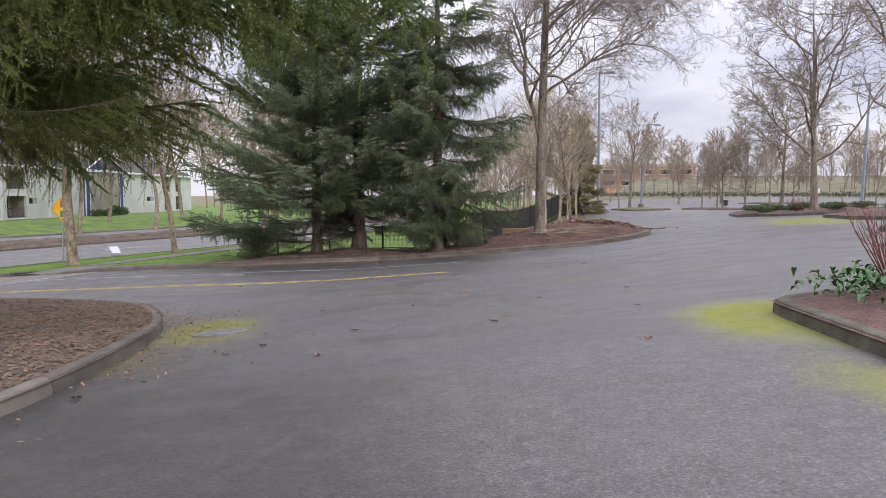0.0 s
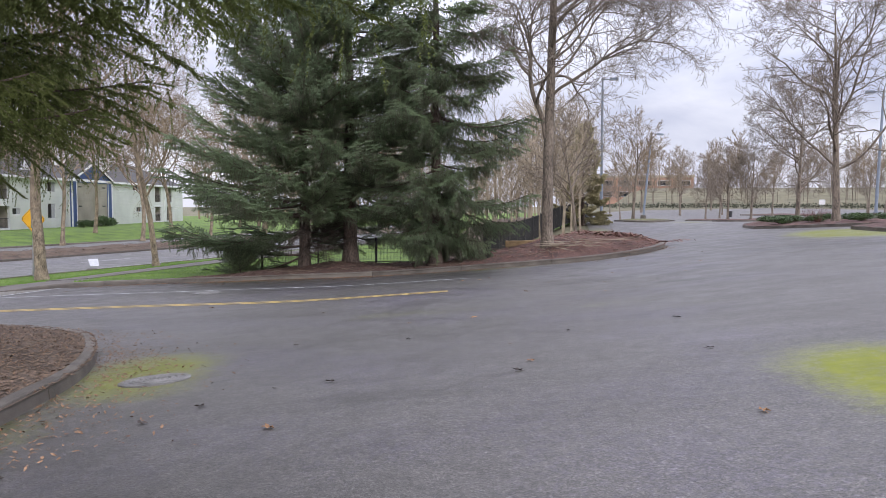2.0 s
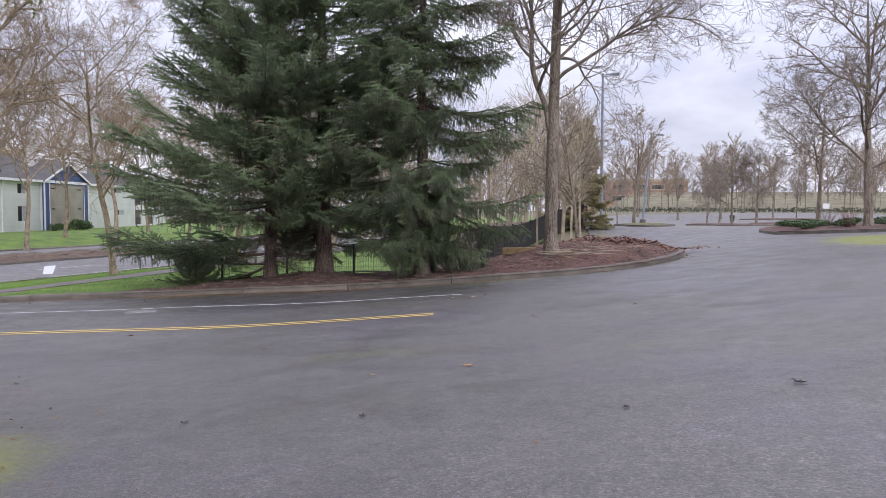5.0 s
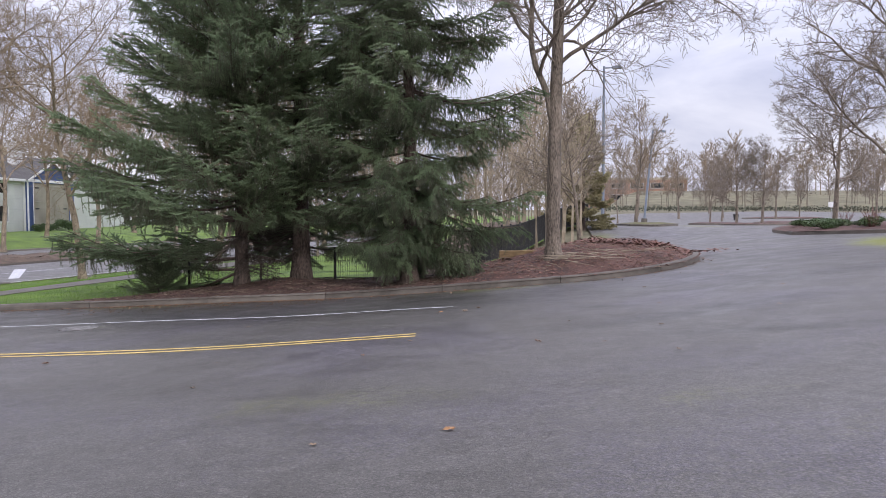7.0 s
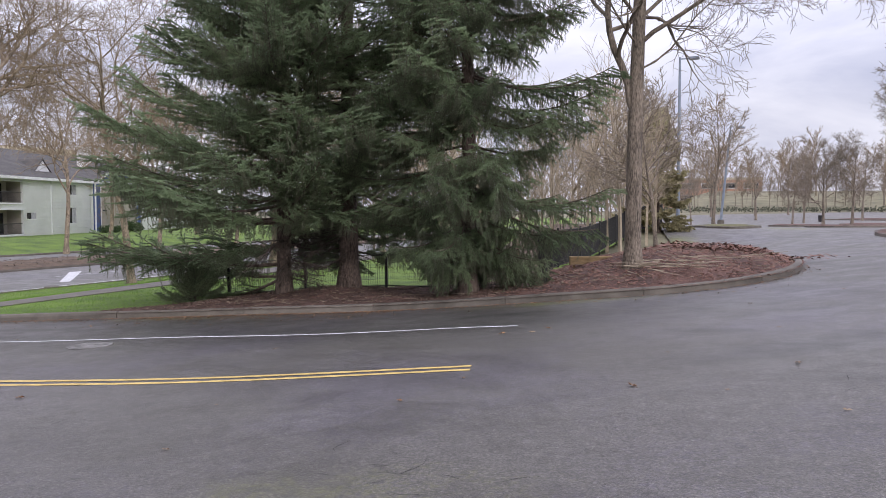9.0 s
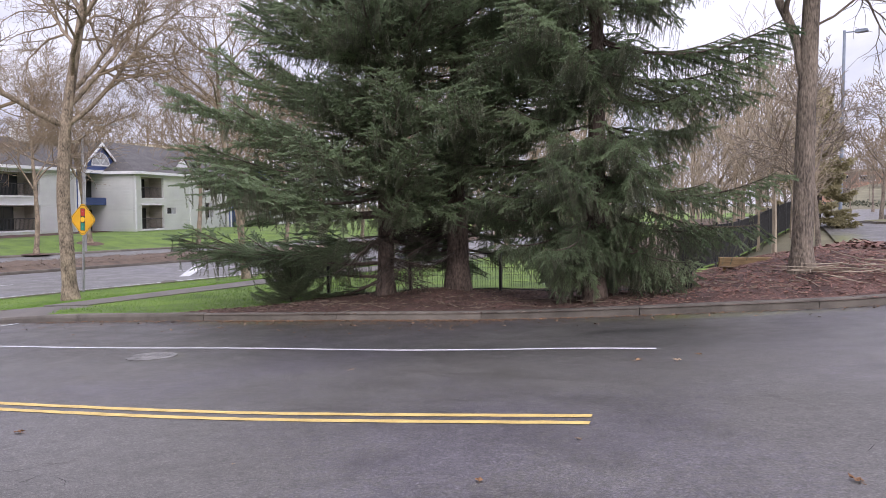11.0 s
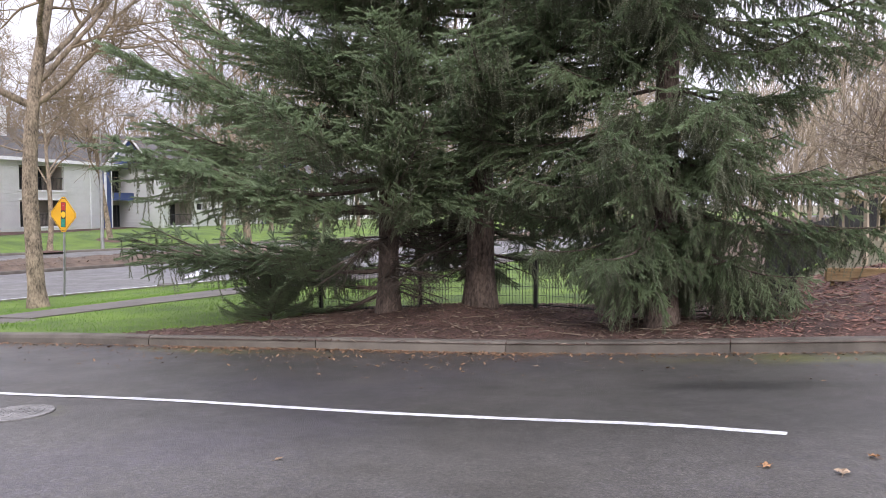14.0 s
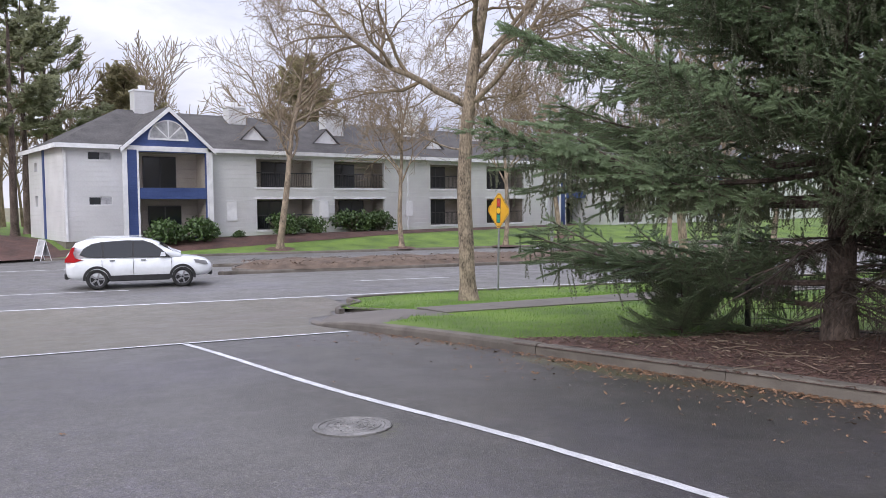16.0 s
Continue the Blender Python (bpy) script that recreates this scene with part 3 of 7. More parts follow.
# median
med_in = [on_street(21.5, 43.4), on_street(22.2, 42.0), on_street(24, 41.5), on_street(60, 41.5), on_street(150, 41.5), on_street(150, 46.3), on_street(60, 46.3), on_street(24, 46.3), on_street(22.2, 45.6)]
draped("median_bed", med_in, 0.5, lambda x, y, d: 0.14 + (0.22 + 0.07 * np.sin(2.1 * x + 1.7 * y) * np.sin(1.3 * y - 0.7 * x)) * ease(0, 0.9, d), SOIL, "raised bed of brown leaf litter and low stems along the road's middle", "median")
kerb_run("concrete kerb round the road's median", [on_street(150, 41.5), on_street(60, 41.5), on_street(24, 41.5), on_street(22.2, 42.0), on_street(21.5, 43.9), on_street(22.2, 45.7), on_street(24, 46.3), on_street(60, 46.3), on_street(150, 46.3)], side=-1, piece=8)

# painted lines
ribbon("edge_line", [(-13.95, 25.15), (-9, 24.95), (-5, 25.05), (-1, 24.8), (0.52, 24.5)], 0.102, WHITE_LINE, "thin white line along the driveway's edge", worn=0.006)
ribbon("centre_line", [(-14.6, 21.25), (-9, 21.15), (-4, 21.0), (-0.05, 20.78)], 0.112, YELLOW_LINE, "double yellow line down the driveway's middle", worn=0.008, seed=2)
ribbon("centre_line", [(-14.6, 21.0), (-9, 20.9), (-4, 20.75), (-0.05, 20.53)], 0.112, YELLOW_LINE, "double yellow line down the driveway's middle", worn=0.008, seed=3)
ribbon("stop_line", [(-16.6, 17.5), (-14.8, 22.5), (-14.0, 25.2), (-13.1, 28.0)], 0.13, WHITE_LINE, "white line across the mouth of the driveway", worn=0.006, lift=0.014)
ribbon("bike_lane_line", [on_street(-90, 32.3), on_street(20, 32.2), on_street(60, 32.2), on_street(140, 32.2)], 0.18, WHITE_LINE, "white line along the road's near edge", lift=0.02)
for k in range(-8, 14):
    ribbon("lane_dash", [on_street(13.5 + k * 12, 36.6), on_street(17.5 + k * 12, 36.6)], 0.14, WHITE_LINE, "white lane dash on the road", lift=0.02)
ribbon("far_edge_line", [on_street(-90, 47.3), on_street(20, 47.3), on_street(60, 47.3), on_street(140, 47.3)], 0.15, WHITE_LINE, "white line beside the road's median", lift=0.02)


# ---- trees ----
def tube(verts, faces, pts, radii, sides):
    """A tapered tube along points, added to the lists."""
    pts = np.asarray(pts, float)
    d = np.gradient(pts, axis=0)
    d /= np.maximum(np.linalg.norm(d, axis=1), 1e-9)[:, None]
    ref = np.array((0.0, 0, 1)) if abs(d[0][2]) < 0.9 else np.array((1.0, 0, 0))
    a = np.cross(d, ref)
    a /= np.maximum(np.linalg.norm(a, axis=1), 1e-9)[:, None]
    b = np.cross(d, a)
    start = len(verts)
    ang = np.arange(sides) * 2 * np.pi / sides
    ring = (np.cos(ang)[None, :, None] * a[:, None] + np.sin(ang)[None, :, None] * b[:, None]) * np.asarray(radii)[:, None, None] + pts[:, None]
    verts.extend(map(tuple, ring.reshape(-1, 3).tolist()))
    for k in range(len(pts) - 1):
        for s in range(sides):
            p, q = start + k * sides + s, start + k * sides + (s + 1) % sides
            faces.append((p, p + sides, q + sides, q))


def unit(v):
    return v / max(np.linalg.norm(v), 1e-9)


def grow(rng, out, p, d, length, radius, level, opt):
    """One branch with its side branches; out[level] gathers (points, radii)."""
    n = max(3, int(length / opt["seg"][level]))
    pts, dirs = [np.array(p, float)], []
    d = unit(np.array(d, float))
    for k in range(n):
        wob = np.array([rng.gauss(0, 1) for _ in range(3)]) * opt["wobble"][level]
        d = unit(d + wob + np.array((0, 0, opt["rise"][level] * (1 if k < n * opt["turn"] else -opt["droop"]))))
        dirs.append(d)
        pts.append(pts[-1] + d * length / n)
    end = opt["tip"]
    radii = [max(radius * (1 - (k / n)) ** (0.8 if level else opt.get("taper", 0.8)), end) for k in range(n + 1)]
    out[min(level, len(out) - 1)].append((pts, radii, level))
    if level + 1 >= opt["levels"]:
        return
    kids = opt["kids"][level]
    for c in range(kids):
        f = opt["from"][level] + (0.97 - opt["from"][level]) * (c + rng.random() * 0.8) / kids
        k = min(int(f * n), n - 1)
        dd = dirs[k]
        side = unit(np.cross(dd, np.array([rng.gauss(0, 1) for _ in range(3)])))
        a = radians(rng.uniform(*opt["angle"][level]))
        nd = dd * math.cos(a) + side * math.sin(a)
        ln = length * rng.uniform(*opt["ratio"][level]) * (1 - 0.55 * f if level else 1.1 - 0.6 * f)
        q = pts[k] + (pts[k + 1] - pts[k]) * (f * n - k)
        grow(rng, out, q, nd, max(ln, 0.25), min(radii[k] * 0.7, radius * (0.55 if level else 0.36)), level + 1, opt)


BROAD = dict(levels=5, seg=(0.6, 0.45, 0.3, 0.22, 0.2), wobble=(0.05, 0.12, 0.17, 0.2, 0.2), rise=(0.03, 0.07, 0.05, 0.03, 0.0), turn=0.75, droop=0.6, tip=0.006,
             kids=(9, 8, 7, 5), angle=((35, 60), (30, 60), (30, 65), (30, 70)), ratio=((0.55, 0.8), (0.45, 0.7), (0.4, 0.65), (0.45, 0.8)))
BROAD["from"] = (0.32, 0.2, 0.15, 0.1)


def bare_tree(name, label, seed, tall, girth, bark, twig, lean=(0, 0), limbs=None, group="", **change):
    """A leafless tree: trunk, main limbs and a mesh of fine twigs."""
    rng = random.Random(seed)
    opt = dict(BROAD)
    opt.update(change)
    base = tagged(new(name), label, "tree", group)
    out = [[] for _ in range(opt["levels"])]
    grow(rng, out, (0, 0, -0.1), (lean[0], lean[1], 1), tall, girth, 0, opt)
    for q, (d, h, ln, r) in enumerate(limbs or ()):
        trunk = out[0][0]
        k = min(range(len(trunk[0])), key=lambda i: abs(trunk[0][i][2] - h))
        grow(rng, out, trunk[0][k], d, ln, r, 1, opt)
    v, f = [], []
    pts, radii, _ = out[0][0]
    radii = [r * (1 + 0.42 * math.exp(-max(p[2] + 0.1, 0) / 0.18)) for p, r in zip(pts, radii)]
    fine = curve3(pts, radii)
    tube(v, f, *fine, 12)
    mesh_object("trunk", v, f, bark, base, smooth=True)
    for pts, radii, _ in out[1]:
        v, f = [], []
        tube(v, f, pts, radii, 7)
        mesh_object("limb", v, f, bark, base, smooth=True)
    v, f = [], []
    for lv in out[2:]:
        for pts, radii, level in lv:
            tube(v, f, pts, radii, 5 if level == 2 else 3)
    tagged(mesh_object("crown", v, f, twig, base), kind="stuff")
    return base


def curve3(pts, radii, step=0.12):
    p = np.array(pts, float)
    s = np.r_[0, np.cumsum(np.linalg.norm(np.diff(p, axis=0), axis=1))]
    q = np.r_[np.arange(0, 1.2, step), np.arange(1.2, s[-1], 0.5), s[-1]]
    q = q[q <= s[-1]]
    return np.stack([np.interp(q, s, p[:, i]) for i in range(3)], -1), np.interp(q, s, radii)


NEEDLE = thin(material("spruce_needles", (0.088, 0.128, 0.066), (0.350, 0.440, 0.255), 1.3, 0.6, 0, 7, spread=0.5, per_piece=0.45, spec=0.5))
# duller, darker and browner needles, given to the hanging twigs only
NEEDLE_HANG = thin(material("hanging_spruce_needles", (0.075, 0.086, 0.056), (0.270, 0.285, 0.195), 1.3, 0.75, 0, 7, spread=0.5, per_piece=0.3, spec=0.25))
NEEDLE_WARM = thin(material("fir_needles", (0.050, 0.070, 0.022), (0.255, 0.295, 0.100), 1.1, 0.75, 0, 9, spread=0.7, per_piece=0.35, spec=0.25))


def needle_twig(rng, v, f, p, d, length, size, count, slim=0.21):
    """A twig clad in needles that lie close round it, as a narrow finger."""
    p, d = np.array(p, float), unit(np.array(d, float))
    ref = np.array((0, 0, 1.0)) if abs(d[2]) < 0.9 else np.array((1.0, 0, 0))
    a = unit(np.cross(d, ref))
    b = np.cross(d, a)
    t = (np.arange(count) + np.array([rng.random() for _ in range(count)])) / count
    ang = np.arange(count) * 2.4 + rng.random() * 6
    r = np.cos(ang)[:, None] * a + np.sin(ang)[:, None] * b
    q = p + d * (length * t)[:, None]
    tip = q + (r * 0.62 + d * 0.85) * (size * (1.2 - 0.4 * t))[:, None]
    w = np.cross(r, d) * size * slim
    s = len(v)
    v.extend(map(tuple, np.stack([q - w, q + w, tip], 1).reshape(-1, 3).tolist()))
    f.extend((s + 3 * k, s + 3 * k + 1, s + 3 * k + 2) for k in range(count))


def bough_mesh(name, seed, length, hang, mat, wood, dense=1.0, size=0.055, lift=0.16, needles=1.0, hang_mat=None, up=0.0, slim=0.30):
    """A conifer bough along +x: a stem that sags and lifts, sprays of side shoots and curtains of hanging twigs. up: how far the shoots turn upwards."""
    rng = random.Random(seed)
    v, f, hv, hf, wv, wf = [], [], [], [], [], []
    n = 16
    bend = rng.uniform(-1, 1)
    stem = np.array([(length * k / n, 0.09 * length * bend * (k / n) ** 2, length * (-0.13 * (1 - up) * math.sin(k / n * 2.4) + lift * (k / n) ** 2.2)) for k in range(n + 1)])
    tube(wv, wf, stem, [0.03 * length / 3 * (1 - 0.85 * k / n) + 0.004 for k in range(n + 1)], 5)
    shoots = int(30 * dense)
    for c in range(shoots):
        t = 0.14 + 0.86 * (c + rng.random() * 0.7) / shoots
        i = min(int(t * n), n - 1)
        p = stem[i] + (stem[i + 1] - stem[i]) * (t * n - i)
        side = 1 if c % 2 else -1
        ln = length * (0.34 * (1 - t) ** 0.7 + 0.08) * rng.uniform(0.55, 1.35) * min(1, t * 2.6)
        d = unit(np.array((0.6 + 0.4 * rng.random(), side * rng.uniform(0.35, 1.0), rng.uniform(-0.15, 0.22) + up * rng.uniform(-0.1, 0.7))))
        m = max(2, int(ln / 0.13))
        pts = [p]
        for q in range(m):
            d = unit(d + np.array((0.06, 0, -0.10 * hang + 0.10 * q / m + 0.06 * up)) + np.array([rng.gauss(0, 0.07) for _ in range(3)]))
            pts.append(pts[-1] + d * ln / m)
        tube(wv, wf, pts, [0.007 * (1 - 0.8 * q / m) + 0.002 for q in range(m + 1)], 3)
        bare = t < 0.3 and rng.random() < 0.5
        for q in range(m):
            seg = pts[q + 1] - pts[q]
            if not bare:
                needle_twig(rng, v, f, pts[q], seg, np.linalg.norm(seg), size, int(9 * needles), slim)
            flat = unit(np.cross(seg, (0, 0, 1)))
            for s2 in (-1, 1):
                if rng.random() < (0.35 if bare else 0.95):
                    td = unit(unit(seg) * rng.uniform(0.7, 1.1) + flat * s2 * rng.uniform(0.3, 0.9) + np.array((0, 0, rng.uniform(-0.30, 0.12) + up * rng.uniform(0, 0.6))))
                    needle_twig(rng, v, f, pts[q] + seg * rng.random(), td, rng.uniform(0.08, 0.22), size, int(12 * needles), slim)
            if rng.random() < 0.62 * hang:
                hp = pts[q] + seg * rng.random()
                hd = unit(np.array((0.13 * rng.gauss(0, 1), 0.13 * rng.gauss(0, 1), -1)))
                hl = rng.uniform(0.12, 0.5) * hang
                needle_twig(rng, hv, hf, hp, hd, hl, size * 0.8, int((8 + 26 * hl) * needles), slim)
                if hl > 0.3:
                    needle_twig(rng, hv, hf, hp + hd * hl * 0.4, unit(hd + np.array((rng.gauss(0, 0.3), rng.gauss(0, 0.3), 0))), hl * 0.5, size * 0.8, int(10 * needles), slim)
        needle_twig(rng, v, f, pts[-1], d, 0.12, size, int(10 * needles), slim)
    for k in range(4, n):
        needle_twig(rng, v, f, stem[k], stem[k + 1] - stem[k], np.linalg.norm(stem[k + 1] - stem[k]), size, int(12 * needles), slim)
    me = bpy.data.meshes.new(name)
    o1, o2 = len(v), len(v) + len(hv)
    me.from_pydata(v + hv + wv, [], f + [tuple(i + o1 for i in q) for q in hf] + [tuple(i + o2 for i in q) for q in wf])
    for m in (mat, wood, hang_mat or mat):
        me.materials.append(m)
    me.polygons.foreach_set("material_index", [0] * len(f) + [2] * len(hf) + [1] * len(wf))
    me.update()
    return me


DEAD_TWIG = material("dead_spruce_twigs", (0.020, 0.015, 0.012), (0.085, 0.065, 0.052), 3, 0.95, 0, 20)


def dead_bough_mesh(seed, length):
    """A bare dead bough: a dark stem with thin forking side twigs that hang a little."""
    rng = random.Random(seed)
    v, f = [], []
    n = 10
    stem = [np.array((length * k / n, 0.05 * math.sin(k + seed), -0.10 * length * (k / n) ** 1.6 + rng.gauss(0, 0.012))) for k in range(n + 1)]
    tube(v, f, stem, [0.017 * (1 - 0.8 * k / n) + 0.003 for k in range(n + 1)], 5)
    for c in range(34):
        k = rng.randrange(1, n)
        side = rng.choice((-1, 1))
        d = unit(np.array((rng.uniform(0.3, 0.9), side * rng.uniform(0.4, 1.0), rng.uniform(-0.55, 0.1))))
        ln = length * rng.uniform(0.12, 0.34)
        pts = [stem[k]]
        for q in range(4):
            d = unit(d + np.array((rng.gauss(0, 0.12), rng.gauss(0, 0.12), -0.13)))
            pts.append(pts[-1] + d * ln / 4)
            if q and rng.random() < 0.8:
                e = unit(d + np.array([rng.gauss(0, 0.5) for _ in range(3)]))
                tube(v, f, [pts[-1], pts[-1] + e * ln * 0.3], [0.003, 0.0015], 3)
        tube(v, f, pts, [0.006, 0.005, 0.004, 0.003, 0.002], 3)
    me = bpy.data.meshes.new("dead_bough")
    me.from_pydata(v, [], f)
    me.materials.append(DEAD_TWIG)
    me.update()
    return me


def conifer(name, label, place, tall, girth, reach, first, seed, boughs, light, whorl=0.5, per=5, skip=None, taper=0.85, sag=0.10, rise=0.55, light_from=10.5, turned=0.0, widest=0.0, part_reach=None, tip=18, even=False, pitch_at=None):
    """A conifer: tapered trunk and whorls of boughs that shorten upwards."""
    rng = random.Random(seed)
    base = tagged(new(name), label, "tree")
    base.location = place
    pts = [(0.05 * math.sin(k * 0.9 + seed) * k / 20, 0.05 * math.cos(k * 0.7 + seed) * k / 20, -0.15 + (tall + 0.1) * k / 24) for k in range(25)]
    radii = [max(girth * (1 - 0.96 * k / 24), 0.015) for k in range(25)]
    radii = [r * (1 + 0.38 * math.exp(-(p[2] + 0.15) / 0.22)) for p, r in zip(pts, radii)]
    v, f = [], []
    tube(v, f, *curve3(pts, radii), 14)
    mesh_object("trunk", v, f, BARK, base, smooth=True)
    h, turn = first, rng.random() * 6.28 + turned
    while h < tall * 0.97:
        t = max(h - first - widest, 0) / (tall - first - widest)
        for c in range(per):
            a = turn + c * 6.283 / per + rng.uniform(-0.4, 0.4)
            ln = reach * (1 - t) ** taper * rng.uniform(0.62, 1.12) + 0.25
            z = h + rng.uniform(-0.2, 0.2)
            if part_reach:
                ln *= part_reach(math.cos(a), math.sin(a), z)
            if skip and skip(math.cos(a), math.sin(a), z, ln, rng):
                continue
            me, full = (boughs if z < light_from else light)[rng.randrange(len(boughs if z < light_from else light))]
            ob = new("bough", me)
            ob.parent = base
            pitch = (pitch_at(z) if pitch_at else math.degrees(math.atan2(rise * t - sag * (1 - t), 1))) + rng.uniform(-9, 13)
            s = ln / full
            ob.matrix_basis = pose(0, 0, z, 0, -pitch, math.degrees(a)) @ pose(0, 0, 0, rng.uniform(-tip, tip), 0, 0) @ Matrix.Diagonal((s, s, s, 1) if even else (s, (max(s, 0.75) if s < 1 else s**0.5) * rng.uniform(0.9, 1.2), (max(s, 0.8) if s < 1 else s**0.5), 1))
        turn += 0.9
        h += whorl * rng.uniform(0.8, 1.25) * (1 - 0.3 * t)
    return base


def standing(x, y, lift=0.12, turn=0.0, size=1.0):
    m = pose(x, y, float(height(x, y)) + lift, 0, 0, turn)
    return m @ Matrix.Scale(size, 4)


def bed_z(x, y):
    o = np.array(BED, float)
    q, dist = nearest_on(np.array([[x, y]], float), o)
    return float(height(x, y) + bed_lift(np.array([x]), np.array([y]), dist)[0])


BOUGHS = [(bough_mesh("bough", 11 + k, 3.2, (1.1, 1.3, 1.5)[k % 3], NEEDLE, BARK, 1.1, 0.044, needles=1.8, hang_mat=NEEDLE_HANG, slim=0.23), 3.2) for k in range(4)]
BOUGHS_UP = [(bough_mesh("bough", 111 + k, 3.2, (0.7, 0.9, 1.1)[k % 3], NEEDLE, BARK, 1.45, 0.042, 0.2, needles=1.8, hang_mat=NEEDLE_HANG, up=0.42, slim=0.23), 3.2) for k in range(5)]
LIGHT = [(bough_mesh("bough", 51 + k, 2.2, 0.8, NEEDLE, BARK, 0.6, 0.10, needles=0.45), 2.2) for k in range(3)]
BOUGHS_WARM = [(bough_mesh("bough", 31 + k, 4.6, 1.5, NEEDLE_WARM, BARK, 1.45, 0.046, 0.04, 1.5, slim=0.2), 4.6) for k in range(4)]
DEAD = [dead_bough_mesh(k, 1.9) for k in range(3)]
spruce_a = conifer("spruce", "tall dark green spruce with rising bushy boughs in the mulch bed", (-5.55, 31.1, bed_z(-5.55, 31.1)), 16.5, 0.20, 4.4, 0.55, 5, BOUGHS_UP, LIGHT, widest=4.4, whorl=0.42, per=8, light_from=8.8,
        pitch_at=lambda z: -9 + 20 * float(ease(1.0, 4.2, z)) + 8 * float(ease(5, 10, z)),
        skip=lambda c, s, z, ln, r: (z < 1.6 and c > -0.1 and s < 0.3) or (z < 1.15 and (s < -0.25 or c > -0.5)) or (s > 0.25 and z > 2.4 and r.random() < 0.7) or (z > 3.4 and r.random() < (0.16 if z < 9.2 else 0.6)),
        part_reach=lambda c, s, z: (0.5 if z < 1.7 else 0.94 if z < 3.6 else 0.85) if s < -0.3 and c < -0.3 else (0.42 if z < 2 else 0.7) if s < -0.5 and z < 5 else 1.05 if c < -0.5 and z < 4.4 else 0.6 if z < 1.4 else 0.92, tip=26)
spruce_b = conifer("spruce", "tall dark spruce with a thick scaly trunk in the mulch bed", (-3.9, 31.45, bed_z(-3.9, 31.45)), 17.0, 0.265, 3.6, 1.1, 7, BOUGHS_UP + BOUGHS[:2], LIGHT, widest=4.0, whorl=0.44, per=7, light_from=8.8,
        pitch_at=lambda z: -10 + 14 * float(ease(1.5, 5, z)),
        skip=lambda c, s, z, ln, r: (z < 2.5 and s < 0.3) or (s > 0.2 and z > 2.4 and r.random() < 0.72) or (z > 3.2 and r.random() < (0.22 if z < 9.2 else 0.65)),
        part_reach=lambda c, s, z: (0.8 if z < 3.2 else 1.0) if s < -0.5 and z < 5 else 0.7 if z < 2.4 else 1.0, tip=26)
conifer("spruce", "broad dark green spruce whose boughs sweep low over the bed", (-0.65, 29.95, bed_z(-0.65, 29.95)), 15.5, 0.22, 3.9, 0.8, 9, BOUGHS, LIGHT, widest=2.8, whorl=0.40, per=8, light_from=8.8,
        pitch_at=lambda z: -18 + 9 * float(ease(1, 4, z)) + 6 * float(ease(6, 11, z)),
        skip=lambda c, s, z, ln, r: (z < 1.0 and s < -0.3) or (s > 0.25 and z > 2.4 and r.random() < 0.72) or (z > 3.0 and r.random() < (0.6 if z > 9.2 else 0.22 if c > 0.3 else 0.1 if s < -0.2 else 0.3)),
        part_reach=lambda c, s, z: (0.34 if z < 1.8 else 0.58 if z < 4.5 else 0.8) if s < -0.4 else (0.5 if z < 1.3 else 0.66 if z < 2.2 else 0.74 if z < 4.4 else 1.02) if c > 0.3 else 0.42 if z < 2.0 else 0.62 if z < 3.2 else 0.85, tip=26)
rng = random.Random(19)
for tree, count, low, high, turn in ((spruce_a, 22, 0.35, 1.9, -20), (spruce_b, 18, 0.6, 2.4, 150)):
    for k in range(count):
        ob = new("dead_bough", DEAD[k % 3])
        ob.parent = tree
        ob.matrix_basis = pose(0, 0, rng.uniform(low, high), rng.uniform(-30, 30), rng.uniform(-8, 16), turn + rng.gauss(0, 70)) @ Matrix.Scale(rng.uniform(0.5, 1.1), 4)
fir = conifer("fir", "large conifer with mossy drooping boughs over the soil bed", (-8.8, 12.2, float(height(-8.8, 12.2)) + 0.33), 16.0, 0.34, 7.2, 1.9, 21, BOUGHS_WARM, LIGHT, whorl=0.36, per=8, sag=0.10, rise=0.3, light_from=6.6,
        skip=lambda c, s, z, ln, r: (z < 3.7 and not (s < -0.5 and c > (-0.1 if z > 2.6 else -0.35))) or (c < -0.3 and z < 6.6) or (s > 0.7 and z < 6.6),
        part_reach=lambda c, s, z: 0.62 if s > 0.12 else (0.36 if z < 2.6 else 0.52 if z < 3.7 else 0.7) if s < -0.5 else 1.42 if z > 4.2 else 1.0)

for k, (turn, z, size) in enumerate([(-6, 3.5, 1.08), (7, 4.0, 1.1), (-17, 3.8, 1.05)]):
    ob = new("bough", BOUGHS_WARM[k][0])
    ob.parent = fir
    ob.matrix_basis = pose(0, 0, z, 0, 4, turn) @ Matrix.Diagonal((size, 0.6, 0.85, 1))

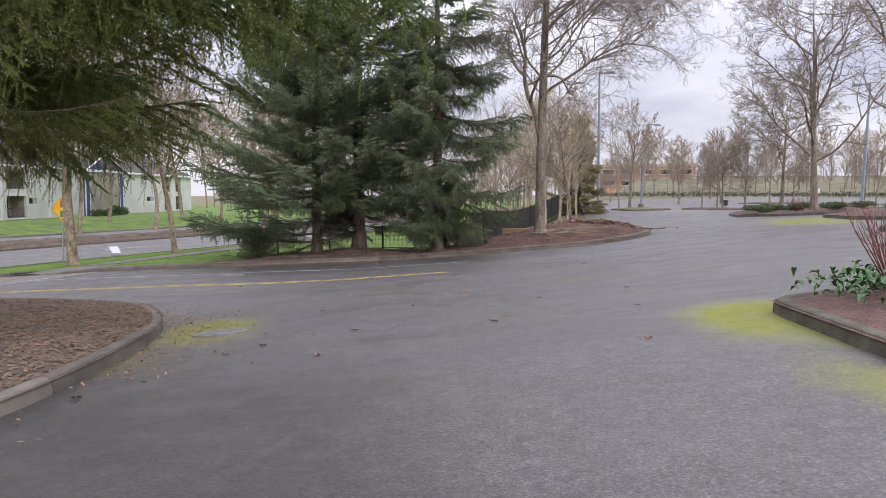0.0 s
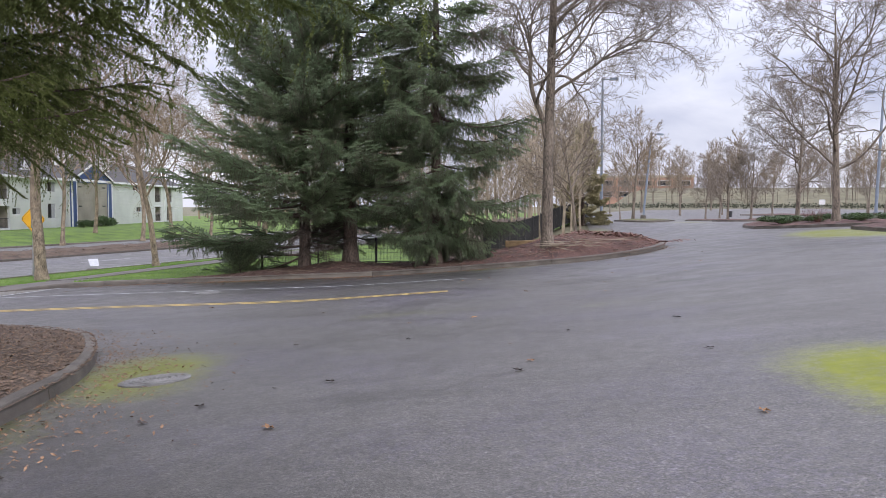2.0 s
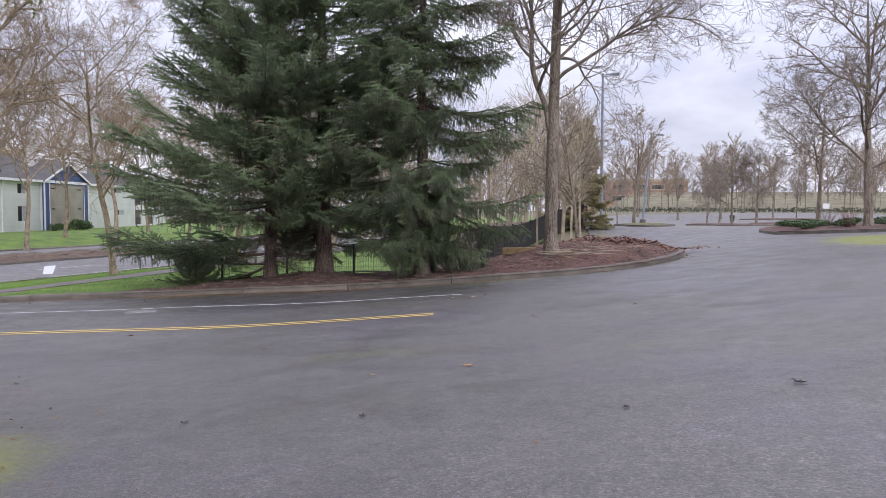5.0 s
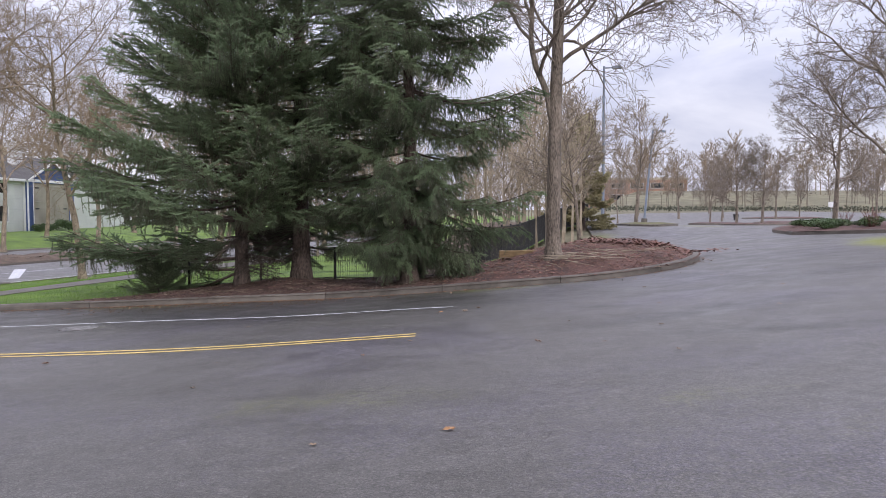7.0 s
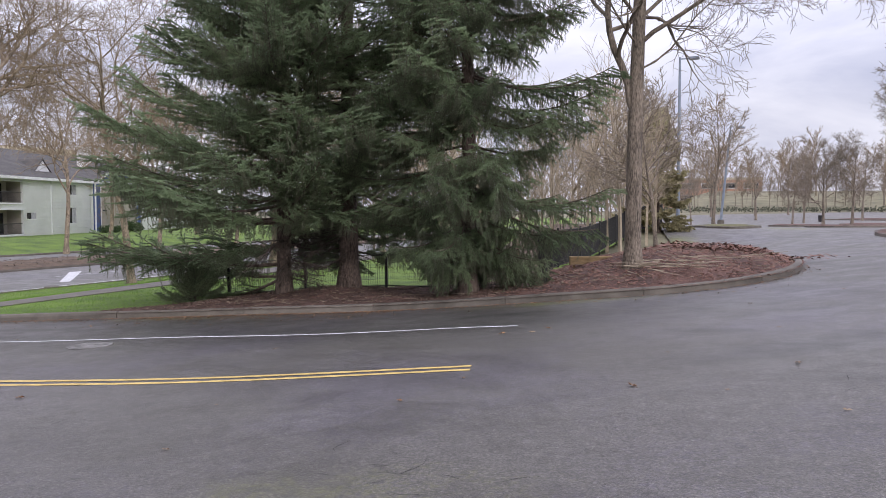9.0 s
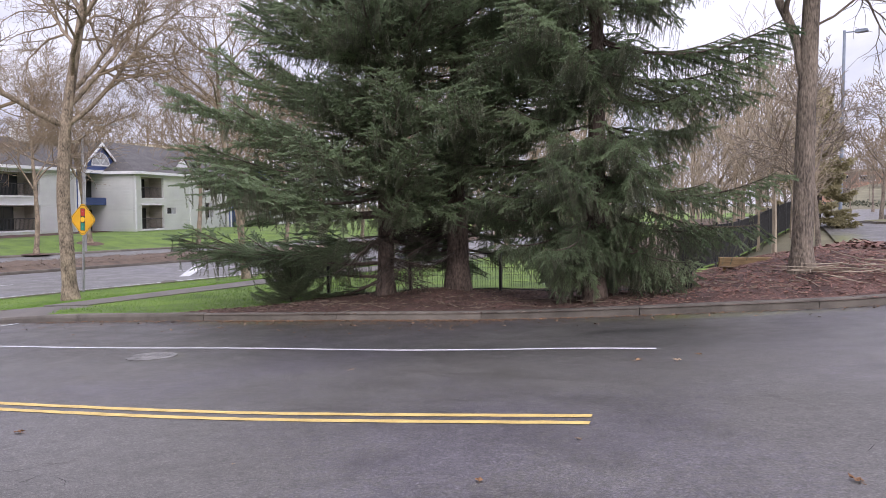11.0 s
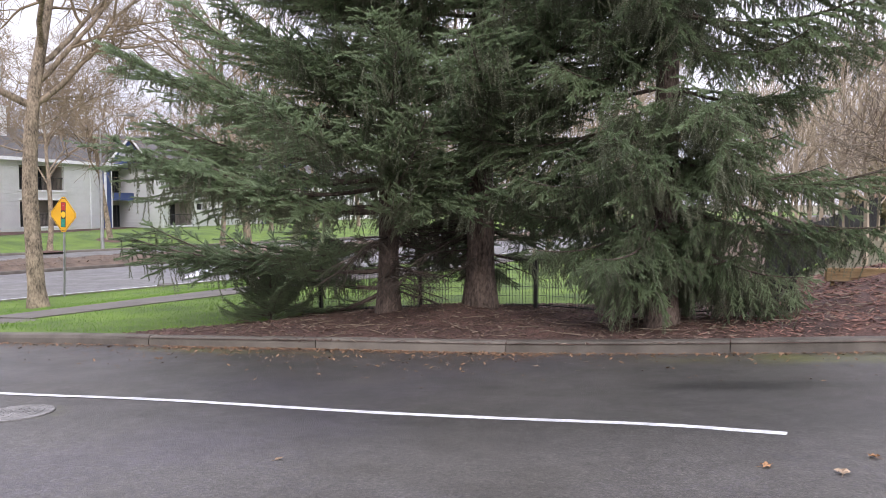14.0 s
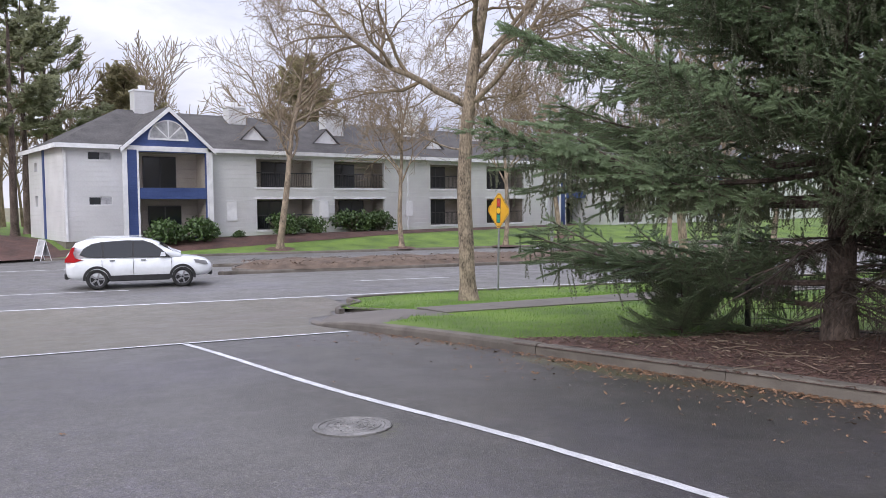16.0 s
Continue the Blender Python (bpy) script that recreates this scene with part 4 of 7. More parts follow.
DROOP = dict(turn=0.5, droop=1.5, rise=(0.03, 0.05, 0.035, 0.03, 0.03))
ARCH = dict(turn=0.38, droop=3.2, rise=(0.03, 0.055, 0.04, 0.045, 0.05))
fork = bare_tree("ash_tree", "bare grey-barked tree forking above the mulch mound", 4, 14.0, 0.205, GREY_BARK, TWIG, limbs=[((-0.55, -0.1, 1.3), 3.75, 8.0, 0.105), ((1.0, -0.45, 0.75), 5.4, 6.0, 0.062), ((1.0, 0.3, 0.9), 5.9, 6.4, 0.05), ((0.9, -0.2, 0.5), 4.7, 4.2, 0.026), ((0.7, 0.5, 0.9), 6.3, 6.0, 0.045), ((0.5, -0.9, 0.7), 6.8, 6, 0.045), ((1.0, -0.1, 0.6), 6.9, 6.5, 0.045), ((0.9, -0.7, 0.5), 7.6, 6.5, 0.045), ((1.0, 0.4, 0.5), 8.2, 6.0, 0.05), ((-0.9, -0.6, 0.5), 6.2, 4.6, 0.045), ((-0.8, -0.5, 0.3), 5.2, 3.6, 0.03)], taper=0.5, wobble=(0.006, 0.12, 0.19, 0.24, 0.26), kids=(8, 13, 9, 6), tip=0.0045, **ARCH, **{"from": (0.5, 0.2, 0.15, 0.1)})
fork.matrix_basis = pose(3.35, 30.7, bed_z(3.35, 30.7))
plane_a = bare_tree("street_tree", "bare plane tree with pale patchy bark on the verge", 12, 12.5, 0.235, TAN_BARK, TAN_TWIG, lean=(-0.015, -0.035), group="street trees", limbs=[((-0.72, -0.72, 0.55), 5.3, 6.6, 0.11), ((0.6, 0.66, 0.9), 5.9, 5.6, 0.085), ((-0.2, 0.75, 0.6), 5.0, 4.6, 0.05), ((-0.7, -0.5, 0.25), 4.3, 3.6, 0.03), ((0.5, 0.7, 0.35), 4.6, 3.4, 0.03)], taper=0.5, kids=(9, 11, 9, 5), wobble=(0.02, 0.13, 0.2, 0.24, 0.24), tip=0.005, **DROOP, **{"from": (0.45, 0.2, 0.15, 0.1)})
plane_a.matrix_basis = standing(-17.35, 34.55)
plane_b = bare_tree("street_tree", "slim bare plane tree with pale bark on the verge", 17, 11.5, 0.165, TAN_BARK, TAN_TWIG, group="street trees", kids=(13, 10, 8, 4), **DROOP)
plane_b.matrix_basis = standing(-15.9, 43.0)
plane_c = bare_tree("street_tree", "bare plane tree with pale bark beside the road", 19, 14.5, 0.23, TAN_BARK, TAN_TWIG, group="street trees", levels=4, kids=(15, 13, 12), tip=0.011, **DROOP)
plane_c.matrix_basis = standing(-44.6, 42.4, 0.13, 130)
plane_d = bare_tree("street_tree", "slim bare plane tree with pale bark beside the road", 43, 11.8, 0.17, TAN_BARK, TAN_TWIG, group="street trees", levels=4, kids=(14, 12, 11), tip=0.011, **DROOP)
plane_d.matrix_basis = standing(-41.2, 49.3, 0.13, 200)
for k, (x, y, t, s) in enumerate([(-12.6, 52, 70, 0.9), (-38.2, 55.6, 20, 1.0), (-39.8, 62.6, 280, 0.85), (-33.5, 67, 90, 1.1), (-30, 75, 190, 0.9), (-26.5, 84, 10, 1), (-23.6, 92, 100, 0.9), (-8.5, 63, 45, 1.0), (-4.5, 74, 145, 0.9), (-36, 78, 33, 1.1), (-33, 90, 233, 0.9), (-28, 100, 20, 1.1), (-20, 104, 80, 1.0)]):
    copy_thing((plane_c, plane_d)[k % 2], standing(x, y, 0.13, t, s))
SPREAD = dict(wobble=(0.012, 0.12, 0.2, 0.25, 0.25), ratio=((0.55, 0.78), (0.45, 0.7), (0.4, 0.65), (0.45, 0.8)), angle=((48, 80), (30, 60), (30, 65), (30, 70)), turn=0.55, droop=1.6, rise=(0.02, 0.09, 0.05, 0.03, 0.03))
lot_a = bare_tree("lot_tree", "bare rounded tree in a planted island of the car park", 23, 6.6, 0.135, GREY_BARK, TWIG, group="car park trees", kids=(15, 10, 8, 4), **SPREAD, **{"from": (0.24, 0.2, 0.15, 0.1)})
lot_a.matrix_basis = standing(19.25, 47.0)
lot_b = bare_tree("lot_tree", "tall bare spreading tree in a planted island of the car park", 29, 10.4, 0.185, GREY_BARK, TWIG, group="car park trees", kids=(15, 10, 7, 4), tip=0.007, **SPREAD, **{"from": (0.21, 0.2, 0.15, 0.1)})
lot_b.matrix_basis = standing(17.75, 39.3)
far_a = bare_tree("far_tree", "small bare tree beyond the car park", 37, 7.0, 0.13, GREY_BARK, TWIG, group="far trees", levels=4, kids=(11, 9, 8), tip=0.014)
far_a.matrix_basis = standing(27.5, 90, 0.1, 220, 0.8)
far_b = bare_tree("far_tree", "bare brown tree beyond the car park", 41, 8.0, 0.15, GREY_BARK, TAN_TWIG, group="far trees", levels=4, kids=(12, 9, 8), tip=0.014)
far_b.matrix_basis = standing(15.5, 72, 0.1, 60)
for k, (x, y, t, s) in enumerate([(28.1, 78, 30, 0.95), (26.4, 79.5, 130, 0.9)]):
    copy_thing(lot_a, standing(x, y, 0.1, t, s))


# ---- the apartments across the street ----
def shape(bm_fill, name, mat, parent=None, label="", smooth=False):
    bm = bmesh.new()
    bm_fill(bm)
    me = bpy.data.meshes.new(name)
    bm.to_mesh(me)
    bm.free()
    me.materials.append(mat)
    if smooth:
        me.polygons.foreach_set("use_smooth", [True] * len(me.polygons))
    ob = new(name, me)
    if parent:
        ob.parent = parent
    if label:
        ob["label"] = label
    return ob


def add_box(bm, lo, hi, bevel=0.0):
    r = bmesh.ops.create_cube(bm, size=1.0, matrix=Matrix.Translation([(a + b) / 2 for a, b in zip(lo, hi)]) @ Matrix.Diagonal([b - a for a, b in zip(lo, hi)] + [1]))
    if bevel:
        edges = {e for v in r["verts"] for e in v.link_edges}
        bmesh.ops.bevel(bm, geom=list(edges), offset=bevel, segments=1, affect="EDGES")


def box(name, lo, hi, mat, parent=None, label="", bevel=0.0):
    return shape(lambda bm: add_box(bm, lo, hi, bevel), name, mat, parent, label)


def prism(name, profile, axis, a, b, mat, parent=None, label=""):
    """A closed profile pushed along x, y or z from a to b."""
    def put(p, q, s):
        return {"x": (s, p, q), "y": (p, s, q), "z": (p, q, s)}[axis]
    n = len(profile)
    v = [put(p, q, a) for p, q in profile] + [put(p, q, b) for p, q in profile]
    f = [tuple(range(n))[::-1], tuple(range(n, 2 * n))] + [(k, (k + 1) % n, n + (k + 1) % n, n + k) for k in range(n)]

    def fill(bm):
        vs = [bm.verts.new(x) for x in v]
        for q in f:
            bm.faces.new([vs[i] for i in q])
        bmesh.ops.recalc_face_normals(bm, faces=bm.faces)
    return shape(fill, name, mat, parent, label)


def holed_wall(name, x0, x1, y0, y1, z0, z1, holes, mat, parent, label=""):
    """A wall slab between x0 and x1, with rectangular openings (ya, yb, za, zb) right through it."""
    ys = sorted({y0, y1, *[v for h in holes for v in h[:2] if y0 < v < y1]})
    zs = sorted({z0, z1, *[v for h in holes for v in h[2:] if z0 < v < z1]})

    def solid(i, j):
        if not (0 <= i < len(ys) - 1 and 0 <= j < len(zs) - 1):
            return False
        cy, cz = (ys[i] + ys[i + 1]) / 2, (zs[j] + zs[j + 1]) / 2
        return not any(h[0] < cy < h[1] and h[2] < cz < h[3] for h in holes)

    def fill(bm):
        def face(pts):
            bm.faces.new([bm.verts.new(p) for p in pts])
        for i in range(len(ys) - 1):
            for j in range(len(zs) - 1):
                if not solid(i, j):
                    continue
                a, b, c, d = ys[i], ys[i + 1], zs[j], zs[j + 1]
                face([(x1, a, c), (x1, b, c), (x1, b, d), (x1, a, d)])
                face([(x0, b, c), (x0, a, c), (x0, a, d), (x0, b, d)])
                if not solid(i - 1, j):
                    face([(x0, a, c), (x1, a, c), (x1, a, d), (x0, a, d)])
                if not solid(i + 1, j):
                    face([(x1, b, c), (x0, b, c), (x0, b, d), (x1, b, d)])
                if not solid(i, j - 1):
                    face([(x0, a, c), (x0, b, c), (x1, b, c), (x1, a, c)])
                if not solid(i, j + 1):
                    face([(x1, a, d), (x1, b, d), (x0, b, d), (x0, a, d)])
        bmesh.ops.remove_doubles(bm, verts=bm.verts, dist=1e-5)
    return shape(fill, name, mat, parent, label)


def siding_material(name, dark, light):
    """Lapped boards: a saw-tooth relief in height, with weathering."""
    m = material(name, dark, light, 0.5, 0.6, 0, 12, spread=0.4)
    n, l = m.node_tree.nodes, m.node_tree.links
    geo = n.new("ShaderNodeNewGeometry")
    wave = n.new("ShaderNodeTexWave")
    wave.wave_type, wave.bands_direction, wave.wave_profile = "BANDS", "Z", "SAW"
    wave.inputs["Scale"].default_value = 1.05
    l.new(geo.outputs["Position"], wave.inputs["Vector"])
    bp = n.new("ShaderNodeBump")
    bp.inputs["Strength"].default_value, bp.inputs["Distance"].default_value = 1.0, 0.09
    l.new(wave.outputs[1], bp.inputs["Height"])
    l.new(bp.outputs[0], n["Principled BSDF"].inputs["Normal"])
    return m


def glass_material(name, tint=(0.02, 0.024, 0.028), rough=0.06):
    m = bpy.data.materials.new(name)
    m.use_nodes = True
    b = m.node_tree.nodes["Principled BSDF"]
    b.inputs["Base Color"].default_value = (*tint, 1)
    b.inputs["Roughness"].default_value = rough
    b.inputs["Specular IOR Level"].default_value = 0.6
    return m


SIDING = siding_material("white_siding", (0.72, 0.72, 0.73), (0.84, 0.84, 0.85))
BLUE = siding_material("blue_siding", (0.045, 0.075, 0.22), (0.085, 0.13, 0.33))
TRIM = material("white_trim", (0.62, 0.62, 0.63), (0.80, 0.80, 0.81), 2, 0.5, 0.1, 40)
BEIGE = siding_material("beige_siding", (0.34, 0.30, 0.26), (0.50, 0.45, 0.40))
ROOFING = material("grey_shingles", (0.045, 0.042, 0.041), (0.105, 0.098, 0.094), 0.8, 0.95, 1.0, 9, spread=0.9, streak=(1, 1, 3), bump_dist=0.04)
DARK_METAL = material("dark_metal", (0.018, 0.018, 0.02), (0.045, 0.045, 0.05), 4, 0.5, 0.2, 60)
GLASS = glass_material("window_glass")
WINDOW_BACK = material("curtains", (0.25, 0.25, 0.26), (0.45, 0.45, 0.46), 3, 0.9, 0, 10)


def balcony(parent, x, ya, yb, za, zb, rng, rail=True):
    """A recessed balcony: floor, back wall with sliding glass, side walls and a barred rail."""
    deep = 1.7
    box("recess_wall", (x - deep - 0.12, ya - 0.1, za - 0.05), (x - deep, yb + 0.1, zb + 0.05), BEIGE, parent)
    box("recess_side", (x - deep, ya - 0.12, za), (x - 0.26, ya, zb), BEIGE, parent)
    box("recess_side", (x - deep, yb, za), (x - 0.26, yb + 0.12, zb), BEIGE, parent)
    box("recess_floor", (x - deep, ya, za - 0.15), (x - 0.26, yb, za - 0.005), WALK, parent)
    box("recess_ceiling", (x - deep, ya, zb), (x - 0.26, yb, zb + 0.1), BEIGE, parent)
    w = (yb - ya) * 0.5
    s = ya + (yb - ya) * rng.uniform(0.12, 0.34)
    door = box("sliding_door", (x - deep, s, za), (x - deep + 0.05, s + w, za + min(2.05, zb - za - 0.1)), DARK_METAL, parent)
    for q in range(2):
        box("pane", (x - deep + 0.052, s + 0.06 + q * w / 2, za + 0.08), (x - deep + 0.06, s + w / 2 - 0.04 + q * w / 2, za + min(1.97, zb - za - 0.18)), GLASS, door)
    if rail:
        def bars(bm):
            add_box(bm, (x - 0.20, ya, za + 0.98), (x - 0.14, yb, za + 1.04))
            add_box(bm, (x - 0.19, ya, za + 0.08), (x - 0.15, yb, za + 0.11))
            for k in range(int((yb - ya) / 0.14)):
                y = ya + 0.07 + k * 0.14
                add_box(bm, (x - 0.18, y - 0.009, za + 0.1), (x - 0.16, y + 0.009, za + 1.0))
        tagged(shape(bars, "railing", DARK_METAL, parent, "dark barred balcony rail"), kind="stuff")


def window(parent, x, ya, yb, za, zb, halves=2):
    frame_ = shape(lambda bm: [add_box(bm, (x - 0.10, ya, zb - 0.05), (x - 0.02, yb, zb)), add_box(bm, (x - 0.10, ya, za), (x - 0.02, yb, za + 0.05)), add_box(bm, (x - 0.10, ya, za + 0.05), (x - 0.02, ya + 0.05, zb - 0.05)), add_box(bm, (x - 0.10, yb - 0.05, za + 0.05), (x - 0.02, yb, zb - 0.05))], "window", TRIM, parent)
    for q in range(halves):
        w = (yb - ya - 0.1) / halves
        box("pane", (x - 0.08, ya + 0.05 + q * w + 0.012, za + 0.05), (x - 0.06, ya + 0.05 + (q + 1) * w - 0.012, zb - 0.05), GLASS if q == 0 else WINDOW_BACK, frame_)


def gable_bay(parent, x, ya, yb, z0, eave, apex, rng, infill="balcony", x_back=None):
    """A projecting blue bay with a gable roof, white corner boards and a half-round window."""
    out, mid = x + 0.5, (ya + yb) / 2
    o0, o1 = ya + 0.85, yb - 0.28
    if infill == "balcony":
        holes = [(o0, o1, 2.32, 4.55), (o0, o1, z0 + 0.05, 1.62)]
    else:
        holes = [(ya + 1.2, yb - 1.2, z0 + 0.05, eave - 0.3)]
    holed_wall("bay_wall", out - 0.25, out, ya, yb, z0, eave, holes, BLUE, parent, "blue lapped siding")
    prism("bay_side", [(x, z0), (out - 0.25, z0), (out - 0.25, eave), (x, eave)], "y", ya, ya + 0.2, SIDING, parent)
    prism("bay_side", [(x, z0), (out - 0.25, z0), (out - 0.25, eave), (x, eave)], "y", yb - 0.2, yb, SIDING, parent)
    prism("gable_wall", [(ya, eave), (yb, eave), (mid, apex - 0.12)], "x", out - 0.25, out, BLUE, parent, "blue gable above the balcony")
    for y in (ya, yb):
        box("corner_board", (out, y - 0.14, z0), (out + 0.05, y + 0.14, eave + 0.02), TRIM, parent)
    for y in ((o0 - 0.12, o1 + 0.02) if infill == "balcony" else (ya + 1.08, yb - 1.2)):
        box("opening_trim", (out, y, z0), (out + 0.04, y + 0.11, 4.68 if infill == "balcony" else eave - 0.2), TRIM, parent)
    box("lintel_trim", (out, o0 - 0.12, 4.6), (out + 0.045, o1 + 0.13, 4.86), TRIM, parent)
    slope = (apex - eave) / ((yb - ya) / 2)
    # barge boards and roof of the bay
    for s in (-1, 1):
        e = mid + s * ((yb - ya) / 2 + 0.3)
        ez = apex - slope * ((yb - ya) / 2 + 0.3)
        prism("barge_board", [(e, ez - 0.12), (e, ez + 0.14), (mid, apex + 0.14), (mid, apex - 0.16)], "x", out + 0.25, out + 0.30, TRIM, parent)
        prism("bay_roof", [(e, ez + 0.06), (e, ez + 0.15), (mid, apex + 0.15), (mid, apex + 0.06)], "x", (x_back if x_back else x - 6.0), out + 0.25, ROOFING, parent)
    if infill == "balcony":
        # half-round window
        r, cz = 1.28, 5.30
        arc = [(mid + r * math.cos(a), cz + r * math.sin(a)) for a in np.linspace(0, math.pi, 17)]
        prism("round_window", arc, "x", out, out + 0.05, TRIM, parent, "white half-round gable window")
        for q in range(4):
            a0, a1 = q * math.pi / 4 + 0.05, (q + 1) * math.pi / 4 - 0.05
            seg = [(mid + 0.06 * math.cos((a0 + a1) / 2), cz + 0.1 + 0.06 * math.sin((a0 + a1) / 2))] + [(mid + (r - 0.14) * math.cos(a), cz + 0.08 + (r - 0.16) * math.sin(a)) for a in np.linspace(a0, a1, 6)]
            prism("pane", seg, "x", out + 0.05, out + 0.06, WINDOW_BACK, parent)
        box("balcony_front", (out - 0.2, o0, 1.62), (out + 0.02, o1, 2.32), BLUE, parent, "blue balcony parapet")
        balcony(parent, out, o0, o1, 2.32, 4.55, rng, False)
        balcony(parent, out, o0, o1, z0 + 0.05, 1.62, rng, False)
    else:
        box("tall_panel", (out - 0.16, ya + 1.2, z0), (out - 0.1, yb - 1.2, eave - 0.3), BEIGE, parent, "tall beige panelled stair front")
        for q in range(3):
            box("panel_joint", (out - 0.1, ya + 1.2, z0 + 1.3 + q * 1.3), (out - 0.08, yb - 1.2, z0 + 1.35 + q * 1.3), BEIGE, parent)
        for zz in (eave - 0.9, 1.5):
            for y in (ya + 1.7, yb - 2.6):
                box("vent", (out - 0.1, y, zz), (out - 0.07, y + 0.8, zz + 0.14), DARK_METAL, parent)


def apartments(label, x, y0, y1, z0, eave, ridge, deep, bays, holes, windows, chimneys, dormers, seed, hip=5.0, boxes=()):
    rng = random.Random(seed)
    base = tagged(new("apartment_building"), label, "building")
    front_holes = holes + windows
    holed_wall("front_wall", x - 0.25, x, y0, y1, z0, eave, [h for h in front_holes] + [(a + 0.02, b - 0.02, z0, eave - 0.02) for a, b, *_ in bays], SIDING, base, "white lapped siding")
    box("foundation", (x - deep + 0.02, y0 + 0.02, z0 - 1.0), (x - 0.02, y1 - 0.02, z0), KERB, base, "concrete footing")
    box("rear_wall", (x - deep, y0, z0), (x - deep + 0.25, y1, eave), SIDING, base)
    ends = holed_wall("end_wall", -0.25, 0.0, 0, deep - 0.5, z0, eave, [(1.6, 2.4, 1.2, 1.9), (1.6, 2.4, 3.5, 4.1)], SIDING, base)
    ends.matrix_basis = pose(x - deep + 0.25, y0, 0, 0, 0, -90)
    box("end_wall", (x - deep + 0.25, y1 - 0.25, z0), (x - 0.25, y1, eave), SIDING, base)
    box("end_trim", (x - deep * 0.55, y0 - 0.05, z0), (x - deep * 0.55 + 0.5, y0, eave), BLUE, base)
    mid, over = x - deep / 2, 0.45
    e0, e1 = y0 - over, y1 + over
    xf, xb = x + over, x - deep - over
    zf = eave + 0.02
    v = [(xf, e0, zf), (xf, e1, zf), (xb, e1, zf), (xb, e0, zf), (mid, e0 + hip, ridge), (mid, e1 - hip, ridge)]
    v += [(a, b, c - 0.16) for a, b, c in v]
    faces = [(0, 1, 5, 4), (1, 2, 5), (2, 3, 4, 5), (3, 0, 4), (6, 7, 1, 0)[::-1], (7, 8, 2, 1)[::-1], (8, 9, 3, 2)[::-1], (9, 6, 0, 3)[::-1], (6, 10, 11, 7), (7, 11, 8), (8, 11, 10, 9), (9, 10, 6)]
    mesh_object("roof", v, faces, ROOFING, base, "grey shingled hip roof")
    box("gutter", (xf, e0, eave - 0.2), (xf + 0.1, e1, eave + 0.06), TRIM, base, "white gutter board")
    box("gutter", (xb, e0 - 0.1, eave - 0.2), (xf, e0, eave + 0.06), TRIM, base)
    for a, b, apex, kind in bays:
        gable_bay(base, x, a, b, z0, eave, apex, rng, kind, mid)
    for h in holes:
        balcony(base, x, *h, rng)
        box("opening_trim", (x, h[0] - 0.1, h[3]), (x + 0.04, h[1] + 0.1, h[3] + 0.12), TRIM, base)
        box("opening_trim", (x, h[0] - 0.1, h[2] - 0.14), (x + 0.05, h[1] + 0.1, h[2]), TRIM, base)
    for h in windows:
        window(base, x, *h)
    for a, b, c, d in boxes:
        bx = box("meter_box", (x, a, c), (x + 0.06, b, d), SIDING, base, "white meter box", 0.01)
        box("meter_door", (x + 0.06, a + 0.06, c + 0.08), (x + 0.07, b - 0.06, d - 0.08), TRIM, bx)
    for cy, cx, cz, w in chimneys:
        ch = box("chimney", (cx - 0.5, cy - w / 2, ridge - 2.6), (cx + 0.5, cy + w / 2, cz), SIDING, base, "white boarded chimney", 0.02)
        box("chimney_cap", (cx - 0.56, cy - w / 2 - 0.06, cz), (cx + 0.56, cy + w / 2 + 0.06, cz + 0.12), TRIM, ch)
        box("flue", (cx - 0.15, cy - 0.2, cz + 0.12), (cx + 0.15, cy + 0.2, cz + 0.45), TRIM, ch)
    for dy, w, h in dormers:
        dx = x - 1.2
        dz = eave + (ridge - eave) * (1.2 + over) / (deep / 2 + over)
        prism("dormer_front", [(dy - w / 2, dz - 0.2), (dy + w / 2, dz - 0.2), (dy, dz + h)], "x", dx - 0.1, dx, TRIM, base, "white dormer gable")
        for s in (-1, 1):
            prism("dormer_roof", [(dy + s * (w / 2 + 0.12), dz - 0.25), (dy + s * (w / 2 + 0.12), dz - 0.15), (dy, dz + h + 0.12), (dy, dz + h + 0.02)], "x", dx - 3.2, dx + 0.12, ROOFING, base)
    for y in (y0 + 0.1, y0 + 9.0, (y0 + y1) / 2 + 0.6, y1 - 8):
        box("downpipe", (x, y - 0.05, z0), (x + 0.08, y + 0.05, eave - 0.2), TRIM, base)
    return base


UP, LOW = (2.42, 4.36), (-0.52, 1.60)
openings = [(a, b, *s) for a, b in ((43.6, 48.0), (49.75, 54.2), (58.7, 62.9), (64.8, 69.3)) for s in (UP, LOW)]
apartments("two-storey white apartments with blue gables and grey roof", -50.3, 31.4, 80.2, -0.9, 4.85, 7.7, 9.8,
           [(34.75, 40.15, 7.25, "balcony"), (73.4, 79.3, 7.4, "balcony")], openings,
           [(32.75, 34.15, 3.98, 4.5), (32.75, 34.15, 1.25, 1.78)],
           [(37.6, -55.2, 8.95, 1.3), (43.9, -54.4, 8.2, 1.3), (51.4, -53.4, 8.5, 1.6), (59.2, -54.0, 8.9, 1.5), (66.0, -54.0, 9.1, 1.5), (72.3, -55.0, 9.0, 1.5)],
           [(49.8, 2.4, 1.0), (60.0, 2.2, 0.8), (44.0, 2.2, .9)], 3, boxes=[(41.35, 42.15, 0.1, 1.5), (48.45, 49.25, 0.2, 1.5), (56.2, 56.9, 0.2, 1.4)])
b_holes = [(119.4, 121.8, 2.2, 4.5), (124.0, 126.4, 2.2, 4.5), (119.4, 121.8, -0.7, 1.5), (124.0, 126.4, -0.7, 1.5), (78.0, 81.5, 2.3, 4.3), (78.0, 81.5, -0.7, 1.6)]
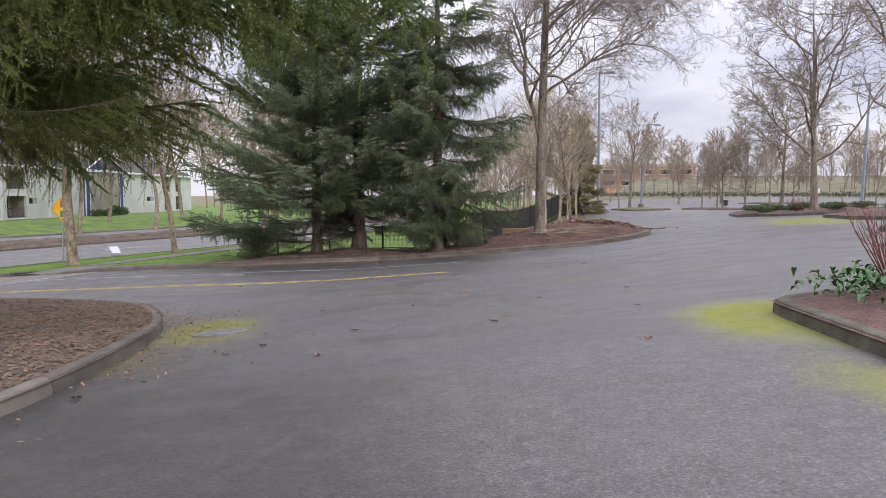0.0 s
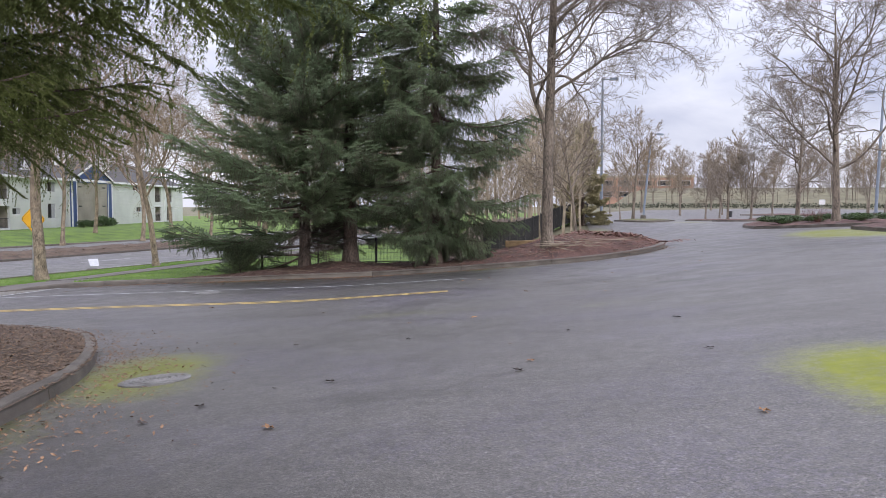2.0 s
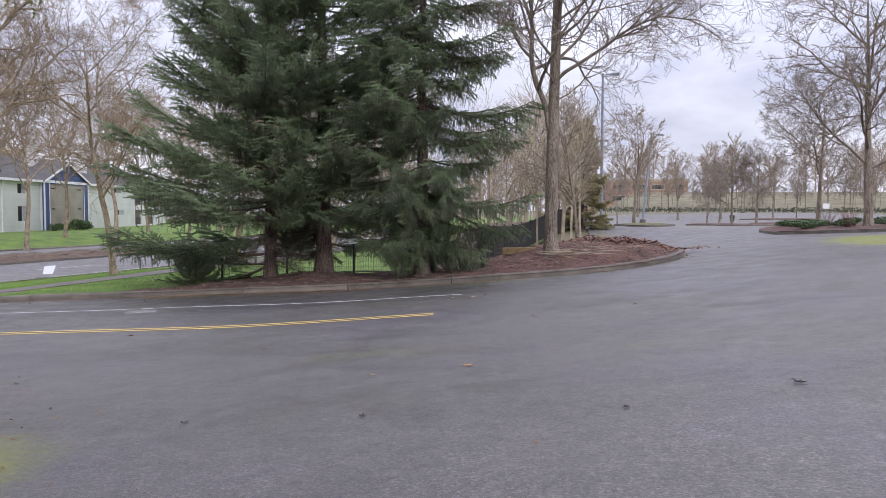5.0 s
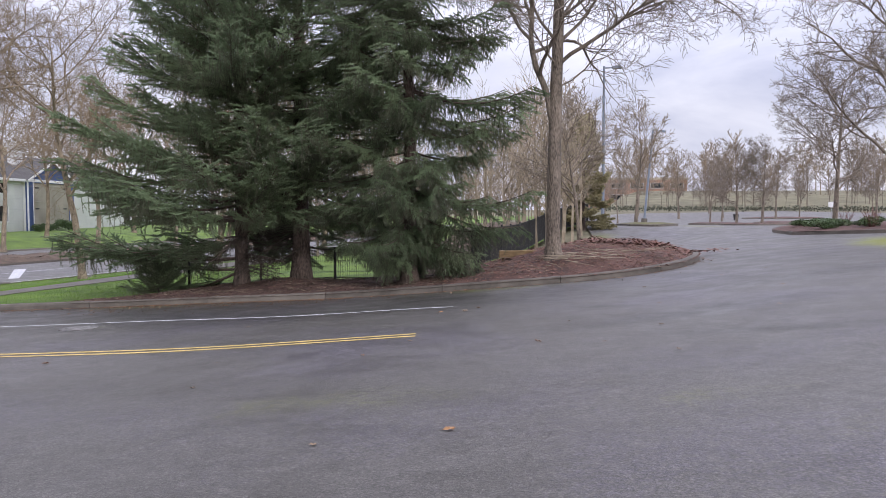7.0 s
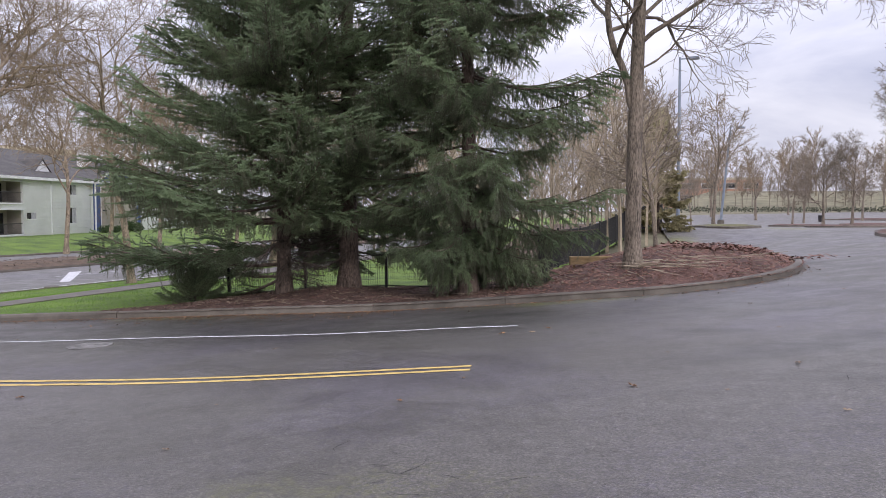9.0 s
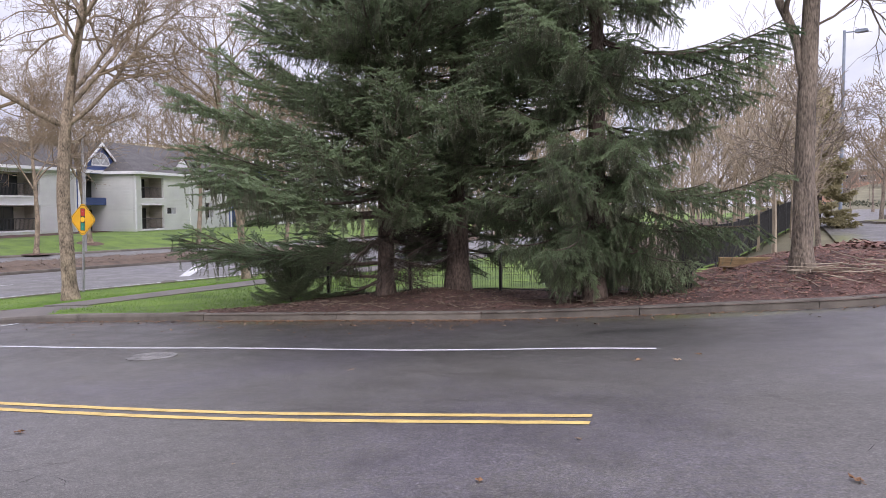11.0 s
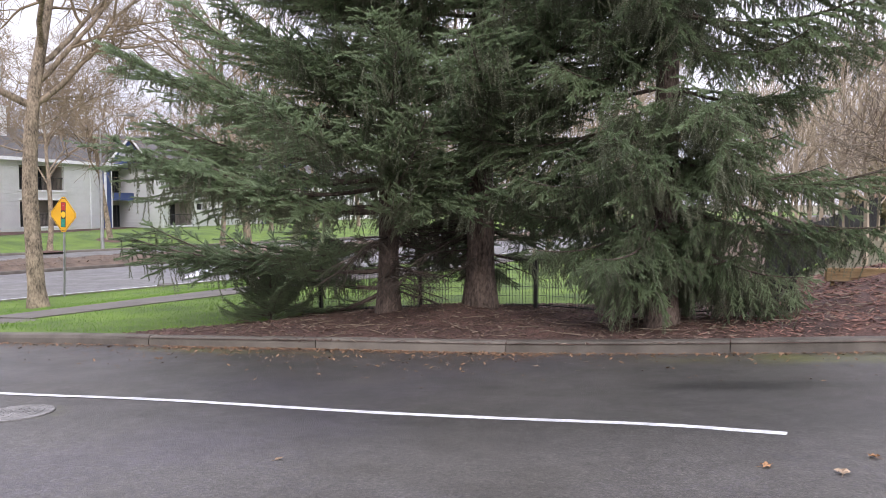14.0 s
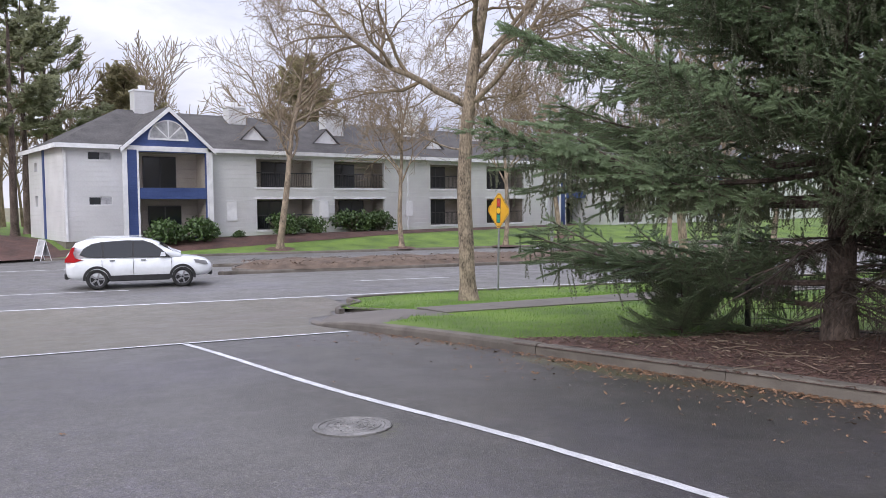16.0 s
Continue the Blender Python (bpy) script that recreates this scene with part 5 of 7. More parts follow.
apartments("white apartments with a tall beige stair bay", -46.6, 77.0, 131.0, -1.6, 4.75, 8.1, 13.0,
           [(93.4, 103.9, 7.0, "panel")], b_holes,
           [(88.9, 90.6, 3.2, 4.35), (88.9, 90.6, 0.2, 1.9), (82.0, 83.6, 0.7, 1.4), (111.6, 114.8, 3.8, 4.5), (112.6, 115.6, 0.75, 1.45)],
           [(98, -50, 9.0, 1.4), (110, -50, 9.0, 1.6)], [(86.5, 3, 1.2)], 5)


# ---- the far side of the car park and the distance ----
for k, (x, y, t, s) in enumerate([(20, 100, 300, 0.9), (33, 120, 200, 1), (40, 122, 20, 1.1), (46, 118, 120, 1), (52, 124, 80, 1), (60, 118, 10, 1.1), (24, 128, 70, 1), (30, 132, 170, 1.1), (37, 134, 250, 1), (44, 140, 320, 1), (66, 130, 40, 1), (35, 108, 10, 0.8), (6.6, 46, 10, 1.05), (10.5, 75, 50, 1.2), (6, 84, 150, 1.2), (57, 96, 77, 1), (44, 84, 177, 0.9)]):
    copy_thing((far_a, far_b)[k % 2], standing(x, y, 0.1, t, s))
near_right = copy_thing(lot_b, standing(12.6, 19.6, 0.13, 200, 0.85))
near_right["label"] = "bare tree reaching over the car park from a small island"


def woods(name, label, spots, tall, mat, seed, kids=(15, 12), tip=0.022):
    """Far leafless woods: many light trees in one mesh."""
    rng = random.Random(seed)
    v, f = [], []
    opt = dict(BROAD)
    opt.update(levels=3, kids=kids, tip=tip, seg=(1.6, 0.9, 0.7), wobble=(0.03, 0.1, 0.16), ratio=((0.35, 0.55), (0.4, 0.6)), angle=((25, 55), (25, 60)), rise=(0.02, 0.08, 0.06), turn=1.0)
    opt["from"] = (0.25, 0.15)
    stock = []
    for _ in range(4):
        out = [[], [], []]
        grow(rng, out, (0, 0, 0), (0, 0, 1), 10.0, 0.14, 0, opt)
        tv, tf = [], []
        for lv in out:
            for pts, radii, level in lv:
                tube(tv, tf, pts, radii, 3)
        stock.append((np.array(tv), np.array(tf)))
    for x, y in spots:
        tv, tf = stock[rng.randrange(4)]
        s, a = tall / 10 * rng.uniform(0.75, 1.2), rng.random() * 6.28
        c, d = math.cos(a), math.sin(a)
        w = np.stack([(tv[:, 0] * c - tv[:, 1] * d) * s + x, (tv[:, 0] * d + tv[:, 1] * c) * s + y, tv[:, 2] * s + float(height(x, y)) - 0.2], -1)
        o = len(v)
        v.extend(map(tuple, w.tolist()))
        f.extend(map(tuple, (tf + o).tolist()))
    return tagged(mesh_object(name, v, f, mat), label, "woods", kind="stuff")


rng = random.Random(77)
woods("far_woods", "hazy belt of bare brown trees beyond the car park", [(x + rng.uniform(-2, 2), 160 + 0.05 * x + rng.uniform(-4, 14)) for x in range(-10, 140, 4)], 9.0, TWIG, 1)
woods("far_belt", "dense brown belt of far bare trees on the rise", [(x + rng.uniform(-2, 2), 205 + 0.02 * x + rng.uniform(-8, 25)) for x in range(-60, 200, 3)], 12.0, TAN_TWIG, 8, (13, 9), 0.04)
woods("roadside_woods", "tall bare trees behind the apartments", [(-72 + rng.uniform(-8, 3), y + rng.uniform(-2, 2)) for y in range(28, 150, 3)] + [(-66 - 3 * k + rng.uniform(-2, 2), 14 + 2.2 * k + rng.uniform(-3, 3)) for k in range(9)] + [(-86 - 2.5 * (k % 4) + rng.uniform(-2, 2), 12 + 2.4 * k + rng.uniform(-2, 2)) for k in range(14)] + [(-30 + rng.uniform(-30, 25), 150 + rng.uniform(0, 30)) for _ in range(20)], 14.0, TAN_TWIG, 2)
woods("low_belt", "low brown brush along the far rise", [(x + rng.uniform(-1.5, 1.5), 172 + 0.03 * x + rng.uniform(-3, 6)) for x in range(-20, 170, 2)], 6.0, TWIG, 9, (12, 9), 0.045)
woods("thicket", "tangle of pale bare brush behind the black fence", [(x, y) for x, y in [(-3, 47), (-1.2, 50), (0.6, 46.5), (1.8, 51), (3.2, 48), (4.6, 53), (-4.5, 52), (6, 57), (-6.5, 49), (2.5, 56), (7.2, 52), (5.2, 47), (6.4, 50), (8.2, 55), (7.6, 60), (9.4, 66), (4.2, 60), (5.6, 64), (1.2, 61), (8.8, 71), (6.2, 69), (3.4, 66), (5.0, 50), (7.0, 54.4), (6.2, 60.6), (8.6, 62.6), (8.0, 66.6), (4.6, 56.4), (2.4, 53)]], 7.6, PALE_TWIG, 3, (17, 13), 0.011)

# planted islands of the car park
def island(label, ring, lift=0.16, mat=None, seed=1):
    pts = curve_points(ring + ring[:1], 0.4)
    draped("island_bed", [tuple(p) for p in pts[:-1]], 0.4, lambda x, y, d: lift - 0.03 + 0.10 * ease(0, 1.2, d) + 0.02 * np.sin(3 * x + 2 * y), mat or MULCH, label, "planting bed")
    kerb_run("low concrete kerb round a car park island", ring + ring[:1], piece=3.0, side=1, wide=0.16, high=0.15)


island("car park island of bark mulch with two bare trees", [(14.8, 41.6), (16.2, 38.4), (18.4, 36.3), (20.6, 37.5), (21.8, 45), (21.0, 50), (18.6, 50.6), (16.2, 47)])
island("mulched car park island beside the entrance", [(15.6, 33.6), (14.7, 28.4), (16.4, 25.6), (24, 24.4), (29, 29), (24, 34.5), (18.5, 35)])
island("small mulched island with a pair of bare trees", [(24.4, 77), (27, 75.4), (31, 76.4), (32.4, 79.6), (29, 81.6), (25.4, 80.6)])
island("small island with a young tree in the far lot", [(25, 89), (28, 87.8), (31.5, 89.6), (30, 92), (26, 91.6)])
island("mossy island by the lamp post", [(12.6, 62), (14.4, 60.6), (16.6, 64), (17.4, 73), (15.6, 75.4), (13.6, 71)], mat=MOSSY)
island("low island with the second lamp post", [(17.4, 85), (20, 83.6), (23, 86), (22, 88.4), (18.6, 88)], mat=MOSSY)
island("round island under a bare tree", [(10.9, 19.6), (12, 18), (14, 18.2), (14.6, 20.4), (13, 21.4), (11.4, 21)])
island("long far island in the lot", [(36, 99), (44, 96), (52, 98), (52, 100.4), (44, 101), (37, 101.6)])
island("far island near the hedge", [(42, 120), (50, 118), (54, 121), (48, 123)])

STEEL = material("painted_lamp_steel", (0.16, 0.19, 0.24), (0.24, 0.28, 0.34), 3, 0.45, 0.15, 40, metal=0.2)
GALV = material("galvanised_steel", (0.30, 0.30, 0.30), (0.46, 0.46, 0.46), 6, 0.45, 0.2, 60, metal=0.7)


def ring_of(n, r, z, cx=0.0, cy=0.0):
    return [(cx + r * math.cos(2 * math.pi * k / n), cy + r * math.sin(2 * math.pi * k / n), z) for k in range(n)]


def turned(name, profile, mat, parent=None, label="", n=20, centre=(0, 0)):
    """A turned shape from (radius, height) pairs."""
    v, f = [], []
    for r, z in profile:
        v += ring_of(n, max(r, 1e-4), z, *centre)
    for k in range(len(profile) - 1):
        for s in range(n):
            f.append((k * n + s, k * n + (s + 1) % n, (k + 1) * n + (s + 1) % n, (k + 1) * n + s))
    f.append(tuple(range(n))[::-1])
    f.append(tuple(range((len(profile) - 1) * n, len(profile) * n)))
    return mesh_object(name, v, f, mat, parent, label, smooth=False)


def lot_lamp(x, y, tall, lean=(0, 0), arm=90):
    base = tagged(new("lamp_post"), "tall blue-grey steel lamp post on a concrete footing", "lamp post", "car park lamps")
    turned("footing", [(0.30, -0.2), (0.30, 0.52), (0.27, 0.56)], KERB, base, "round concrete footing")
    plate = box("base_plate", (-0.19, -0.19, 0.56), (0.19, 0.19, 0.6), STEEL, base)
    for q in range(4):
        a = math.pi / 4 + q * math.pi / 2
        turned("bolt", [(0.02, 0.6), (0.02, 0.66), (0.012, 0.67)], GALV, plate, n=8, centre=(0.21 * math.cos(a) * 0.9, 0.21 * math.sin(a) * 0.9))
    turned("pole", [(0.115, 0.6), (0.105, tall * 0.5), (0.075, tall)], STEEL, base, n=16)
    box("bracket", (0.05, -0.03, tall - 0.16), (0.62, 0.03, tall - 0.09), STEEL, base)
    head = prism("lamp_head", [(0.55, tall - 0.2), (1.25, tall - 0.2), (1.2, tall - 0.04), (0.6, tall - 0.04)], "y", -0.2, 0.2, STEEL, base, "flat shoebox lamp head")
    box("lens", (0.62, -0.16, tall - 0.225), (1.18, 0.16, tall - 0.2), WINDOW_BACK, head)
    base.matrix_basis = pose(x, y, float(height(x, y)) + 0.1, lean[0], lean[1], 0) @ pose(0, 0, 0, 0, 0, arm)
    return base


lot_lamp(11.3, 64.4, 11.2, arm=-20)
lot_lamp(19.6, 86.0, 9.4, (0, 5.0), arm=0)
lot_lamp(31.0, 61.0, 9.6, (0, 2.0), arm=160)

# far brick buildings and the hedge
BRICK = material("far_brick", (0.36, 0.20, 0.14), (0.50, 0.31, 0.23), 0.4, 0.9, 0.3, 6)
PALE = material("far_render", (0.48, 0.42, 0.32), (0.62, 0.55, 0.42), 0.2, 0.9, 0.2, 3)


def far_block(label, x, y, w, d, h, storeys, mat, turn=0.0, z=None):
    base = tagged(new("office_building"), label, "building")
    box("wall", (-w / 2, 0, -2), (w / 2, d, h), mat, base)
    box("roof", (-w / 2 - 0.3, -0.3, h), (w / 2 + 0.3, d + 0.3, h + 0.7), PALE, base)
    for s in range(storeys):
        z0 = h * (s + 0.25) / storeys
        n = max(3, int(w / 5.5))
        for k in range(n):
            cx = -w / 2 + (k + 0.5) * w / n
            wf = box("window", (cx - w / n * 0.34, -0.12, z0), (cx + w / n * 0.34, 0.02, z0 + h / storeys * 0.5), TRIM, base)
            box("pane", (cx - w / n * 0.31, -0.16, z0 + 0.15), (cx + w / n * 0.31, -0.125, z0 + h / storeys * 0.5 - 0.15), GLASS, wf)
    base.matrix_basis = pose(x, y, float(height(x, y)) if z is None else z, 0, 0, turn)
    return base


far_block("low orange brick office building far beyond the lot", 58, 250, 30, 20, 7, 2, BRICK, -8)
far_block("long tan building behind the apartments", -96, 118, 70, 20, 13, 3, PALE, 60)


def hedge(name, label, ctrl, wide, tall, seed, mat, density=90, leaf=0.09, category="hedge"):
    """A clipped hedge: a dark core hidden in many small leaves."""
    rng = random.Random(seed)
    pts = curve_points(ctrl, 0.25)
    v, f = [], []
    d = np.gradient(pts, axis=0)
    d /= np.linalg.norm(d, axis=1)[:, None]
    for p, t in zip(pts, d):
        nrm = np.array((-t[1], t[0]))
        zz = float(height(*p))
        for _ in range(int(density * 0.25)):
            a = rng.uniform(0, math.pi)
            r = rng.uniform(0.75, 1.05)
            off = math.cos(a) * wide / 2 * r
            h = tall * (abs(math.sin(a)) ** 0.5) * r * rng.uniform(0.35, 1.0)
            q = np.array((*(p + nrm * off + t * rng.uniform(-0.2, 0.2)), zz + h))
            add_leaf(v, f, rng, q, leaf)
    return tagged(mesh_object(name, v, f, mat), label, category, kind="stuff")


def add_leaf(v, f, rng, q, size, up=0.3):
    u = unit(np.array([rng.gauss(0, 1) for _ in range(3)]) + np.array((0, 0, up)))
    w = unit(np.cross(u, [rng.gauss(0, 1) for _ in range(3)])) * size * 0.4
    u = u * size
    s = len(v)
    v.extend((tuple(q), tuple(q + u * 0.5 + w), tuple(q + u), tuple(q + u * 0.5 - w)))
    f.append((s, s + 1, s + 2, s + 3))


HEDGE_GREEN = material("hedge_leaves", (0.03, 0.035, 0.022), (0.09, 0.10, 0.06), 1.5, 0.7, 0, 6)
LEAF_GREEN = material("shrub_leaves", (0.018, 0.04, 0.010), (0.09, 0.15, 0.04), 1.5, 0.5, 0, 12, spread=0.9)
hedge("hedge", "long low dark green hedge at the lot's far edge", [(13, 152), (40, 150), (70, 148), (110, 140)], 1.6, 1.0, 5, HEDGE_GREEN, 60, 0.30)


def shrub(name, label, r, tall, seed, mat, leaves=900, size=0.12):
    """A rounded evergreen shrub: short stems and many leaves, uneven in outline."""
    rng = random.Random(seed)
    base = tagged(new(name), label, "shrub")
    v, f = [], []
    for k in range(7):
        a = rng.random() * 6.28
        tube(v, f, [(0, 0, 0), (math.cos(a) * r * 0.4, math.sin(a) * r * 0.4, tall * 0.4), (math.cos(a) * r * 0.7, math.sin(a) * r * 0.7, tall * 0.75)], [0.03, 0.02, 0.008], 4)
    tagged(mesh_object("stem_mass", v, f, BARK, base), kind="stuff")
    v, f = [], []
    lumps = [(rng.uniform(-0.6, 0.6) * r, rng.uniform(-0.6, 0.6) * r, rng.uniform(0.35, 0.75) * tall, rng.uniform(0.35, 0.55)) for _ in range(9)]
    for k in range(leaves):
        x, y, z, q = lumps[k % 9]
        d = unit(np.array([rng.gauss(0, 1) for _ in range(3)]))
        p = np.array((x, y, z)) + d * np.array((r, r, tall * 0.6)) * q * rng.uniform(0.6, 1.05)
        if p[2] > 0.03:
            add_leaf(v, f, rng, p, size * rng.uniform(0.7, 1.2))
    tagged(mesh_object("foliage", v, f, mat, base), kind="stuff")
    return base


rhodo = shrub("rhododendron", "broad dark green rhododendron against the white wall", 1.5, 1.7, 3, LEAF_GREEN, 1500, 0.2)
rhodo.matrix_basis = standing(-48.9, 36.6, 0.1)
for k, (x, y, s) in enumerate([(-48.9, 38.8, 1.0), (-49.0, 44.8, 0.95), (-49.0, 47.0, 0.8), (-49.0, 50.6, 1.05), (-49.0, 53.0, 1.0), (-49.1, 41.8, 0.35), (-43.6, 91.0, 0.55), (-43.6, 93.0, 0.5), (-43.6, 95.4, 0.8), (-43.6, 97.3, 0.7)]):
    copy_thing(rhodo, standing(x, y, 0.08, 40 * k, s))

# conifers round the apartments and behind the fence
DULL = thin(material("dull_needles", (0.20, 0.18, 0.09), (0.46, 0.41, 0.24), 1.0, 0.8, 0, 6, spread=0.7, per_piece=0.3))
DULL_B = [(bough_mesh("bough", 81 + k, 2.6, 0.5, DULL, BARK, 0.5, 0.24, needles=0.25), 2.6) for k in range(3)]
PINE_N = thin(material("pine_needles", (0.14, 0.16, 0.09), (0.40, 0.41, 0.25), 1.0, 0.8, 0, 6, spread=0.7, per_piece=0.4))
PINE_B = [(bough_mesh("bough", 91 + k, 3.0, 0.2, PINE_N, TAN_BARK, 0.55, 0.26, 0.3, needles=0.25), 3.0) for k in range(3)]
conifer("cedar", "dull green conifer behind the black fence", (9.0, 59.0, float(height(9.0, 59.0))), 7.4, 0.14, 2.2, 0.6, 61, DULL_B, DULL_B, whorl=0.62, per=5)
conifer("cedar", "brown-green broad conifer behind the apartments", (-71, 58.5, 0), 16.5, 0.3, 5.2, 2.0, 62, DULL_B, DULL_B, whorl=1.0, per=8, taper=0.55)
conifer("cedar", "dull green conifer behind the apartments", (-74, 42, 0), 13.5, 0.3, 5.0, 3.0, 63, DULL_B, DULL_B, whorl=0.9, per=8, rise=0.9, taper=0.5)
for k, (x, y, h) in enumerate([(-63.5, 31.0, 21), (-66.5, 32.4, 19), (-69.5, 34.5, 20), (-60.5, 26.5, 20)]):
    conifer("pine", "tall pine with a reddish trunk beside the apartments", (x, y, float(height(x, y))), h, 0.30, 4.6, 8.0, 70 + k, PINE_B, PINE_B, whorl=1.6, per=3, rise=0.5, sag=-0.1, taper=0.4)


# ---- fences, signs and covers ----
FENCE = material("black_fence_paint", (0.010, 0.010, 0.011), (0.030, 0.030, 0.032), 5, 0.5, 0.2, 60)


def mesh_fence(label, ctrl, tall, bay, lean=0.0, base_z=None, wires=0.06, category="fence", bar=0.0032):
    """A black welded-mesh fence: posts with caps, rails and a wire mesh in each bay."""
    base = tagged(new("fence"), label, category)
    pts = curve_points(ctrl, bay)
    rng = random.Random(len(pts))
    zf = base_z or (lambda x, y: float(height(x, y)) + 0.12)
    for k, (x, y) in enumerate(pts):
        z = zf(x, y)
        post = box("post", (-0.032, -0.032, -0.15), (0.032, 0.032, tall), FENCE, base)
        box("cap", (-0.038, -0.038, tall), (0.038, 0.038, tall + 0.025), FENCE, post)
        d = pts[min(k + 1, len(pts) - 1)] - pts[max(k - 1, 0)]
        turn = math.degrees(math.atan2(d[1], d[0]))
        post.matrix_basis = pose(x, y, z, rng.uniform(-1.5, 1.5), lean * (0.5 + rng.random()), turn)
        if k + 1 < len(pts):
            x2, y2 = pts[k + 1]
            z2 = zf(x2, y2)
            v, f = [], []
            a, b = np.array((x, y, z)), np.array((x2, y2, z2))
            ln = np.linalg.norm(b - a)
            for h in np.arange(0.08, tall - 0.04, 0.16):
                tube(v, f, [a + (0, 0, h), b + (0, 0, h)], [0.004, 0.004], 3)
            n = int(ln / wires)
            for q in range(1, n):
                p = a + (b - a) * q / n
                tube(v, f, [p + (0, 0, 0.04), p + (0, 0, tall - 0.06)], [bar, bar], 3)
            tube(v, f, [a + (0, 0, tall - 0.05), b + (0, 0, tall - 0.05)], [0.007, 0.007], 6)
            tube(v, f, [a + (0, 0, 0.06), b + (0, 0, 0.06)], [0.010, 0.010], 6)
            tagged(mesh_object("mesh_panel", v, f, FENCE, base), kind="stuff")
    return base


def bed_top(x, y):
    return bed_z(x, y) if inside(np.array([x]), np.array([y]), BED)[0] else float(height(x, y)) + 0.12


mesh_fence("low black wire-mesh fence with square posts behind the spruces", [(-7.35, 31.9), (-5.2, 31.75), (-3.1, 32.05), (-0.95, 31.2), (1.2, 30.9)], 0.95, 2.1, base_z=bed_top)
mesh_fence("black wire-mesh fence turning back behind the spruces", [(1.25, 30.95), (1.2, 35.0), (2.1, 41.0)], 1.35, 2.0, 3.0, bed_top, wires=0.1, bar=0.007)
mesh_fence("black barred fence running back past the lamp post", [(2.1, 41.0), (4.6, 49), (7.4, 57), (10.0, 63.2)], 1.45, 2.0, base_z=None, wires=0.085, bar=0.011)

YELLOW_SIGN = material("yellow_sign_face", (0.72, 0.36, 0.008), (0.86, 0.46, 0.012), 3, 0.35, 0, 40)
SIGN_BLACK = material("sign_black", (0.012, 0.012, 0.012), (0.03, 0.03, 0.03), 3, 0.4, 0, 40)
SIGN_RED = material("sign_red", (0.45, 0.02, 0.02), (0.58, 0.03, 0.03), 3, 0.4, 0, 40)
SIGN_AMBER = material("sign_amber", (0.86, 0.50, 0.02), (0.95, 0.58, 0.03), 3, 0.4, 0, 40)
SIGN_GREEN = material("sign_green", (0.01, 0.22, 0.16), (0.02, 0.30, 0.22), 3, 0.4, 0, 40)


def warning_sign(x, y, facing, lean):
    base = tagged(new("warning_sign"), "yellow diamond sign showing a traffic light on a steel post", "traffic sign")
    def post(bm):
        add_box(bm, (-0.03, -0.024, -0.2), (0.03, -0.018, 2.9))
        add_box(bm, (-0.03, -0.024, -0.2), (-0.024, 0.02, 2.9))
        add_box(bm, (0.024, -0.024, -0.2), (0.03, 0.02, 2.9))
    shape(post, "post", GALV, base)
    r = 0.63
    def diamond(s, bite=0.07):
        out = []
        for k in range(4):
            a = k * math.pi / 2
            for t in (-1, 1):
                c, d = math.cos(a), math.sin(a)
                out.append((c * (s - bite) - t * d * bite, 2.72 + d * (s - bite) + t * c * bite))
        return out
    plate = prism("plate", diamond(r), "y", -0.034, -0.028, YELLOW_SIGN, base, "yellow diamond plate")
    prism("border", diamond(r - 0.035), "y", -0.0355, -0.034, SIGN_BLACK, plate)
    prism("face", diamond(r - 0.055), "y", -0.037, -0.0355, YELLOW_SIGN, plate)
    box("light_box", (-0.105, -0.039, 2.72 - 0.40), (0.105, -0.037, 2.72 + 0.40), SIGN_BLACK, plate)
    for z, m in ((0.26, SIGN_RED), (0.0, SIGN_AMBER), (-0.26, SIGN_GREEN)):
        if z:
            box("lamp_mark", (-0.088, -0.041, 2.72 + z - 0.125), (0.088, -0.039, 2.72 + z + 0.125), m, plate)
        else:
            prism("lamp_mark", [(0.1 * math.cos(a), 2.72 + 0.1 * math.sin(a)) for a in np.linspace(0, 6.283, 21)[:-1]], "y", -0.041, -0.039, m, plate)
    for z in (2.45, 3.0):
        turned("bolt", [(0.015, 0), (0.015, 0.012), (0.006, 0.016)], GALV, plate, n=8).matrix_basis = pose(0, -0.039, z, 90)
    base.matrix_basis = pose(x, y, float(height(x, y)) + 0.02, 0, lean, 0) @ pose(0, 0, 0, 0, 0, facing)
    return base


warning_sign(-19.45, 37.6, -6, 2.0)

IRON = material("cast_iron", (0.10, 0.095, 0.09), (0.28, 0.27, 0.26), 4, 0.6, 0.6, 50, metal=0.3)


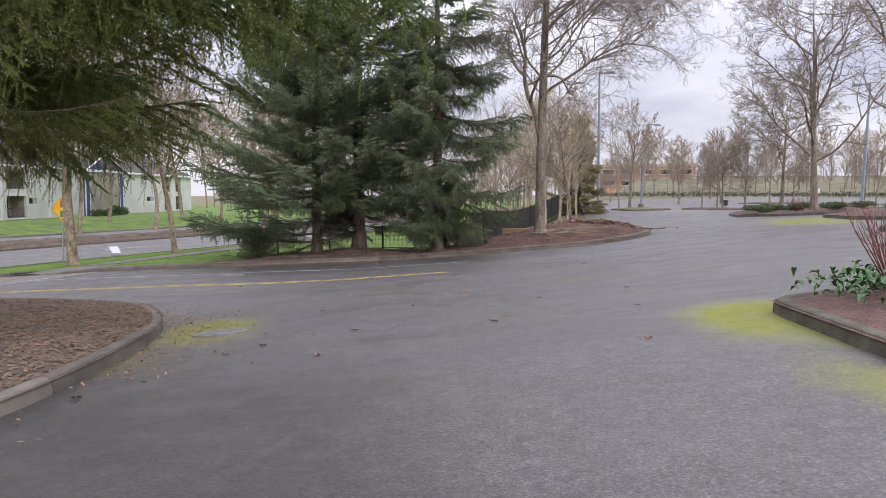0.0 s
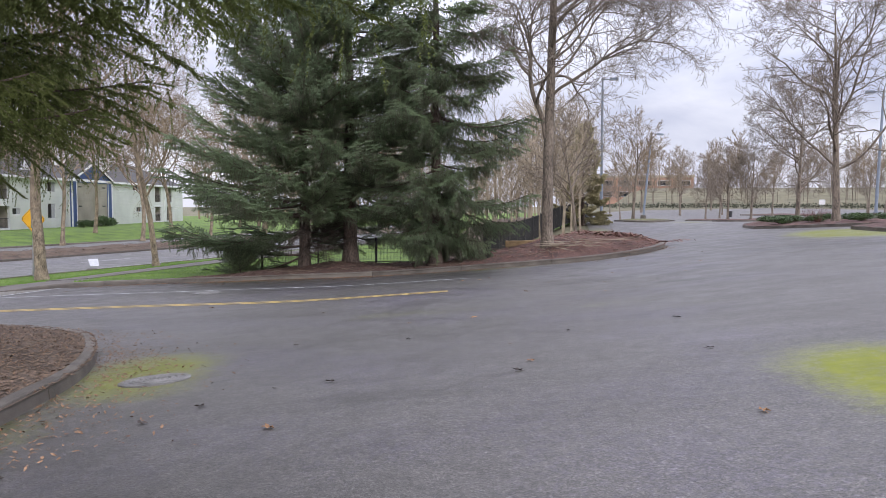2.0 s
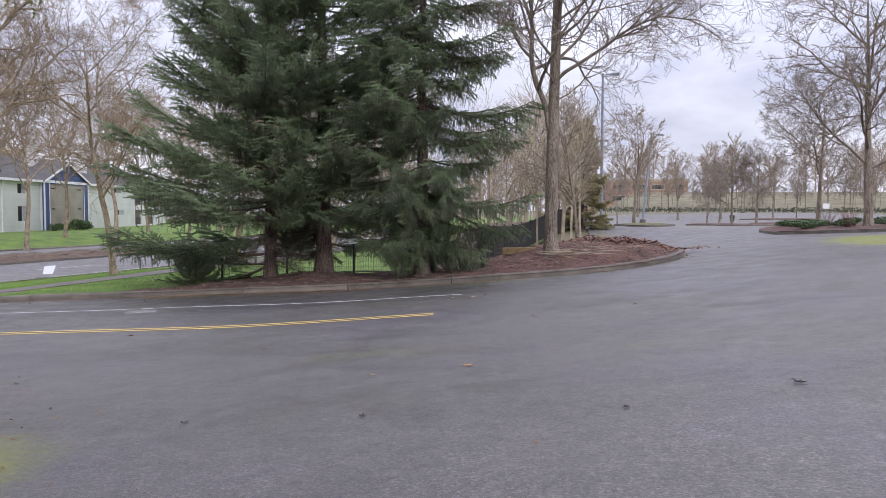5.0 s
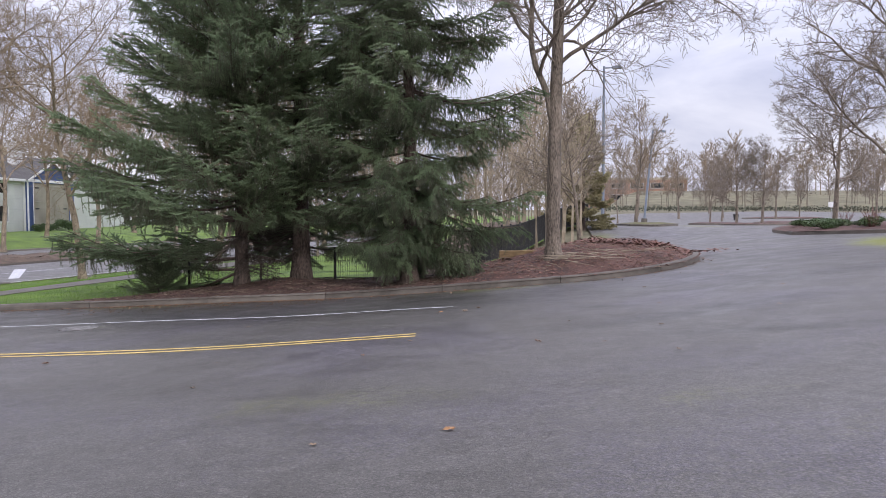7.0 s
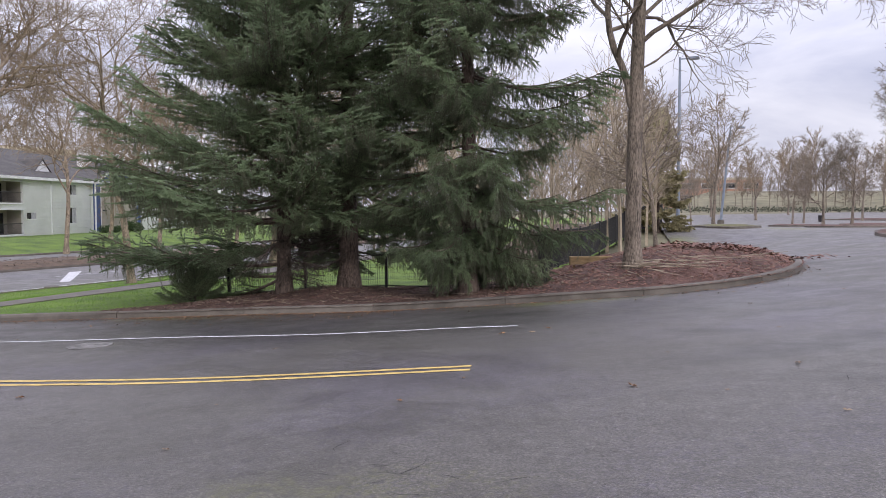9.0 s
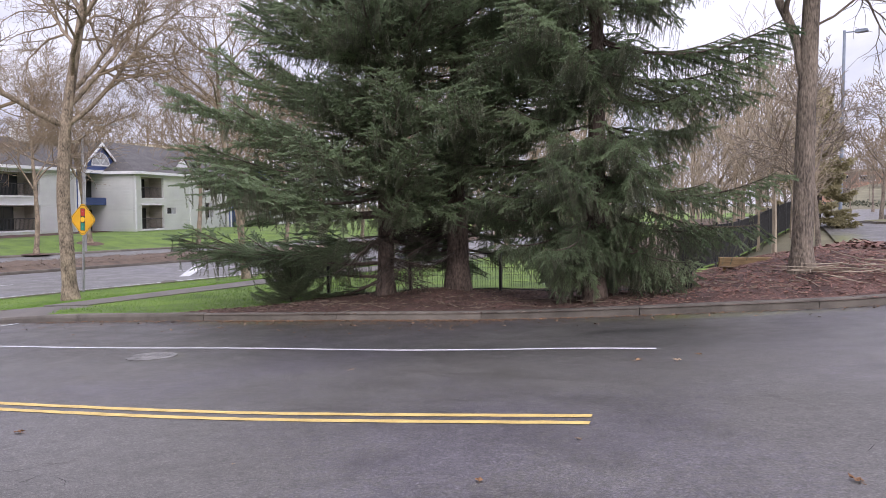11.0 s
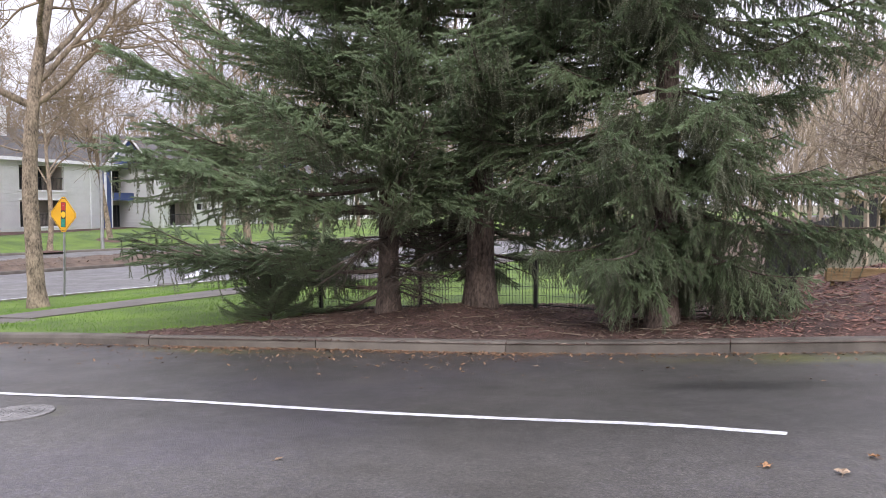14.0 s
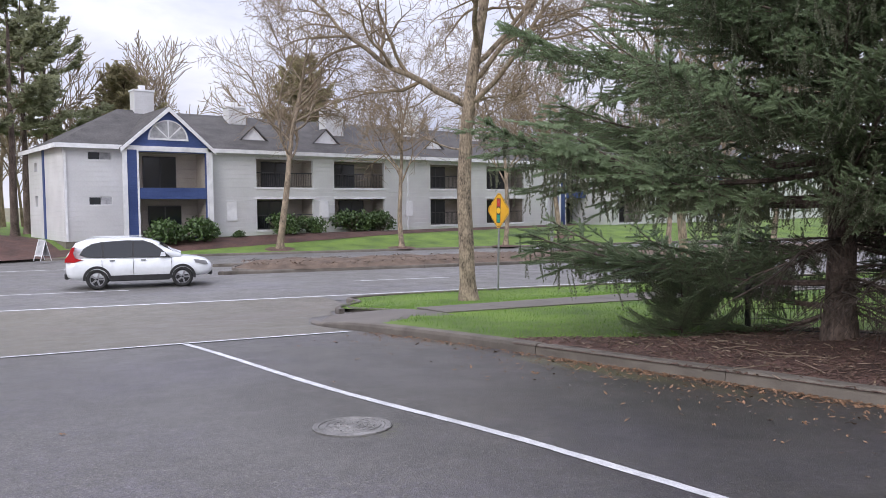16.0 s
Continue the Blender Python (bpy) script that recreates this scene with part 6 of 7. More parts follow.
def manhole(x, y, r, turn=0):
    base = tagged(new("manhole_cover"), "round cast-iron manhole cover with ringed ribs, flush in the asphalt", "manhole cover")
    turned("frame", [(r, -0.08), (r, 0.008), (r - 0.012, 0.012), (r - 0.055, 0.012), (r - 0.06, 0.002)], IRON, base, n=40)
    lid = turned("lid", [(r - 0.064, -0.06), (r - 0.064, 0.006), (r - 0.07, 0.009), (0.0, 0.009)], IRON, base, n=40)
    for q in range(4):
        a = (r - 0.10) * (1 - q * 0.23)
        v, f = [], []
        for rr, zz in ((a, 0.009), (a - 0.008, 0.017), (a - 0.03, 0.017), (a - 0.038, 0.009)):
            v += ring_of(40, rr, zz)
        for k in range(3):
            for s in range(40):
                f.append((k * 40 + s, k * 40 + (s + 1) % 40, (k + 1) * 40 + (s + 1) % 40, (k + 1) * 40 + s))
        mesh_object("rib", v, f, IRON, lid)
    for q in range(12):
        a = q * math.pi / 6
        v, f = [], []
        tube(v, f, [(0.08 * math.cos(a), 0.08 * math.sin(a), 0.011), ((r - 0.14) * math.cos(a), (r - 0.14) * math.sin(a), 0.011)], [0.007, 0.007], 4)
        mesh_object("spoke", v, f, IRON, lid)
    e = 0.3
    gxs = (float(height(x + e, y)) - float(height(x - e, y))) / (2 * e)
    gys = (float(height(x, y + e)) - float(height(x, y - e))) / (2 * e)
    base.matrix_basis = pose(x, y, float(height(x, y)) + 0.006, math.degrees(math.atan(gys)), -math.degrees(math.atan(gxs)), 0) @ pose(0, 0, 0, 0, 0, turn)
    return base


manhole(-6.93, 24.18, 0.375)
manhole(-2.9, 10.6, 0.36, 20)

# street lamp across the road
def street_lamp(x, y, tall, turn):
    base = tagged(new("street_lamp"), "pale steel street lamp with a curved arm", "street lamp")
    turned("pole", [(0.13, -0.3), (0.12, 0.3), (0.10, tall * 0.6), (0.075, tall - 0.8)], GALV, base, n=14)
    v, f = [], []
    arm = [(0.9 * (1 - math.cos(a)) * 1.1, 0, tall - 0.82 + 0.9 * math.sin(a)) for a in np.linspace(0, math.pi / 2, 9)] + [(2.3, 0, tall + 0.1)]
    tube(v, f, arm, [0.05] * len(arm), 8)
    mesh_object("arm", v, f, GALV, base, smooth=True)
    head = prism("lamp_head", [(2.2, tall + 0.02), (2.95, tall + 0.06), (2.9, tall + 0.16), (2.25, tall + 0.2)], "y", -0.14, 0.14, GALV, base)
    box("lens", (2.3, -0.1, tall - 0.0), (2.85, 0.1, tall + 0.03), WINDOW_BACK, head)
    base.matrix_basis = pose(x, y, float(height(x, y)) + 0.1, 0, 0, turn)
    return base


street_lamp(-37.4, 59.2, 8.6, 0)


# ---- the white car on the road ----
CAR_WHITE = material("white_car_paint", (0.66, 0.68, 0.70), (0.76, 0.78, 0.80), 1, 0.22, 0, 10, spec=0.6)
CAR_BLACK = material("black_plastic_trim", (0.012, 0.012, 0.013), (0.025, 0.025, 0.027), 5, 0.55, 0, 40)
TYRE = material("tyre_rubber", (0.010, 0.010, 0.010), (0.025, 0.025, 0.025), 8, 0.8, 0.4, 60)
ALLOY = material("alloy_rim", (0.30, 0.30, 0.31), (0.48, 0.48, 0.49), 5, 0.3, 0, 40, metal=0.8)
TAIL_RED = material("tail_lamp_red", (0.35, 0.01, 0.015), (0.50, 0.015, 0.02), 4, 0.2, 0, 40)
CAR_GLASS = glass_material("car_glass", (0.012, 0.014, 0.016), 0.04)


def loft(name, sections, mat, parent, label="", smooth=True):
    """A skin over equal-length rings of points, closed at both ends."""
    n = len(sections[0])
    v = [p for s in sections for p in s]
    f = []
    for k in range(len(sections) - 1):
        for s in range(n):
            f.append((k * n + s, k * n + (s + 1) % n, (k + 1) * n + (s + 1) % n, (k + 1) * n + s))
    f.append(tuple(range(n))[::-1])
    f.append(tuple(range((len(sections) - 1) * n, len(sections) * n)))
    ob = mesh_object(name, v, f, mat, parent, label, smooth=smooth)
    return ob


def suv(label, at, turn):
    """A compact five-door car; x runs forward, z up."""
    base = tagged(new("car"), label, "car")
    def ring(x, low, high, half):
        return [(x, -half + 0.06, low), (x, -half, low + 0.12), (x, -half - 0.015, (low + high) / 2), (x, -half + 0.03, high - 0.05), (x, -half + 0.13, high),
                (x, half - 0.13, high), (x, half - 0.03, high - 0.05), (x, half + 0.015, (low + high) / 2), (x, half, low + 0.12), (x, half - 0.06, low)]
    secs = [(-2.28, 0.55, 0.92, 0.78), (-2.22, 0.42, 1.02, 0.86), (-2.0, 0.36, 1.07, 0.90), (-1.2, 0.34, 1.06, 0.92), (0, 0.34, 1.03, 0.92), (0.9, 0.34, 1.01, 0.92), (1.3, 0.34, 1.02, 0.91), (1.8, 0.36, 0.95, 0.89), (2.12, 0.40, 0.86, 0.84), (2.27, 0.48, 0.76, 0.74)]
    loft("body", [ring(*s) for s in secs], CAR_WHITE, base, "glossy white body")
    def cab(x, z0, z1, h0, h1):
        return [(x, -h0, z0), (x + 0, -h1 - 0.02, (z0 + z1) / 2 + 0.1), (x, -h1 + 0.05, z1 - 0.03), (x, -h1 + 0.16, z1), (x, h1 - 0.16, z1), (x, h1 - 0.05, z1 - 0.03), (x, h1 + 0.02, (z0 + z1) / 2 + 0.1), (x, h0, z0)]
    loft("cabin", [cab(-2.24, 0.98, 1.08, 0.82, 0.80), cab(-2.14, 1.0, 1.32, 0.83, 0.72), cab(-2.0, 1.0, 1.53, 0.84, 0.66), cab(-1.7, 1.0, 1.63, 0.86, 0.64), cab(-1.2, 1.0, 1.68, 0.87, 0.64), cab(-0.6, 1.0, 1.69, 0.87, 0.64), cab(-0.05, 1.0, 1.66, 0.87, 0.64), cab(0.3, 1.0, 1.60, 0.86, 0.65), cab(0.62, 1.0, 1.47, 0.85, 0.68), cab(0.95, 1.0, 1.28, 0.84, 0.73), cab(1.3, 0.98, 1.07, 0.80, 0.78)], CAR_WHITE, base)
    for s in (-1, 1):
        trim_line = [(-1.86, 1.15), (-1.62, 1.06), (-1.1, 1.04), (0.95, 1.02), (0.64, 1.31), (0.39, 1.49), (0.10, 1.59), (-0.5, 1.60), (-1.2, 1.56), (-1.5, 1.50), (-1.75, 1.34)]
        side_at = lambda z: s * (0.885 - (z - 1.0) * 0.36)
        n = len(trim_line)
        mesh_object("window_surround", [(x, side_at(z) + s * 0.006, z) for x, z in trim_line] + [(x, side_at(z) - s * 0.03, z) for x, z in trim_line], [tuple(range(n)) if s < 0 else tuple(range(n))[::-1]] + [(k, (k + 1) % n, n + (k + 1) % n, n + k) for k in range(n)], CAR_BLACK, base, "black window surround")
        for name, quad in (("rear_quarter_window", [(-1.80, 1.16), (-1.60, 1.09), (-1.17, 1.07), (-1.19, 1.52), (-1.48, 1.47), (-1.70, 1.33)]), ("side_window", [(-1.11, 1.07), (-0.25, 1.05), (-0.25, 1.57), (-1.13, 1.53)]), ("side_window", [(-0.19, 1.05), (0.88, 1.05), (0.62, 1.28), (0.38, 1.45), (0.10, 1.55), (-0.19, 1.57)])):
            y = lambda z: s * (0.885 - (z - 1.0) * 0.36)
            v = [(x, y(z) + s * 0.012, z) for x, z in quad]
            w = [(x, y(z) - s * 0.03, z) for x, z in quad]
            n = len(quad)
            mesh_object(name, v + w, [tuple(range(n)) if s < 0 else tuple(range(n))[::-1]] + [(k, (k + 1) % n, n + (k + 1) % n, n + k) for k in range(n)], CAR_GLASS, base, "dark side glass")
        for x in (-1.34, 1.32):
            # black arch, tyre and rim
            arch = [(x + 0.43 * math.cos(a), 0.35 + 0.43 * math.sin(a)) for a in np.linspace(-0.12, math.pi + 0.12, 15)] + [(x + 0.345 * math.cos(a), 0.35 + 0.345 * math.sin(a)) for a in np.linspace(math.pi + 0.12, -0.12, 15)]
            prism("wheel_arch", arch, "y", s * 0.86, s * 0.945, CAR_BLACK, base)
            wheel = new("wheel")
            wheel.parent = base
            wheel.matrix_basis = pose(x, s * 0.83, 0.34, 90 * s, 0, 0)
            v, f = [], []
            prof = [(0.23, -0.11), (0.31, -0.115), (0.338, -0.09), (0.34, 0.0), (0.338, 0.09), (0.31, 0.115), (0.23, 0.11)]
            for r, z in prof:
                v += ring_of(32, r, z)
            for k in range(len(prof)):
                for q in range(32):
                    k2 = (k + 1) % len(prof)
                    f.append((k * 32 + q, k * 32 + (q + 1) % 32, k2 * 32 + (q + 1) % 32, k2 * 32 + q))
            mesh_object("tyre", v, f, TYRE, wheel, smooth=True)
            v, f = [], []
            for r, z in ((0.232, -0.09), (0.235, -0.10), (0.21, -0.10), (0.205, -0.06)):
                v += ring_of(32, r, z)
            for k in range(3):
                for q in range(32):
                    f.append((k * 32 + q, k * 32 + (q + 1) % 32, (k + 1) * 32 + (q + 1) % 32, (k + 1) * 32 + q))
            rim = mesh_object("rim", v, f, ALLOY, wheel)
            turned("disc", [(0.2, -0.05), (0.2, -0.045)], CAR_BLACK, rim, n=24)
            for q in range(5):
                a = q * 2 * math.pi / 5
                sp = box("spoke", (0.03, -0.028, -0.1), (0.215, 0.028, -0.07), ALLOY, rim)
                sp.matrix_basis = pose(0, 0, 0, 0, 0, math.degrees(a))
        box("sill", (-0.95, s * 0.90 - 0.03, 0.26), (0.92, s * 0.90 + 0.035, 0.46), CAR_BLACK, base, "black plastic sill", 0.02)
        prism("tail_lamp", [(-2.30, 0.93), (-2.0, 0.92), (-1.74, 1.0), (-1.98, 1.05), (-2.04, 1.20), (-1.98, 1.42), (-2.08, 1.40), (-2.17, 1.18), (-2.28, 1.03)], "y", s * 0.68, s * 0.905, TAIL_RED, base, "red tail lamp")
        prism("headlight", [(1.75, 0.80), (2.16, 0.74), (2.10, 0.86), (1.70, 0.93)], "y", s * 0.76, s * 0.895, ALLOY, base, "clear headlight")
        mir = prism("mirror", [(0.62, 1.06), (0.80, 1.06), (0.78, 1.19), (0.66, 1.20)], "y", s * 0.90, s * 1.06, CAR_WHITE, base)
        for x in (-0.95, 0.02):
            box("door_handle", (x, s * 0.925 - 0.012, 0.93), (x + 0.16, s * 0.925 + 0.02, 0.96), CAR_BLACK, base)
        for x in (-1.18, -0.22, 0.98):
            box("door_seam", (x - 0.005, s * 0.927 - 0.012, 0.46), (x + 0.005, s * 0.927 + 0.003, 1.0), CAR_BLACK, base)
        box("roof_rail", (-1.6, s * 0.55 - 0.02, 1.69), (0.05, s * 0.55 + 0.02, 1.71), CAR_WHITE, base)
    box("bumper", (-2.33, -0.76, 0.36), (-2.18, 0.76, 0.56), CAR_BLACK, base, "black rear bumper", 0.03)
    box("bumper", (2.16, -0.70, 0.36), (2.30, 0.70, 0.52), CAR_BLACK, base, "black front bumper", 0.03)
    prism("windscreen", [(0.60, 1.47), (1.10, 1.14), (1.13, 1.15), (0.63, 1.49)], "y", -0.66, 0.66, CAR_GLASS, base)
    prism("rear_window", [(-2.16, 1.16), (-1.96, 1.48), (-1.98, 1.50), (-2.19, 1.18)], "y", -0.58, 0.58, CAR_GLASS, base)
    base.matrix_basis = pose(*at, 0, 0, turn)
    return base


suv("white five-door car with black trim on the road", (-30.2, 29.5, -1.768), 70.7).scale = (1.08, 1.08, 1.08)

# ---- small things: litter, plants, marks ----
DEAD_LEAF = material("dead_leaves", (0.12, 0.055, 0.022), (0.42, 0.24, 0.12), 9, 0.8, 0.2, 40, spread=0.9, per_piece=0.5)
PALE_LEAF = material("pale_dead_leaves", (0.16, 0.10, 0.06), (0.42, 0.32, 0.22), 9, 0.8, 0.2, 40, spread=0.9, per_piece=0.4)

GUTTER_LEAF = material("gutter_leaves", (0.055, 0.030, 0.018), (0.36, 0.215, 0.125), 16, 0.85, 0, 60, spread=1.2)


def leaf_mesh(seed):
    """A curled, lobed dead leaf about 12 cm across."""
    rng = random.Random(seed)
    n = 15
    v = [(0, 0, 0.015)]
    for k in range(n):
        a = 2 * math.pi * k / n
        r = 0.058 * (1 + 0.38 * math.cos(5 * a)) * rng.uniform(0.8, 1.15)
        v.append((r * math.cos(a), r * math.sin(a) * 0.85, 0.012 + 0.03 * math.sin(a * 2 + seed) ** 2 * rng.uniform(0.5, 1.2)))
    f = [(0, k + 1, (k + 1) % n + 1) for k in range(n)]
    s = len(v)
    tube(v, f, [(-0.05, 0, 0.012), (-0.085, 0.01, 0.006), (-0.115, 0.02, 0.008)], [0.003, 0.0025, 0.002], 3)
    me = bpy.data.meshes.new("fallen_leaf")
    me.from_pydata(v, [], f)
    me.materials.append(DEAD_LEAF if seed % 2 else PALE_LEAF)
    me.update()
    return me


LEAVES = [leaf_mesh(k) for k in range(6)]
WET_SCRAP = material("wet_cone_scraps", (0.012, 0.009, 0.008), (0.07, 0.05, 0.04), 9, 0.6, 0.2, 40, spread=0.9)
SCRAPS = [leaf_mesh(20 + k) for k in range(3)]
for me in SCRAPS:
    me.materials[0] = WET_SCRAP
rng = random.Random(5)
spots = [(0.8, 9.65), (-0.93, 9.79), (-1.9, 9.08), (0.96, 10.12), (3.05, 17.6), (1.63, 19.06), (3.41, 19.68), (0.49, 14.79), (-0.53, 14.63), (-0.66, 18.95), (-3.32, 23.35), (0.3, 23.6), (0.75, 23.5), (1.0, 23.9), (-0.1, 20.0), (-1.1, 8.2), (-2.2, 8.6), (-2.6, 7.4), (-3.0, 6.9), (2.2, 7.6), (2.6, 9.9), (3.0, 12.5), (5.4, 20.5), (6.5, 23.0), (4.6, 25.4), (-4.2, 27.4), (-2.1, 27.6), (-8.5, 22.0), (-10.2, 26.3), (-0.4, 12.6), (1.6, 12.2), (-5.4, 20.0), (-2.4, 17.5)]
spots += [(rng.uniform(-9, 12), rng.uniform(6, 28)) for _ in range(26)]
for k, (x, y) in enumerate(spots):
    dark = y < 13 and k % 4 != 3
    ob = new("cone_scrap" if dark else "fallen_leaf", SCRAPS[k % 3] if dark else LEAVES[k % 6])
    s = rng.uniform(0.42, 0.78) if k < 33 else rng.uniform(0.25, 0.5)
    ob.matrix_basis = pose(x, y, float(height(x, y)) + 0.004, rng.uniform(-6, 6), rng.uniform(-6, 6), rng.uniform(0, 360)) @ Matrix.Scale(s, 4)
    tagged(ob, "small dark cone scrap lying on the asphalt" if dark else "curled dead leaf lying on the asphalt", "cone scrap" if dark else "leaf", "cone scraps" if dark else "fallen leaves")


def scatter(name, label, spots, maker, mat, category):
    v, f = [], []
    for x, y, z in spots:
        maker(v, f, x, y, z)
    return tagged(mesh_object(name, v, f, mat), label, category, kind="stuff")


def flat_leaf(v, f, x, y, z, size=0.05):
    a, t = rng.random() * 6.28, rng.uniform(-0.5, 0.5)
    u = np.array((math.cos(a), math.sin(a), t)) * size * rng.uniform(0.5, 1.3)
    w = np.array((-math.sin(a), math.cos(a), rng.uniform(-0.4, 0.4))) * size * rng.uniform(0.25, 0.5)
    p = np.array((x, y, z + 0.012))
    s = len(v)
    v.extend(map(tuple, (p - u, p + w, p + u, p - w)))
    f.append((s, s + 1, s + 2, s + 3))


def chip(v, f, x, y, z, size=1.0):
    """A splinter of bark."""
    a = rng.random() * 6.28
    u = np.array((math.cos(a), math.sin(a), rng.uniform(-0.35, 0.35))) * rng.uniform(0.025, 0.085) * size
    w = np.array((-math.sin(a), math.cos(a), rng.uniform(-0.3, 0.3))) * rng.uniform(0.008, 0.02)
    n = np.array((0, 0, 1.0)) * rng.uniform(0.006, 0.016)
    p = np.array((x, y, z + 0.012))
    s = len(v)
    v.extend(map(tuple, (p - u - w, p + u - w * 0.6, p + u + w * 0.6, p - u + w, p + n)))
    f.extend(((s, s + 1, s + 4), (s + 1, s + 2, s + 4), (s + 2, s + 3, s + 4), (s + 3, s, s + 4)))


def twig_stick(v, f, x, y, z, ln=0.5, thick=0.008):
    a, b = rng.random() * 6.28, rng.uniform(-0.25, 0.25)
    p = np.array((x, y, z + 0.02))
    d = np.array((math.cos(a), math.sin(a), b * 0.4)) * ln * rng.uniform(0.4, 1.3)
    side = np.array((-math.sin(a), math.cos(a), 0)) * 0.08 * rng.uniform(-1, 1)
    tube(v, f, [p, p + d * 0.5 + side, p + d], [thick, thick * 0.75, thick * 0.4], 4)


def bed_points(n, x0, x1, y0, y1, fun=bed_top, ring=BED):
    out = []
    px, py = np.array([rng.uniform(x0, x1) for _ in range(n)]), np.array([rng.uniform(y0, y1) for _ in range(n)])
    ok = inside(px, py, ring)
    px, py = px[ok], py[ok]
    q, dist = nearest_on(np.stack([px, py], -1), ring)
    pz = height(px, py) + bed_lift(px, py, dist)
    return list(zip(px.tolist(), py.tolist(), pz.tolist()))


CHIP = material("bark_chips", (0.040, 0.020, 0.017), (0.38, 0.205, 0.16), 14, 0.9, 0, 60, spread=0.9)
SOIL_CHIP = material("soil_crumbs", (0.035, 0.024, 0.018), (0.25, 0.175, 0.125), 14, 0.9, 0, 60, spread=0.9)
STICK = material("dry_sticks", (0.13, 0.095, 0.07), (0.32, 0.25, 0.19), 6, 0.9, 0, 40)
# needle mulch under the spruces; the trees' shade is part of its dark colour
SHADED_CHIP = material("shaded_needle_mulch", (0.022, 0.014, 0.011), (0.185, 0.115, 0.090), 14, 0.9, 0, 60, spread=0.9)
chips = bed_points(30000, -9.6, 8.6, 28.6, 42)
side = [rng.gauss(0.6, 0.6) for _ in chips]
scatter("bark_chips", "loose red-brown bark chips over the mound", [p for p, q in zip(chips, side) if p[0] > q], chip, CHIP, "mulch")
scatter("needle_mulch", "brown needles and bark bits under the spruces, darkened for their shade", [p for p, q in zip(chips, side) if p[0] <= q], chip, SHADED_CHIP, "mulch")
scatter("pale_chips", "pale weathered splinters among the mulch", bed_points(3400, -9.6, 8.6, 28.6, 40), chip, STICK, "mulch")
scatter("leaf_litter", "dead brown leaves strewn over the mulch", bed_points(2600, -9.6, 8.6, 28.6, 40), lambda v, f, x, y, z: flat_leaf(v, f, x, y, z, 0.03), PALE_LEAF, "leaves")
scatter("sticks", "pale fallen sticks on the mulch", bed_points(150, 0.8, 7.5, 29.2, 35) + bed_points(70, -8, 0.5, 29, 31.5), twig_stick, STICK, "sticks")
brush = [(x, y, bed_top(x, y) + rng.uniform(0.04, 0.2)) for x, y in [(4.2 + rng.gauss(0, 0.5), 29.9 + rng.gauss(0, 0.22)) for _ in range(46)]]
scatter("brush_pile", "pale tangle of cut branches on the mulch", brush, lambda v, f, x, y, z: twig_stick(v, f, x, y, z, 1.0, 0.011), PALE_TWIG, "branches")
heap = [(x, y, bed_top(x, y) + rng.uniform(0, 0.3) * max(0, 1 - abs(x - 6.4) / 2.4)) for x, y in [(6.4 + rng.gauss(0, 1.1), 34.2 + rng.gauss(0, 0.5)) for _ in range(1500)]]
scatter("debris_heap", "heap of bark and dead leaves at the back of the mound", heap, lambda v, f, x, y, z: flat_leaf(v, f, x, y, z, 0.11), CHIP, "debris")
# litter gathered in the gutters
gut = []
for p in rimN:
    if -12.5 < p[0] < 8.2 and p[1] < 36:
        for _ in range(int(110 if -8.5 < p[0] < -2 else 40 if p[0] < 2 else 16)):
            x, y = p[0] + rng.uniform(-0.13, 0.13), p[1] - abs(rng.gauss(0, rng.choice((0.1, 0.16, 0.7)))) - 0.02
            gut.append((x, y, float(height(x, y))))
scatter("gutter_leaves", "brown and yellow leaves gathered along the kerb", gut, lambda v, f, x, y, z: flat_leaf(v, f, x, y, z + 0.002, rng.choice((0.018, 0.026, 0.042))), GUTTER_LEAF, "leaves")
gut = []
for p in rimW:
    if p[1] > 3:
        for _ in range(7 if p[1] < 7.5 else 26 if p[1] > 14 else 64):
            x, y = p[0] + abs(rng.gauss(0, 0.22 if p[1] < 7.5 else 0.62)) + 0.03, p[1] + rng.uniform(-0.13, 0.13) + (abs(rng.gauss(0, 0.15)) if p[0] < -5 else 0)
            gut.append((x, y, float(height(x, y))))
scatter("gutter_leaves", "dry leaves and twigs beside the soil bed's kerb", gut, lambda v, f, x, y, z: flat_leaf(v, f, x, y, z, rng.choice((0.014, 0.02, 0.032))), GUTTER_LEAF, "leaves")
west = []
for _ in range(26000):
    x, y = rng.uniform(-12, -3.6), rng.uniform(4, 17.5)
    west.append((x, y))
wx = np.array(west)
ringW = [tuple(p) for p in rimW] + BED_WEST[11:]
wx = wx[inside(wx[:, 0], wx[:, 1], ringW)]
_, wd = nearest_on(wx, np.array(ringW))
wz = height(wx[:, 0], wx[:, 1]) + 0.13 + (0.05 + 0.06 * np.sin(1.9 * wx[:, 0] + 0.7 * wx[:, 1]) * np.sin(1.3 * wx[:, 1])) * ease(0, 1.0, wd) + 0.2 * ease(1, 6, wd)
west = [(float(a), float(b), float(c)) for (a, b), c in zip(wx, wz)]
scatter("soil_chips", "dark crumbs of bark and needles over the soil bed", west[:14000], lambda v, f, x, y, z: chip(v, f, x, y, z, 0.8), SOIL_CHIP, "mulch")
scatter("soil_leaves", "dead leaves on the soil bed", west[14000:], lambda v, f, x, y, z: flat_leaf(v, f, x, y, z, rng.choice((0.016, 0.024, 0.036))), GUTTER_LEAF, "leaves")
